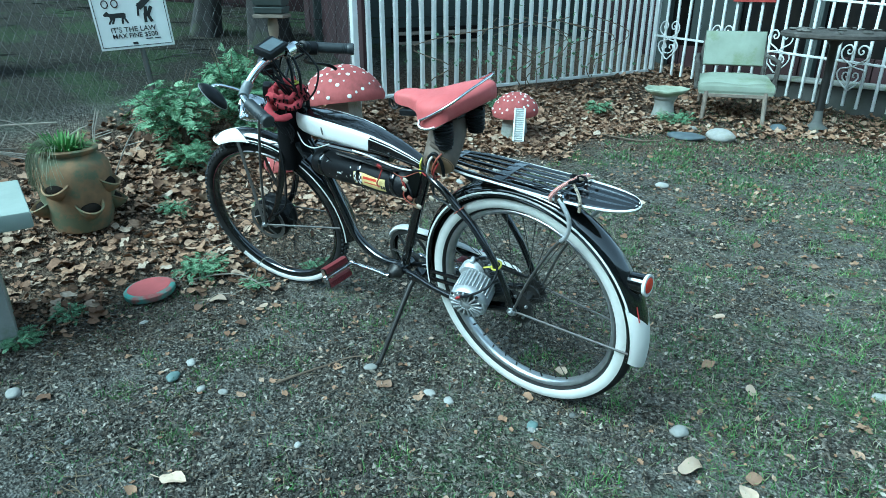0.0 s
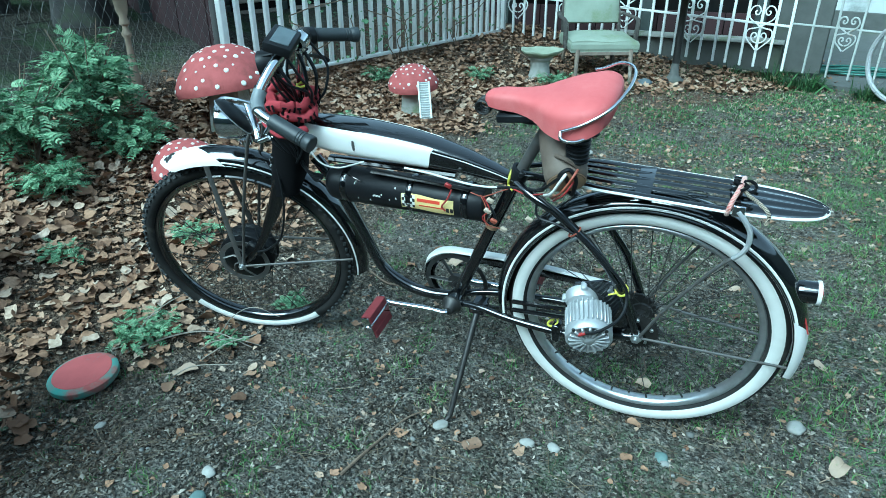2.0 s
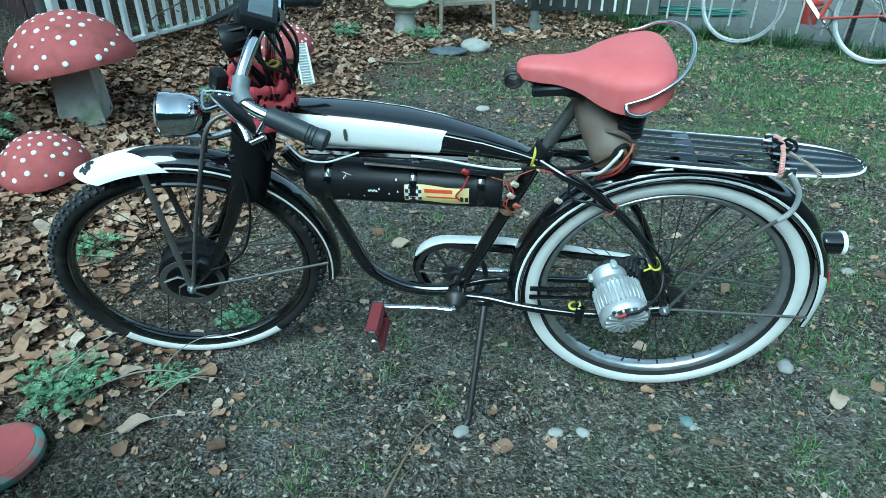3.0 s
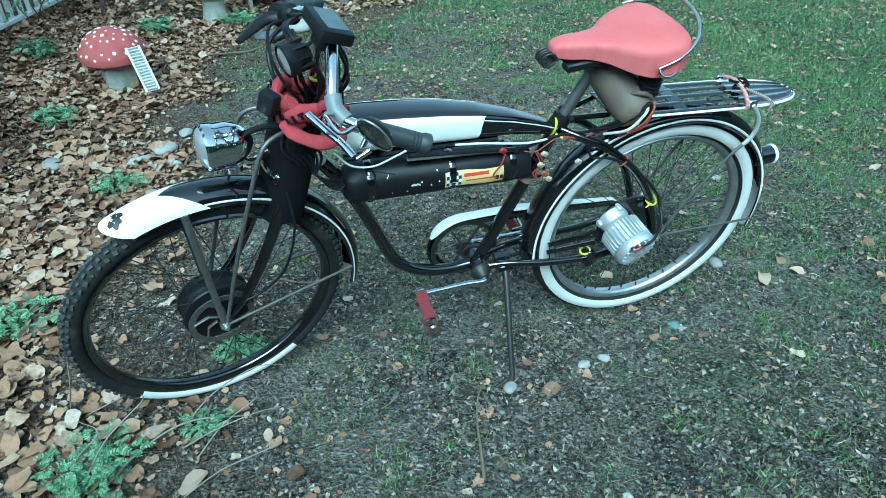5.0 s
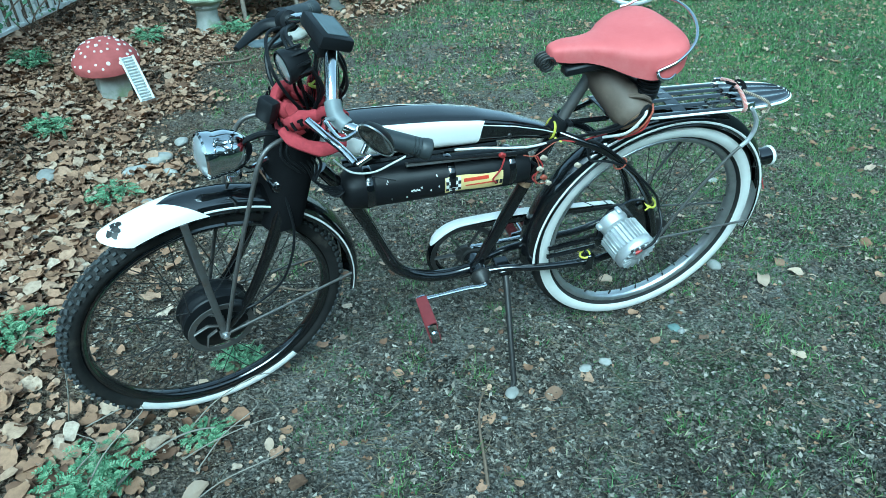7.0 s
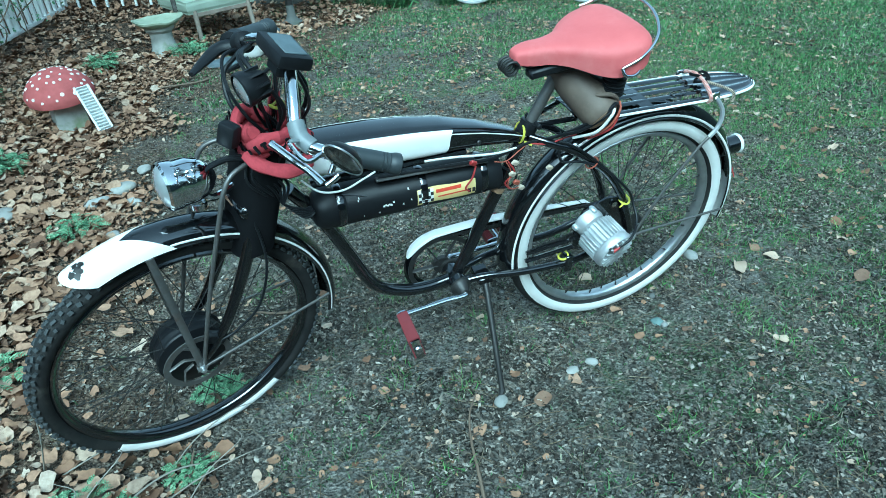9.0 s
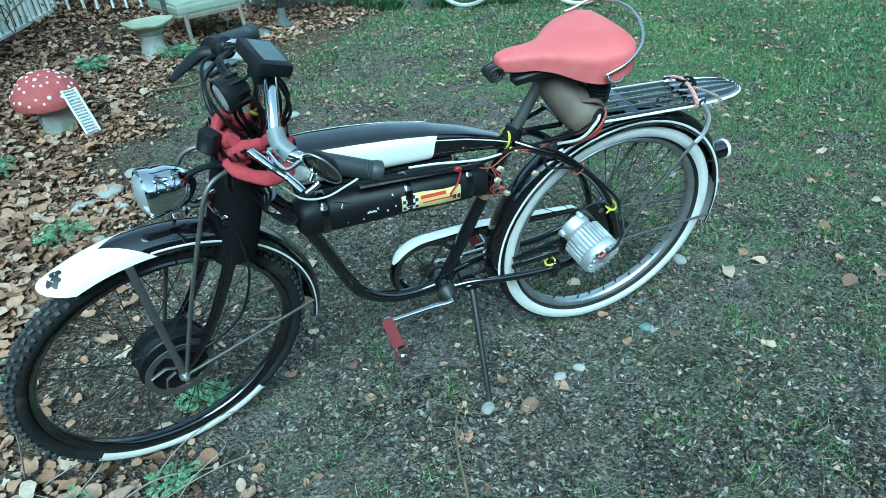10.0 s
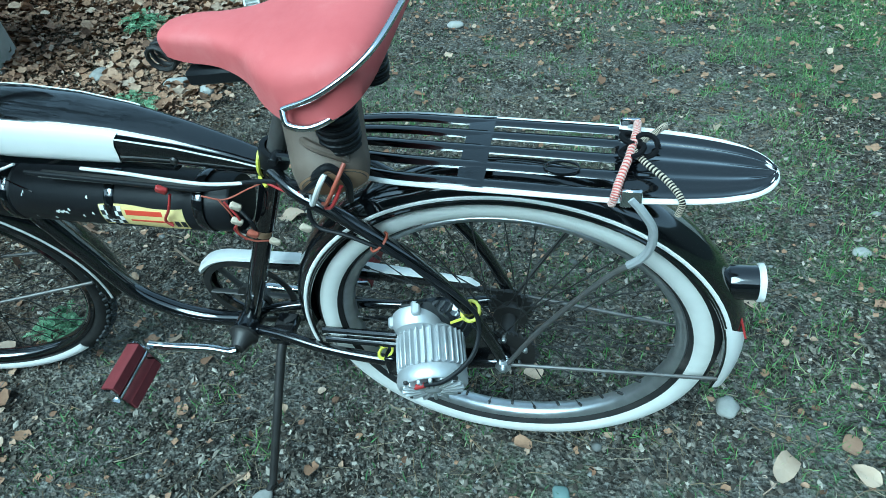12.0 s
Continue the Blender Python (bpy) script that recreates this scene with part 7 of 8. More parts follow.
# ---------------------------------------------------------------- strawberry pot
def strawberry_pot(x, y, z):
    t = thing("strawberry_pot", "mossy terracotta strawberry pot with side pockets, standing in leaves", "plant pot", pose(x, y, z) @ Matrix.Scale(0.84, 4))
    prof = [(1e-5, -0.02), (0.135, -0.02), (0.142, 0.0), (0.158, 0.06), (0.172, 0.14), (0.180, 0.22), (0.181, 0.28), (0.172, 0.325), (0.148, 0.355), (0.124, 0.368), (0.120, 0.378), (0.136, 0.386), (0.140, 0.402), (0.128, 0.410), (0.114, 0.404), (0.108, 0.375), (1e-5, 0.37)]
    part("body", lathe(Geo(), prof, (0, 0, 0), (0, 0, 1), 44), M_terra, t, "", sharp=60)
    for deg, h in ((-50, 0.265), (42, 0.26), (128, 0.26), (218, 0.265), (-97, 0.155), (-3, 0.15), (68, 0.15), (135, 0.15), (195, 0.155)):
        a = radians(deg)
        out, tan = Vector((math.cos(a), math.sin(a), 0)), Vector((-math.sin(a), math.cos(a), 0))

        def cup(u, v, out=out, tan=tan, h=h):
            th = math.pi * (u - 0.5)
            grow = math.sin(0.5 * math.pi * (0.06 + 0.94 * v)) ** 0.75
            lip = 0.006 * max(0.0, (v - 0.85) / 0.15)
            return out * (0.158 + (0.062 * grow + lip) * math.cos(th)) + tan * (0.056 * grow + lip) * math.sin(th) + Vector((0, 0, h - 0.085 + 0.085 * v - 0.042 * v * math.cos(th)))

        pk = part("pocket", shell(Geo(), cup, 16, 10, -0.009), M_terra, t, "", sharp=60)
        # soil blob whose near-black colour paints in the shade of the opening
        bm = bmesh.new()
        bmesh.ops.create_icosphere(bm, subdivisions=2, radius=1.0)
        for v in bm.verts:
            v.co = out * (0.168 + 0.036 * v.co.x) + tan * 0.050 * v.co.y + Vector((0, 0, h - 0.040 + 0.034 * v.co.z)) + 0.004 * noise.noise_vector(v.co * 4)
        part("pocket_hollow", bm, M_hollow, pk, "near-black soil that stands for the dark hollow of the pocket")
    return t


strawberry_pot(-2.135, -0.392, 0.122)


def tuft(name, x, y, z, n, spread, lo, hi, droop, mat, label, category, width=0.022):
    """A clump of arching blades."""
    r = np.random.default_rng(int(abs(x * 1000 + y * 77)))
    v, f = [], []
    for i in range(n):
        a, s = r.uniform(0, 6.28), r.uniform(lo, hi)
        bx, by = spread * math.sqrt(r.random()) * math.cos(a), spread * math.sqrt(r.random()) * math.sin(a)
        lean = r.uniform(0.2, 1.0) * droop
        w = width * s / 0.2 * 0.35 + 0.0012
        d, e = np.array([math.cos(a), math.sin(a), 0]), np.array([-math.sin(a), math.cos(a), 0])
        b = len(v)
        for k in range(5):
            q = k / 4
            p = np.array([bx, by, 0]) + d * s * lean * q ** 1.6 + np.array([0, 0, s * (q - 0.75 * lean * q * q)])
            ww = w * (1 - q) ** 0.6
            v += [p - e * ww, p + e * ww]
        f += [[b + 2 * k, b + 2 * k + 1, b + 2 * k + 3, b + 2 * k + 2] for k in range(4)]
    ob = new(name, mesh_arrays(name, np.array(v), np.array(f), mat))
    ob.matrix_basis = pose(x, y, z)
    return tagged(ob, label, category, kind="stuff")


tuft("pot_grass", -2.145, -0.412, 0.435, 420, 0.085, 0.05, 0.125, 0.9, M_brightgrass, "grass and moss growing in the pot", "grass")
g = Geo()
for k in range(110):
    r = random.Random(500 + k)
    a = radians(-118 + r.gauss(0, 34))
    o = Vector((math.cos(a), math.sin(a), 0))
    side = Vector((-math.sin(a), math.cos(a), 0)) * r.uniform(-0.05, 0.05)
    tube(g, spline([o * 0.07 + Vector((0, 0, 0.40)), o * 0.135 + Vector((0, 0, 0.432 + r.uniform(0, 0.02))), o * (0.175 + r.uniform(0, 0.02)) + side * 0.5 + Vector((0, 0, 0.37)), o * (0.185 + r.uniform(0, 0.02)) + side + Vector((0, 0, r.uniform(0.18, 0.32)))], 3), 0.0013, 3)
thing("pot_straw", "pale dry grass hanging over the pot rim", "grass", pose(-2.135, -0.392, 0.122) @ Matrix.Scale(0.84, 4), g, M_hang, kind="stuff")


# ---------------------------------------------------------------- leafy weeds and shrubs
def cutleaf(k):
    """A fern-like leaf of a midrib with paired lobes: template of quads."""
    q = np.random.default_rng(k)
    v, f = [], []
    droop = q.uniform(0.2, 0.6)
    for i in range(6):
        s = (i + 0.6) / 6
        w = 0.30 * math.sin(math.pi * (0.15 + 0.8 * s)) * q.uniform(0.8, 1.2)
        for sd in (-1, 1):
            b = len(v)
            z = 0.25 * s - droop * s * s
            v += [(s - 0.09, 0.0, z), (s + 0.02, 0.0, z), (s + 0.12, sd * w, z - 0.05 + 0.04 * q.random()), (s - 0.02, sd * w * 0.8, z + 0.02)]
            f.append([b, b + 1, b + 2, b + 3])
    return np.array(v), np.array(f)


cut = [cutleaf(k) for k in range(6)]
cut_t, cut_f = np.array([c[0] for c in cut]), cut[0][1]


def weed(name, x, y, z, r, h, n, size, mat, label, stems=6, seed=0, category="plant"):
    q = np.random.default_rng(seed + 5)
    t = thing(name, label, category, pose(x, y, z))
    g = Geo()
    for k in range(stems):
        a = q.uniform(0, 6.28)
        e = Vector((math.cos(a), math.sin(a), 0)) * r * q.uniform(0.2, 0.9) + Vector((0, 0, h * q.uniform(0.6, 1.0)))
        tube(g, spline([(0.02 * math.cos(a), 0.02 * math.sin(a), -0.01), e * 0.5 + Vector((0, 0, 0.12 * h)), e], 4), [0.005 - 0.0004 * i for i in range(9)], 5)
    part("stem", g, M_twig, t, "pale thin stems")
    u = q.normal(size=(n, 3))
    u /= np.linalg.norm(u, axis=1)[:, None]
    rad = q.random(n) ** 0.4
    clump = 0.65 + 0.5 * np.array([noise.noise((a * 2.5 + seed, b * 2.5, c * 2.5)) for a, b, c in u])
    p = u * (rad * clump)[:, None] * np.array([r, r, h * 0.5]) + np.array([0, 0, h * 0.52])
    p[:, 2] = np.maximum(p[:, 2], 0.02)
    turn = rotations(np.arctan2(p[:, 1], p[:, 0]) + q.normal(0, 0.9, n), np.abs(q.normal(0.3, 0.4, n)), q.uniform(0, 6.3, n))
    me = scatter("foliage", cut_t, cut_f, p, turn, q.uniform(0.4, 1.0, n) * size * 0.72, mat)
    ob = new("foliage", me)
    ob.parent = t
    return t


for x, y, r, h, n, s, lab in [
        (-2.56, 0.31, 0.30, 0.42, 360, 0.115, "green leafy shrub among dead leaves by the wire fence"),
        (-2.57, 0.68, 0.31, 0.51, 380, 0.122, "green leafy shrub by the wire fence"),
        (-2.66, 0.80, 0.22, 0.50, 260, 0.117, "green leafy shrub by the wire fence"),
        (-2.37, 0.70, 0.23, 0.275, 200, 0.10, "low green weeds among dead leaves"),
        (-2.31, 0.23, 0.185, 0.22, 150, 0.093, "low green weeds among dead leaves"),
        (-1.43, -0.22, 0.13, 0.12, 150, 0.055, "small green weed at the edge of the leaves"),
        (-1.489, -0.717, 0.08, 0.06, 60, 0.045, "small green weed in bare earth"),
        (-1.392, -0.892, 0.09, 0.09, 70, 0.05, "small green weed in bare earth"),
        (-1.19, -0.13, 0.07, 0.07, 60, 0.04, "small green weed by the front wheel"),
        (-1.10, 0.10, 0.08, 0.09, 70, 0.05, "small green weed under the front wheel"),
        (-1.55, 1.10, 0.12, 0.10, 70, 0.06, "small green weed among dead leaves"),
        (-1.87, 1.74, 0.13, 0.12, 80, 0.07, "small green weed among dead leaves"),
        (-2.12, 2.65, 0.13, 0.16, 90, 0.08, "small green weed among dead leaves"),
        (-1.60, 3.27, 0.14, 0.16, 90, 0.08, "small green weed beside the bird bath"),
        (-1.08, 3.55, 0.20, 0.15, 140, 0.07, "low green weeds before the chair"),
        (-1.68, 0.30, 0.12, 0.12, 80, 0.06, "small green weed among dead leaves"),
        (-1.95, -0.05, 0.10, 0.10, 70, 0.06, "small green weed among dead leaves")]:
    weed("shrub" if h > 0.4 else "weed", x, y, gz(x, y) - 0.01, r, h * (1.0 if h > 0.4 else 0.8), int(n * (1.3 if h > 0.4 else 1.7)), s * (1.15 if h > 0.4 else 1.0), M_weed, lab, 7 if h > 0.4 else 4, int(abs(x * 100)))
g = Geo()
for k, (dx, dy, h) in enumerate(((0, 0, 0.36), (0.14, 0.1, 0.30), (-0.16, 0.05, 0.33), (0.06, -0.12, 0.24))):
    tube(g, spline([(dx * 0.4, dy * 0.4, 0), (dx, dy, h * 0.6), (dx * 1.3, dy * 1.2 + 0.05, h)], 4), 0.0034, 6)
    tube(g, [(dx, dy, h * 0.6), (dx + 0.12, dy + 0.05, h * 0.72)], 0.0028, 5)
thing("dead_shrub", "bare dry stems of a dead shrub among leaves", "plant", pose(-2.47, -0.16, gz(-2.47, -0.16) - 0.01) @ Matrix.Scale(0.91, 4), g, M_palestem)
brush = thing("brushwood", "tangle of dry twigs by the wire fence", "twigs", pose(-2.83, -0.52, gz(-2.83, -0.52)) @ Matrix.Scale(0.83, 4))
for k in range(9):
    r = random.Random(k)
    part("stick", tube(Geo(), spline([(r.uniform(-0.3, 0.3), r.uniform(-0.4, 0.4), 0.0), (r.uniform(-0.4, 0.4), r.uniform(-0.5, 0.5), 0.18), (r.uniform(-0.5, 0.5), r.uniform(-0.6, 0.6), r.uniform(0.15, 0.3))], 4), 0.0045, 5), M_palestem, brush)

# painted disc
t = thing("painted_disc", "round red painted concrete disc with a chipped green rim", "garden ornament", pose(-1.435, -0.435, 0.012, 3, -3, 20) @ Matrix.Scale(0.9, 4))
part("disc", lathe(Geo(), [(1e-5, 0), (0.098, 0), (0.104, 0.008), (0.104, 0.024), (0.098, 0.030), (0.088, 0.033), (1e-5, 0.034)], (0, 0, 0), (0, 0, 1), 40), surf("green_chipped_rim", (0.10, 0.30, 0.25), 0.8, dark=(0.2, 0.2, 0.17), scale=20, amount=0.8, stain=(0.33, 0.05, 0.05), stain_scale=9, stain_from=0.5, bump=0.4), t, "green chipped rim")
part("painted_top", lathe(Geo(), [(1e-5, 0.0375), (0.06, 0.037), (0.086, 0.0345), (0.089, 0.031)], (0, 0, 0), (0, 0, 1), 36), surf("red_flaking_paint", (0.42, 0.10, 0.10), 0.8, dark=(0.31, 0.075, 0.075), scale=14, amount=0.7, stain=(0.12, 0.24, 0.20), stain_scale=16, stain_from=0.62, bump=0.3), t, "flaking red paint")

# bench of painted slabs
t = thing("garden_bench", "pale painted slab bench on a concrete leg", "bench")
part("seat_slab", mesh_of(block((0.42, 1.3, 0.055), 0.008, 2), "seat_slab", M_pale), M_pale, t, "pale green painted slab", pose(-1.62, -1.39, 0.45, 0, 0, -12))
part("leg", Geo().add([(-0.17, -0.05, -0.43), (0.17, -0.05, -0.43), (0.17, 0.05, -0.43), (-0.17, 0.05, -0.43), (-0.14, -0.035, 0), (0.14, -0.035, 0), (0.14, 0.035, 0), (-0.14, 0.035, 0)],
                      [(3, 2, 1, 0), (4, 5, 6, 7), (0, 1, 5, 4), (1, 2, 6, 5), (2, 3, 7, 6), (3, 0, 4, 7)]), M_concrete, t, "grey concrete leg", pose(-1.59, -0.905, 0.425, 0, 0, -12))

# ---------------------------------------------------------------- bird bath
t = thing("bird_bath", "low mossy concrete bird bath standing in leaves", "bird bath", pose(-1.25, 3.70, 0.125))
part("pedestal", lathe(Geo(), [(1e-5, -0.04), (0.095, -0.04), (0.092, 0.02), (0.082, 0.05), (0.074, 0.10), (0.078, 0.14), (0.098, 0.16), (0.10, 0.185), (1e-5, 0.185)], (0, 0, 0), (0, 0, 1), 28), M_concrete, t, "pale concrete pedestal")
bowl = part("bowl", lathe(Geo(), [(1e-5, 0.17), (0.07, 0.172), (0.14, 0.19), (0.178, 0.215), (0.182, 0.228), (0.172, 0.232), (0.15, 0.222), (0.08, 0.207), (1e-5, 0.204)], (0, 0, 0), (0, 0, 1), 36), surf("green_stained_bowl", (0.33, 0.36, 0.27), 0.85, dark=(0.2, 0.24, 0.15), scale=14, amount=0.7, bump=0.5), t, "shallow green-stained bowl")
for v in bowl.data.vertices:
    a, d = math.atan2(v.co.y, v.co.x), math.hypot(v.co.x, v.co.y) / 0.18
    k = 1 + d * (0.05 * math.sin(5 * a) + 0.04 * math.sin(3 * a + 1))
    v.co = Vector((v.co.x * k * 0.92, v.co.y * k * 0.92, v.co.z + d * d * (0.006 * math.sin(2 * a + 0.6) + 0.003 * math.sin(7 * a))))

# ---------------------------------------------------------------- chair
CH = pose(-0.875, 4.13, 0.095, 0, 0, 25)
chair = thing("armchair", "old low armchair with mint green vinyl seat and back", "chair", CH)


def cushion(sx, sy, sz, bev, puff):
    bm = block((sx, sy, sz), 0.0, 1)
    bmesh.ops.subdivide_edges(bm, edges=bm.edges, cuts=10, use_grid_fill=True)
    for v in bm.verts:
        fx, fy = 1 - (2 * v.co.x / sx) ** 4, 1 - (2 * v.co.y / sy) ** 4
        k = puff * max(0, fx) * max(0, fy)
        v.co.z += math.copysign(k, v.co.z) + (0.013 * noise.noise(v.co * 6) if v.co.z > 0 else 0)
        if fx < 0.05 and abs(v.co.z) > sz * 0.3:
            v.co.x *= 0.975
        if fy < 0.05 and abs(v.co.z) > sz * 0.3:
            v.co.y *= 0.975
    return bm


part("seat", mesh_of(cushion(0.55, 0.48, 0.085, 0.02, 0.025), "seat", M_mint), M_mint, chair, "mint green vinyl seat cushion, stained and dented", pose(0, 0.05, 0.275, 2, 0, 0))
part("backrest", mesh_of(cushion(0.47, 0.275, 0.045, 0.02, 0.008), "backrest", M_mint), M_mint, chair, "mint green vinyl back panel", pose(0.0, 0.37, 0.525, 77, 0, 0))
for sx in (-1, 1):
    part("leg", tube(Geo(), [(sx * 0.215, -0.17, 0.25), (sx * 0.225, -0.20, -0.01)], [0.02, 0.014], 10), M_wood, chair, "turned wooden leg")
    part("leg", tube(Geo(), [(sx * 0.215, 0.28, 0.28), (sx * 0.22, 0.38, 0.0)], [0.02, 0.014], 10), M_wood, chair, "turned wooden leg")
    part("back_post", tube(Geo(), [(sx * 0.24, 0.28, 0.22), (sx * 0.245, 0.36, 0.45), (sx * 0.225, 0.41, 0.62)], 0.016, 8), M_darkwood, chair, "dark wooden back post")
    part("armrest", tube(Geo(), spline([(sx * 0.27, 0.38, 0.47), (sx * 0.295, 0.2, 0.46), (sx * 0.30, 0.04, 0.455), (sx * 0.295, -0.02, 0.42), (sx * 0.285, -0.02, 0.24)], 5), 0.019, 8, flat=0.7), M_darkwood, chair, "dark weathered armrest")
part("rail", add_block(Geo(), pose(0, -0.175, 0.215), (0.42, 0.02, 0.03), 0.004), M_wood, chair)
part("rail", add_block(Geo(), pose(0, 0.385, 0.40), (0.47, 0.02, 0.035), 0.004), M_wood, chair)

# ---------------------------------------------------------------- pedestal table with shells on it
t = thing("pedestal_table", "weathered pedestal table with a dark iron post and flared foot", "table", pose(-0.27, 4.32, 0.075))
part("foot", lathe(Geo(), [(1e-5, -0.02), (0.095, -0.02), (0.085, 0.008), (0.05, 0.03), (0.036, 0.06), (0.03, 0.14), (1e-5, 0.14)], (0, 0, 0), (0, 0, 1), 28), M_path, t, "grey flared foot")
part("post", lathe(Geo(), [(0.03, 0.13), (0.028, 0.3), (0.032, 0.34), (0.028, 0.38), (0.03, 0.62), (0.06, 0.66), (0.09, 0.68), (1e-5, 0.69)], (0, 0, 0), (0, 0, 1), 20), M_darksteel, t, "dark iron post")
part("tabletop", lathe(Geo(), [(1e-5, 0.68), (0.36, 0.68), (0.375, 0.69), (0.375, 0.712), (0.36, 0.72), (1e-5, 0.72)], (0, 0, 0), (0, 0, 1), 40), M_darkwood, t, "dark weathered round top")
for k in range(18):
    r = random.Random(k + 3)
    a, d = r.uniform(0, 6.28), 0.33 * math.sqrt(r.random())
    bm = bmesh.new()
    bmesh.ops.create_icosphere(bm, subdivisions=2, radius=0.022 * r.uniform(0.5, 1.3))
    for v in bm.verts:
        v.co = Vector((v.co.x * 1.6, v.co.y, v.co.z * 0.35)) * (1 + 0.6 * noise.noise(v.co * 30 + Vector((k, 0, 0))))
    thing("shell", "dull weathered shell lying on the round table", "shell", pose(-0.27 + d * math.cos(a), 4.32 + d * math.sin(a), 0.808, 0, 0, r.uniform(0, 360)), bm, M_shell, "shells on the table")

# ---------------------------------------------------------------- sign on a post
SG = Matrix.Translation((-2.985, 0.36, 0.772)) @ pose(0, 0, 0, 0, 0, 63) @ pose(0, 0, 0, 0, -4.0, 0) @ Matrix.Scale(0.91, 4)
sign = thing("warning_sign", "white metal sign with black pictures and lettering on a steel post", "sign", SG)
part("plate", mesh_of(block((0.43, 0.006, 0.60), 0.002, 1), "plate", M_sign), M_sign, sign, "white painted plate", pose(0, 0, 0.30))
part("post", rod(Geo(), (0.03, 0.03, -0.66), (0.0, 0.03, 0.58), 0.017, n=12), M_steel, sign, "grey steel post")
g = Geo()
for a, b in (((-0.202, 0.016), (0.202, 0.016)), ((0.202, 0.016), (0.202, 0.585)), ((0.202, 0.585), (-0.202, 0.585)), ((-0.202, 0.585), (-0.202, 0.016))):
    tube(g, [(a[0], -0.004, a[1]), (b[0], -0.004, b[1])], 0.0018, 4)
part("border", g, M_ink, sign, "thin black border")
dog = Geo()
slab(dog, [(-0.142, 0.222), (-0.130, 0.226), (-0.126, 0.216), (-0.112, 0.212), (-0.04, 0.214), (-0.030, 0.206), (-0.034, 0.182), (-0.020, 0.150), (-0.032, 0.150), (-0.046, 0.180), (-0.052, 0.150), (-0.064, 0.150), (-0.058, 0.185), (-0.092, 0.185), (-0.108, 0.152), (-0.120, 0.152), (-0.110, 0.176), (-0.128, 0.152), (-0.139, 0.152), (-0.122, 0.182), (-0.126, 0.196), (-0.152, 0.198), (-0.158, 0.208)], -0.0045, -0.0028)
part("pictogram", dog, M_ink, sign, "plain black four-legged shape", sharp=20)
fig = Geo()
for x, z, turn, w, h in ((0.082, 0.262, -38, 0.085, 0.036), (0.046, 0.226, 10, 0.013, 0.075), (0.108, 0.212, 30, 0.021, 0.062), (0.102, 0.176, -22, 0.018, 0.056), (0.086, 0.212, 12, 0.019, 0.058), (0.078, 0.174, 4, 0.017, 0.052)):
    add_block(fig, pose(x, -0.0045, z, 0, turn, 0), (w, 0.003, h), 0)
part("pictogram", fig, M_ink, sign, "plain black bars", sharp=20)


def lettering(text, size, m, parent, mat, bold=0.0):
    cu = bpy.data.curves.new("lettering", "FONT")
    cu.body, cu.size, cu.extrude, cu.align_x, cu.offset = text, size, 0.0008, "CENTER", bold
    ob = bpy.data.objects.new("lettering", cu)
    scene.collection.objects.link(ob)
    bpy.context.view_layer.update()
    me = bpy.data.meshes.new_from_object(ob.evaluated_get(bpy.context.evaluated_depsgraph_get()))
    bpy.data.objects.remove(ob)
    me.materials.clear()
    me.materials.append(mat)
    out = new("lettering", me)
    out.parent = parent
    out.matrix_basis = m
    return tagged(out, "black lettering")


lettering("IT'S THE LAW", 0.043, pose(-0.005, -0.0045, 0.101, 90), sign, M_ink, 0.0004)
lettering("MAX FINE $500", 0.039, pose(-0.002, -0.0045, 0.066, 90), sign, M_ink, 0.0004)
g = Geo()
for x, w in ((-0.012, 0.03), (0.075, 0.04), (0.125, 0.035)):
    add_block(g, pose(x, -0.0045, 0.032 if x < 0 else 0.053), (w, 0.002, 0.006 if x > 0 else 0.014), 0)
part("small_print", g, M_ink, sign, "small unreadable print", sharp=20)
for x in (-0.135, -0.08):
    part("symbol", tube(Geo(), [(x + 0.018 * math.cos(a), -0.004, 0.268 + 0.022 * math.sin(a)) for a in [k * 0.524 for k in range(12)]], 0.0035, 5, closed=True), M_maroon, sign, "reddish brown ring")

# ---------------------------------------------------------------- bird feeder on a turned post
t = thing("bird_feeder", "slatted grey wooden bird feeder on a pale turned post", "bird feeder", pose(-2.74, 1.11, gz(-2.74, 1.11) - 0.01, 0, 0, 40))
part("post", lathe(Geo(), [(1e-5, -0.05), (0.042, -0.05), (0.040, 0.01), (0.030, 0.06), (0.019, 0.20), (0.015, 0.30), (0.014, 0.34), (0.024, 0.355), (0.024, 0.365), (0.015, 0.385), (0.015, 0.40), (0.025, 0.41), (0.025, 0.42), (0.018, 0.44), (0.030, 0.48), (0.034, 0.53), (0.028, 0.57), (1e-5, 0.575)], (0, 0, 0), (0, 0, 1), 20), surf("pale_turned_wood", (0.26, 0.205, 0.145), 0.75, dark=(0.15, 0.12, 0.09), scale=22, bump=0.3), t, "pale turned wooden post")
part("tray", add_block(Geo(), pose(0, 0, 0.587), (0.19, 0.19, 0.022), 0.004), M_wood, t, "weathered grey tray")
part("house", add_block(Geo(), pose(0, 0, 0.70), (0.150, 0.150, 0.20), 0.004), M_greyboard, t, "grey-green wooden house")
for k in range(4):
    for a in (0, 90, 180, 270):
        part("slat", add_block(Geo(), pose(0, 0, 0, 0, 0, a) @ pose(0, -0.083, 0.622 + 0.046 * k, 14, 0, 0), (0.176, 0.012, 0.036), 0.002), M_greyboard, t)

# ---------------------------------------------------------------- white iron fences
F_END, F_CORNER, F_MID, F_FAR = Vector((-2.55, 1.61, 0)), Vector((-2.02, 5.08, 0)), Vector((0.55, 4.80, 0)), Vector((4.5, 3.20, 0))


def picket_mesh(h, w, mat):
    return mesh_of(block((w, w, h), w * 0.12, 1), "picket", mat)


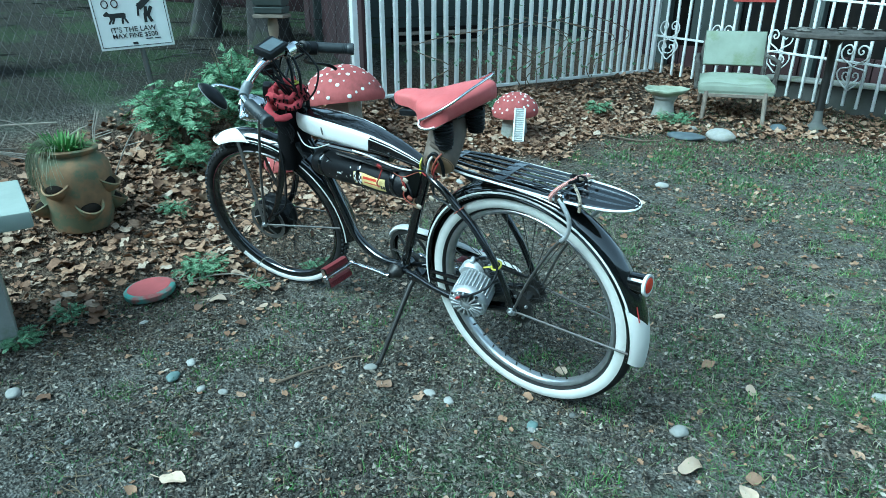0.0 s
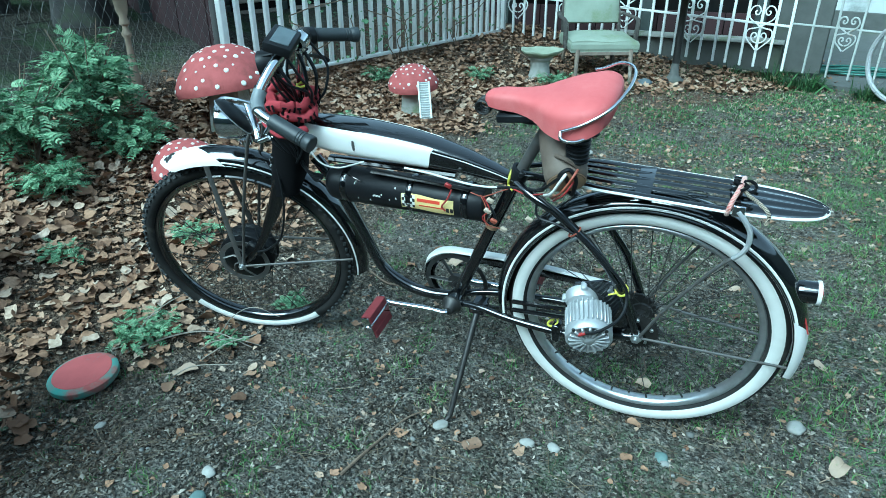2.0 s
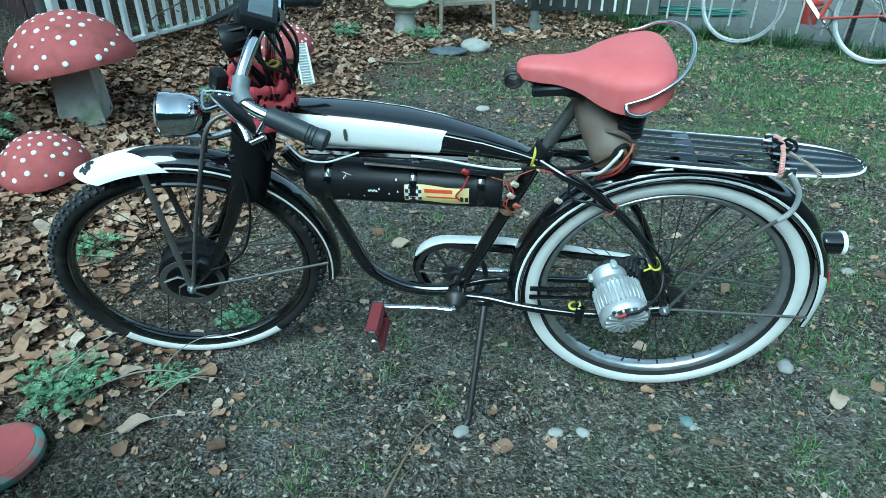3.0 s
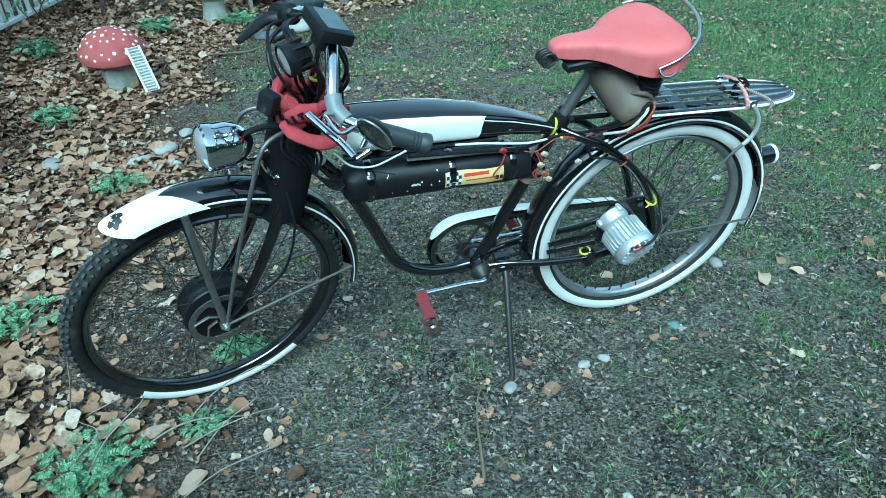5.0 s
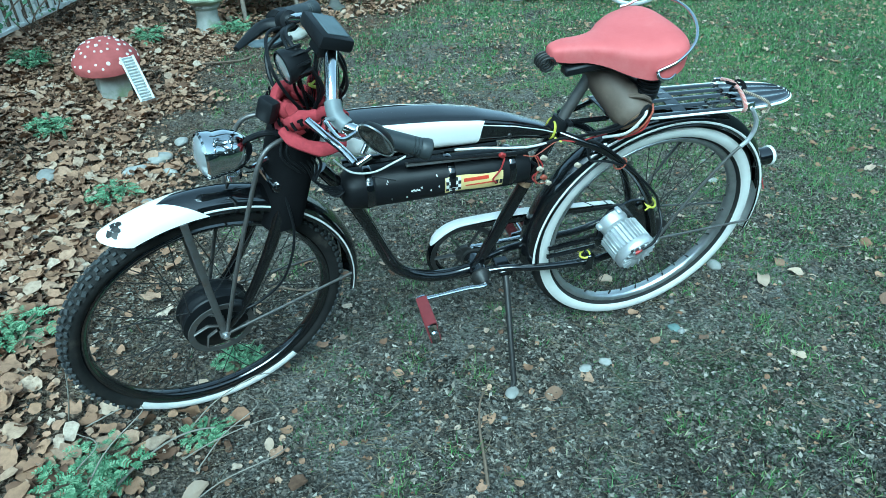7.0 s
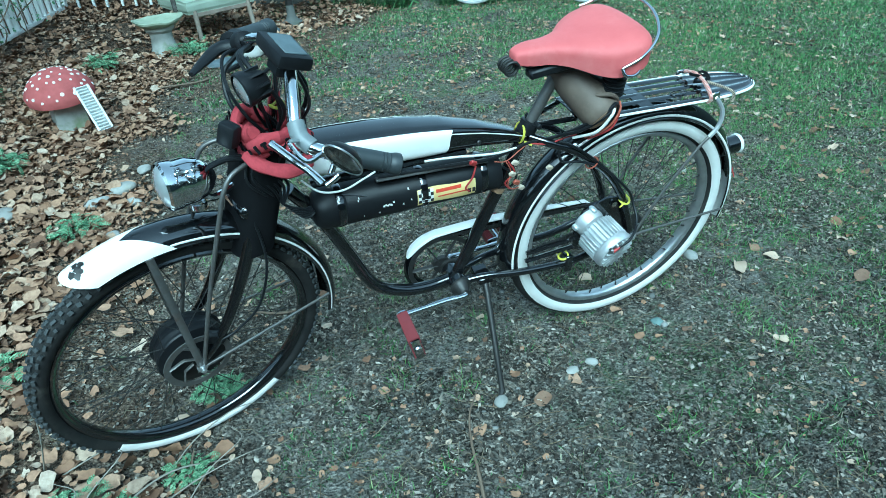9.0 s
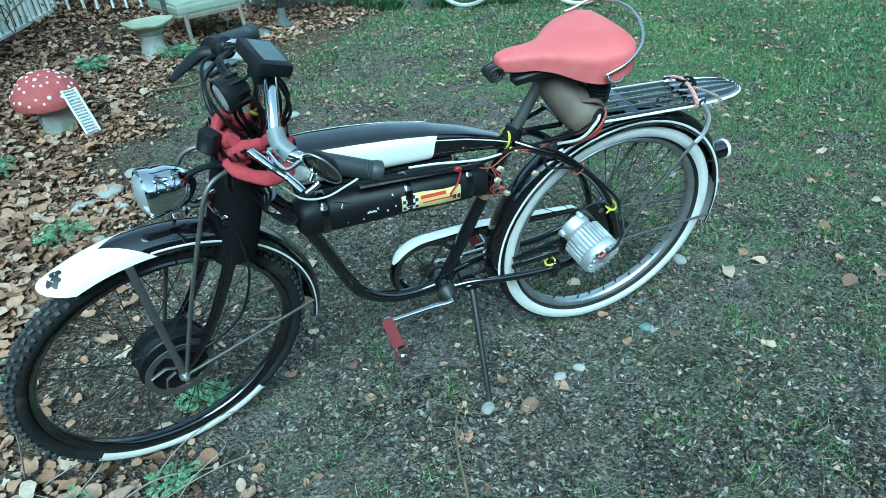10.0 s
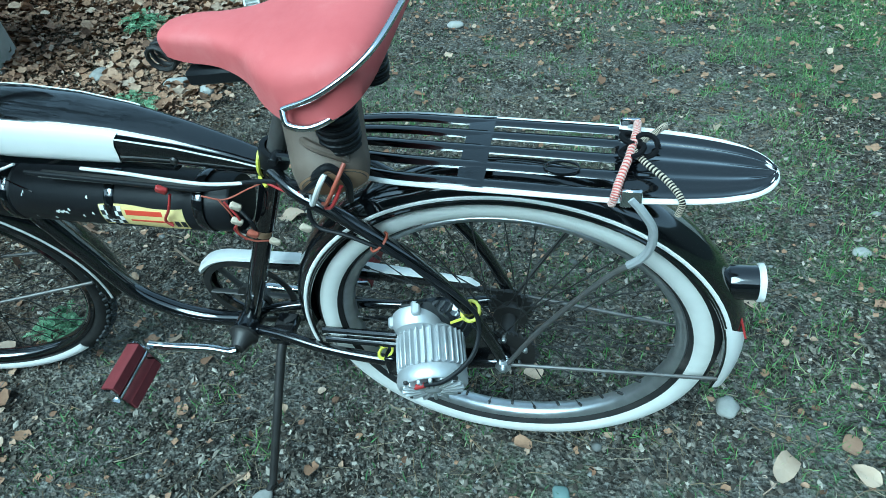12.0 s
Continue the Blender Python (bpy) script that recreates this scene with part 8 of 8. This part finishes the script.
def fence_run(label, a, b, z0, z1, step, h, w, mat, rails, clear=0.06, ends=(0, 1)):
    run = (b - a).length
    ang = math.degrees(math.atan2(b.y - a.y, b.x - a.x))
    f = thing("iron_fence", label, "fence", Matrix.Translation((a.x, a.y, 0)) @ pose(0, 0, 0, 0, 0, ang))
    me = picket_mesh(h, w, mat)
    n = int(run / step)
    for i in range(n + 1):
        x = run * i / n
        zb = z0 + (z1 - z0) * x / run
        part("picket", me, None, f, m=pose(x, 0, zb + clear + h / 2 + 0.004 * math.sin(i * 2.1), 0.5 * math.sin(i * 1.3), 0.6 * math.sin(i * 2.7), 0))
    slope = math.degrees(math.atan2(z1 - z0, run))
    for r in rails:
        part("rail", mesh_of(block((run, w * 1.2, w * 0.85), w * 0.15, 1), "rail", mat), mat, f, "", pose(run / 2, 0, (z0 + z1) / 2 + r, 0, -slope, 0))
    for k in ends:
        part("post", mesh_of(block((0.042, 0.042, h + 0.2), 0.004, 1), "post", mat), mat, f, "", pose(k * run, 0.0, (z1 if k else z0) + (h + 0.1) / 2))
    return f


def scroll(f, x, z, h, mat, clear=-0.014):
    """A lyre of two scrolls curling in at the top, over a heart that closes to a point below."""
    w = h * 0.56
    lyre = [(0.02, 0.0), (0.16, 0.07), (0.42, 0.17), (0.50, 0.30), (0.40, 0.43), (0.22, 0.46), (0.10, 0.38), (0.13, 0.29), (0.24, 0.27), (0.29, 0.33), (0.22, 0.36)]
    heart = [(0.02, 0.0), (0.20, -0.03), (0.42, -0.06), (0.50, -0.16), (0.42, -0.29), (0.20, -0.42), (0.03, -0.52)]
    curl = [(0.03, -0.36), (0.19, -0.32), (0.29, -0.23), (0.24, -0.14), (0.12, -0.14), (0.09, -0.21), (0.16, -0.23)]
    for sx in (-1, 1):
        for line in (lyre, heart, curl):
            part("scroll", tube(Geo(), spline([(x + sx * w * a, clear, z + h * b) for a, b in line], 5), 0.0062, 6), mat, f, "curled iron scroll")


fence_run("white painted iron fence with close upright bars", F_CORNER, F_END, 0.265, 0.335, 0.112, 1.10, 0.029, M_iron, (0.042, 1.06), 0.03)
fb = fence_run("white iron fence with curled scroll ornaments", F_CORNER, F_MID, 0.24, 0.08, 0.112, 0.90, 0.022, M_iron, (0.405, 0.855), 0.05, ends=(0,))
for x, z in ((0.16, 0.615), (0.69, 0.60), (1.215, 0.585), (1.815, 0.50), (2.36, 0.47)):
    scroll(fb, x, z, 0.36, M_iron)
fc = fence_run("weathered pale iron fence along the path", F_MID, F_FAR, 0.07, -0.01, 0.165, 0.90, 0.016, M_paleiron, (0.44, 0.90), 0.06, ends=())
for k in range(6):
    scroll(fc, 0.42 + k * 0.72, 0.47, 0.26, M_paleiron)
for x in (1.72, 2.75, 3.95):
    part("stake", tube(Geo(), [(x, -0.06, -0.05), (x + 0.03, -0.05, 1.1)], 0.018, 8), M_darksteel, fc, "dark steel stake")

# ---------------------------------------------------------------- road bicycle against the fence
bike = thing("road_bicycle", "old red and white road bicycle leaning against the iron fence", "bicycle", Matrix.Translation((1.76, 4.05, 0)) @ pose(0, 0, 0, 0, 0, -35) @ pose(0, 0, 0, -7))
RW, FW = Vector((0.50, 0, 0.335)), Vector((-0.50, 0, 0.335))
for nm, hb in (("rear_wheel", RW), ("front_wheel", FW)):
    w = part(nm, ring(Geo(), hb, circle(0.322, 0, 0.0105, 10), 64, loop=True), M_greytyre, bike, "thin grey tyre")
    part("rim", ring(Geo(), hb, [(0.311, -0.009), (0.311, 0.009), (0.298, 0.007), (0.298, -0.007)], 64, loop=True), M_alu, w)
    part("hub", rod(Geo(), hb + Vector((0, -0.05, 0)), hb + Vector((0, 0.05, 0)), 0.016), M_alu, w)
    sp = mesh_of(rod(Geo(), (0, 0, 0), (0, 0, 1), 0.0012, n=5, bev=0), "spoke", M_steel)
    for i in range(28):
        a = 360 * i / 28
        p0, p1 = on_wheel(hb, 0.018, a + (40 if i % 4 < 2 else -40), 0.03 if i % 2 else -0.03), on_wheel(hb, 0.30, a)
        d = p1 - p0
        part("spoke", sp, None, w, m=Matrix.Translation(p0) @ d.to_track_quat("Z", "Y").to_matrix().to_4x4() @ Matrix.Diagonal((1, 1, d.length, 1)))
bbx = Vector((0.085, 0, 0.27))
for nm, a, b, r, mat in (("down_tube", bbx, (-0.36, 0, 0.72), 0.015, M_white), ("seat_tube", bbx, (0.24, 0, 0.80), 0.014, M_bikered), ("top_tube", (-0.35, 0, 0.80), (0.235, 0, 0.79), 0.013, M_white),
                         ("head_tube", (-0.345, 0, 0.84), (-0.375, 0, 0.70), 0.017, M_bikered), ("stem", (-0.34, 0, 0.84), (-0.36, 0, 0.94), 0.012, M_chrome), ("seat_post", (0.24, 0, 0.80), (0.26, 0, 0.92), 0.012, M_chrome)):
    part(nm, tube(Geo(), [a, b], r, 10), mat, bike)
for s in (-1, 1):
    part("chainstay", tube(Geo(), [bbx + Vector((0.02, s * 0.02, 0)), RW + Vector((0, s * 0.06, 0))], 0.009, 8), M_bikered, bike)
    part("seatstay", tube(Geo(), [(0.235, s * 0.02, 0.78), RW + Vector((0, s * 0.06, 0))], 0.007, 8), M_steel, bike)
    part("fork_blade", tube(Geo(), spline([(-0.378, s * 0.03, 0.69), (-0.43, s * 0.045, 0.50), FW + Vector((0, s * 0.05, 0))], 5), 0.010, 8), M_white, bike)
    part("handlebar", tube(Geo(), spline([(-0.36, 0, 0.94), (-0.37, s * 0.18, 0.945), (-0.44, s * 0.2, 0.94), (-0.45, s * 0.2, 0.86), (-0.36, s * 0.2, 0.82)], 5), 0.012, 8), M_chrome, bike)
part("saddle", tube(Geo(), [(0.12, 0, 0.94), (0.2, 0, 0.945), (0.30, 0, 0.95), (0.37, 0, 0.95)], [0.015, 0.03, 0.06, 0.05], 10, flat=0.45), M_matte, bike)
part("chainring", ring(Geo(), bbx, [(0.07, 0.04), (0.085, 0.04), (0.085, 0.044), (0.07, 0.044)], 40, loop=True), M_steel, bike)
part("crank", tube(Geo(), [bbx + Vector((0, -0.05, 0)), bbx + Vector((-0.12, -0.06, 0.12))], 0.009, 8), M_chrome, bike)
part("crank", tube(Geo(), [bbx + Vector((0, 0.05, 0)), bbx + Vector((0.12, 0.06, -0.12))], 0.009, 8), M_chrome, bike)
part("freewheel", ring(Geo(), RW, [(0.02, 0.02), (0.045, 0.022), (0.045, 0.03), (0.02, 0.034)], 24, loop=True), M_darksteel, bike)
part("bottle", lathe(Geo(), [(1e-5, 0), (0.033, 0), (0.034, 0.10), (0.02, 0.14), (1e-5, 0.15)], (-0.20, 0.0, 0.50), (-0.30, 0.0, 0.60), 16), M_orange, bike, "orange bottle")

# ---------------------------------------------------------------- path, bucket, hose, mat and house behind the fence
g = Geo()
g.add([(0.35, 5.08, 0), (5.4, 2.96, 0), (8.6, 6.4, 0), (1.2, 10.2, 0), (0.35, 5.08, 0.035), (5.4, 2.96, 0.035), (8.6, 6.4, 0.035), (1.2, 10.2, 0.035)], [(3, 2, 1, 0), (4, 5, 6, 7), (0, 1, 5, 4), (1, 2, 6, 5), (2, 3, 7, 6), (3, 0, 4, 7)])
path = new("path", mesh_of(g, "path", M_path))
tagged(path, "grey concrete path behind the fence", "path", kind="structure")
thing("door_mat", "dark rubber mat lying on the concrete path", "mat", pose(4.70, 4.22, 0.050, 0, 0, -28), block((1.25, 0.75, 0.024), 0.006, 2), M_mat)
t = thing("flower_bucket", "red plastic bucket standing behind the fence", "bucket", pose(2.22, 5.15, 0.035) @ Matrix.Scale(0.65, 4))
part("body", lathe(Geo(), [(1e-5, 0), (0.10, 0), (0.105, 0.01), (0.135, 0.27), (0.145, 0.275), (0.145, 0.295), (0.13, 0.295), (0.125, 0.25), (1e-5, 0.24)], (0, 0, 0), (0, 0, 1), 28), M_bucket, t)
pts = []
for i in range(46):
    a = i * 0.42
    pts.append((1.15 + (0.34 + 0.05 * math.sin(i * 0.7)) * math.cos(a) * 1.5, 5.02 - 0.30 + (0.16 + 0.03 * math.sin(i)) * math.sin(a), 0.048 + 0.012 * (i // 15) + 0.003 * math.sin(i * 1.9)))
thing("garden_hose", "green garden hose coiled on the path", "hose", Matrix.Translation((0.05, 0.75, 0)), tube(Geo(), spline(pts, 3), 0.009, 8), M_hose)

HA, HB = Vector((0.75, 9.6, 0)), Vector((8.4, 5.6, 0))
ang = math.degrees(math.atan2(HB.y - HA.y, HB.x - HA.x))
HL = (HB - HA).length
house = thing("house", "white rendered house wall with a grey plinth behind the path", "house", Matrix.Translation(HA) @ pose(0, 0, 0, 0, 0, ang))
part("wall", mesh_of(block((HL, 0.2, 2.7), 0.01, 1), "wall", M_stucco), M_stucco, house, "white rendered wall", pose(HL / 2, 0.1, 1.55))
part("plinth", mesh_of(block((HL + 0.02, 0.26, 0.26), 0.01, 1), "plinth", M_path), M_path, house, "grey plinth", pose(HL / 2, 0.1, 0.12))
part("wall", mesh_of(block((0.2, 3.0, 2.7), 0.01, 1), "wall", M_stucco), M_stucco, house, "white rendered wall", pose(0.1, 1.75, 1.55))
for k in range(4):
    part("joint", mesh_of(block((HL, 0.01, 0.012), 0.002, 1), "joint", M_path), M_path, house, "", pose(HL / 2, -0.002, 0.45 + 0.4 * k))

# dark outbuilding behind the corner of the fence
OA, OB = Vector((-4.04, 5.98, 0)), Vector((0.45, 5.50, 0))
ang = math.degrees(math.atan2(OB.y - OA.y, OB.x - OA.x))
OL = (OB - OA).length
shed = thing("outbuilding", "dark open-fronted outbuilding behind the fence", "shed", Matrix.Translation(OA) @ pose(0, 0, 0, 0, 0, ang))
# shade behind the open front is put into this wall's colour
part("back_wall", mesh_of(block((OL, 0.12, 2.6), 0.005, 1), "back_wall", M_inshade), M_inshade, shed, "back wall coloured near-black for the shade inside", pose(OL / 2, 0.6, 1.3))
# roof out of view, added to keep skylight off the outbuilding's front
part("roof", mesh_of(block((OL + 0.3, 1.7, 0.08), 0.005, 1), "roof", M_greyboard), M_greyboard, shed, "unseen dark roof", pose(OL / 2, 0.0, 2.55))
for x in (0.3, 1.9, 3.4, OL - 0.1):
    part("post", mesh_of(block((0.10, 0.10, 2.5), 0.005, 1), "post", M_greyboard), M_greyboard, shed, "dark wooden post", pose(x, -0.15, 1.25))
part("window_board", mesh_of(block((0.5, 0.04, 0.75), 0.005, 1), "window_board", M_greyboard), M_greyboard, shed, "", pose(2.4, -0.05, 0.95))
for k in range(22):
    part("board", mesh_of(block((OL / 22 - 0.01, 0.03, 0.42 if k > 8 else 0.9), 0.003, 1), "board", M_maroon), M_maroon, shed, "", pose(OL / 22 * (k + 0.5), -0.06, 0.30 if k > 8 else 0.5))
t = thing("notice", "small red and white notice hung on the fence", "notice", Matrix.Translation((-1.09, 4.95, 0.995)) @ pose(0, 0, 0, 0, 0, -6) @ Matrix.Scale(0.88, 4))
part("board", mesh_of(block((0.42, 0.01, 0.05), 0.002, 1), "board", M_bucket), M_bucket, t, "red strip", pose(0, 0, 0.0))
part("board", mesh_of(block((0.16, 0.01, 0.16), 0.002, 1), "board", M_sign), M_sign, t, "white card", pose(0.02, 0, 0.12))

# low plinth with a pale cap and a white pier under the front of the outbuilding
por = thing("porch_plinth", "low grey plinth with a pale cap before a dark opening", "plinth", Matrix.Translation((-0.95, 5.22, 0.07)) @ pose(0, 0, 0, 0, 0, -5))
part("body", mesh_of(block((1.5, 0.16, 0.25), 0.01, 1), "body", M_path), M_path, por, "grey mossy plinth", pose(0.75, 0.02, 0.115))
part("cap", mesh_of(block((1.52, 0.22, 0.028), 0.006, 1), "cap", M_concrete), M_concrete, por, "pale worn cap", pose(0.75, 0.0, 0.256))
part("pier", mesh_of(block((0.42, 0.18, 1.5), 0.01, 1), "pier", M_path), M_path, por, "grey rendered pier", pose(1.62, 0.1, 0.75))
# near-black wall paints in the shade of the opening
part("back_wall", mesh_of(block((2.4, 0.06, 2.4), 0.01, 1), "back_wall", M_inshade), M_inshade, por, "wall of the opening, coloured near-black for shade", pose(0.6, 0.45, 1.2))
for k in range(15):
    r = random.Random(300 + k)
    x = 0.45 + 3.9 * (k + r.random() * 0.8) / 15
    y = 4.98 - 0.405 * x + 0.06 + r.uniform(-0.12, 0.05)
    tuft("grass_tuft", x, y, 0.0, r.randint(120, 220), 0.11, 0.05, r.uniform(0.13, 0.22), 1.0, M_darkgrass, "dark green grass tuft at the fence foot", "grass", 0.011)
for x, y, h in ((0.15, 4.92, 0.18), (0.5, 4.86, 0.22), (0.75, 4.76, 0.2), (-0.35, 4.98, 0.14)):
    tuft("grass_tuft", x, y, 0.02, 160, 0.12, 0.05, h, 1.0, M_darkgrass, "dark green grass tuft at the fence foot", "grass", 0.011)

# louvred shed behind the close-barred fence
SA, SB = Vector((-3.95, 2.35, 0)), Vector((-3.0, 5.60, 0))
ang = math.degrees(math.atan2(SB.y - SA.y, SB.x - SA.x))
SL = (SB - SA).length
louvre = thing("louvred_shed", "dark grey-green board shed with louvred vents", "shed", Matrix.Translation((SA.x, SA.y, 0.30)) @ pose(0, 0, 0, 0, 0, ang))
for k in range(13):
    part("board", mesh_of(block((SL, 0.03, 0.165), 0.004, 1), "board", M_darkboard), M_darkboard, louvre, "", pose(SL / 2, -0.01 * (k % 2), 0.09 + 0.172 * k))
for x in (0.98, 1.56):
    # shade between the slats comes from the near-black backing
    v = part("vent", mesh_of(block((0.46, 0.05, 0.46), 0.005, 1), "vent", M_inshade), M_inshade, louvre, "louvred vent with shade coloured in near-black", pose(x, -0.04, 0.20))
    for k in range(5):
        part("slat", mesh_of(block((0.42, 0.05, 0.012), 0.002, 1), "slat", M_wood), M_wood, v, "", pose(0, -0.035, -0.18 + 0.09 * k, 35, 0, 0))

# maroon shed beyond the wire fence
MA_, MB_ = Vector((-6.3, 1.7, 0)), Vector((-4.6, 4.2, 0))
ang = math.degrees(math.atan2(MB_.y - MA_.y, MB_.x - MA_.x))
MLn = (MB_ - MA_).length
mar = thing("maroon_shed", "dark maroon board shed beyond the wire fence", "shed", Matrix.Translation((MA_.x, MA_.y, 0.2)) @ pose(0, 0, 0, 0, 0, ang))
for k in range(18):
    part("board", mesh_of(block((MLn / 18 - 0.008, 0.03, 2.4), 0.003, 1), "board", M_maroon), M_maroon, mar, "", pose(MLn / 18 * (k + 0.5), 0, 1.2))
part("roof", mesh_of(block((MLn + 0.3, 1.8, 0.08), 0.005, 1), "roof", M_greyboard), M_greyboard, mar, "unseen dark roof", pose(MLn / 2, 0.75, 2.45))


# maroon panel at the end of the iron fence
PA, PB = Vector((-4.6, 2.75, 0)), Vector((-2.74, 1.86, 0))
ang = math.degrees(math.atan2(PB.y - PA.y, PB.x - PA.x))
pan = thing("board_fence", "dark maroon board fence at the end of the iron fence", "fence", Matrix.Translation((PA.x, PA.y, 0.3)) @ pose(0, 0, 0, 0, 0, ang))
for k in range(8):
    part("board", mesh_of(block(((PB - PA).length / 8 - 0.006, 0.025, 1.7), 0.003, 1), "board", M_maroon), M_maroon, pan, "", pose((PB - PA).length / 8 * (k + 0.5), 0.004 * (k % 2), 0.9))


# ---------------------------------------------------------------- wire fence on the left
def wire_fence(a, b, h, cell):
    f = thing("wire_fence", "rusty diamond wire mesh fence on steel posts", "fence", Matrix.Translation(a) @ pose(0, 0, 0, 0, 0, math.degrees(math.atan2(b.y - a.y, b.x - a.x))))
    run = (b - a).length
    g = Geo()
    n = int(run / cell)
    k = int(h / cell)
    for i in range(n):
        pts = []
        for j in range(k + 1):
            pts.append((cell * (i + 0.5 * (j % 2)), 0.003 * (1 if j % 2 else -1), 0.02 + cell * j))
        tube(g, pts, 0.0013, 3)
        tube(g, [(2 * cell * (i + 0.5) - x, -y, z) for x, y, z in pts], 0.0013, 3)
    part("mesh", g, M_wire, f, "thin diamond mesh")
    for x in (0.0, run):
        part("post", rod(Geo(), (x, 0.03, -0.3), (x, 0.03, h + 0.1), 0.022, n=10), M_wire, f, "grey steel post")
    return f


wire_fence(Vector((-3.65, -1.8, 0.30)), Vector((-2.66, 1.70, 0.30)), 1.5, 0.05)


# ---------------------------------------------------------------- trees beyond the fence
def trunk_tree(x, y, r, h, label, seed):
    z = float(lumpy(np.array([x]), np.array([y]))[0])
    q = random.Random(seed)
    t = thing("tree", label, "tree", pose(x, y, z))
    lean = Vector((q.uniform(-0.15, 0.15), q.uniform(-0.15, 0.15), 0))
    bm = bmesh.new()
    rows = []
    for i in range(25):
        s = i / 24
        c = lean * s * h + Vector((0, 0, -0.15 + h * s))
        rr = r * (1 + 0.6 * math.exp(-s * h / 0.22)) * (1 - 0.5 * s)
        rows.append([bm.verts.new(c + Vector((math.cos(a), math.sin(a), 0)) * rr * (1 + 0.10 * math.sin(5 * a + seed) * math.exp(-s * 3) + 0.07 * noise.noise((math.cos(a) * 2, math.sin(a) * 2, s * h * 3 + seed)))) for a in [k * 2 * math.pi / 22 for k in range(22)]])
    for i in range(24):
        for k in range(22):
            bm.faces.new((rows[i][k], rows[i][(k + 1) % 22], rows[i + 1][(k + 1) % 22], rows[i + 1][k]))
    part("trunk", bm, M_bark, t, "dark furrowed trunk", sharp=60)
    g = Geo()
    tips = []
    for k in range(9):
        a = q.uniform(0, 6.28)
        s = q.uniform(0.55, 0.98)
        p0 = lean * s * h + Vector((0, 0, h * s))
        p1 = p0 + Vector((math.cos(a), math.sin(a), 0.7)) * q.uniform(0.8, 1.6)
        p2 = p1 + Vector((math.cos(a + 0.4), math.sin(a + 0.4), 0.8)) * q.uniform(0.6, 1.1)
        tube(g, spline([p0, p1, p2], 4), [r * 0.35 * (1 - 0.1 * i) for i in range(9)], 7)
        tips += [p1, p2]
    part("limb", g, M_bark, t)
    u = np.random.default_rng(seed)
    n = 1400
    base = np.array([p[:] for p in tips])[u.integers(0, len(tips), n)]
    p = base + u.normal(0, 0.45, (n, 3))
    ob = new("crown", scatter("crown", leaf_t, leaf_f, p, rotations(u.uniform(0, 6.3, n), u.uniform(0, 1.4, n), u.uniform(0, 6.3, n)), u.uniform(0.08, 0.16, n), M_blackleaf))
    ob.parent = t
    return t


trunk_tree(-4.3, -0.2, 0.12, 4.2, "dark-barked tree beyond the wire fence", 1)
trunk_tree(-4.75, 1.72, 0.105, 4.6, "dark-barked tree beyond the wire fence", 2)
trunk_tree(-4.15, 2.02, 0.165, 4.4, "dark-barked tree close behind the wire fence", 3)
trunk_tree(-9.5, 0.6, 0.25, 4.8, "dark-barked tree on the mossy bank", 4)
trunk_tree(-8.8, 4.2, 0.25, 4.8, "dark-barked tree on the mossy bank", 5)

# thin creeper on the fence bars
g = Geo()
for k in range(9):
    q = random.Random(k + 60)
    s = q.uniform(0.25, 0.85)
    p = F_CORNER.lerp(F_END, s) + Vector((0.06, -0.03, 0.30))
    pts = [p + Vector((q.uniform(-0.12, 0.12) * i, q.uniform(-0.12, 0.12) * i, 0.14 * i)) for i in range(5)]
    tube(g, spline(pts, 4), 0.004, 5)
thing("creeper", "thin dry creeper stems on the fence", "plant", None, g, M_twig)
u = np.random.default_rng(5)
n = 260
s = u.beta(3, 3, n)
p = np.stack([F_CORNER.x + (F_END.x - F_CORNER.x) * s + 0.05 + u.normal(0, 0.07, n), F_CORNER.y + (F_END.y - F_CORNER.y) * s + u.normal(0, 0.12, n), 0.36 + np.abs(u.normal(0, 0.25, n))], -1)
ob = new("creeper_leaves", scatter("creeper_leaves", leaf_t, leaf_f, p, rotations(u.uniform(0, 6.3, n), u.uniform(0, 1.4, n), u.uniform(0, 6.3, n)), u.uniform(0.02, 0.05, n), M_weed))
tagged(ob, "small green creeper leaves on the fence", "plant", kind="stuff")

# belt of dark undergrowth that closes the view beyond the yard
u = np.random.default_rng(8)
n = 14000
a = u.uniform(-0.3, 1.0, n)
x, y = -13.0 + u.normal(0, 0.8, n), -8 + 22 * u.random(n)
p = np.stack([x, y, 0.9 + 0.10 * 8.8 * 0.5 + 2.6 * u.random(n) ** 0.9 * (0.7 + 0.3 * np.sin(y * 1.3))], -1)
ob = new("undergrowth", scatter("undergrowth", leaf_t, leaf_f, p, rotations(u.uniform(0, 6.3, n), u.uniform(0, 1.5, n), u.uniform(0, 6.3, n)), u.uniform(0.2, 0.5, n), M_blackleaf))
tagged(ob, "dark undergrowth at the far edge of the wood", "undergrowth", kind="stuff")


# unseen board walls behind the camera, closing the yard to dim reflections and skylight
for name, p, size in (("wall_south", (1.0, -6.5, 1.9), (22.0, 0.2, 3.8)), ("wall_east", (9.5, 0.0, 1.9), (0.2, 16.0, 3.8))):
    ob = new(name, mesh_of(block(size, 0.01, 1), name, M_greyboard))
    ob.matrix_basis = pose(*p)
    tagged(ob, "unseen dark board wall added to dim reflections and low skylight", "wall", kind="structure")
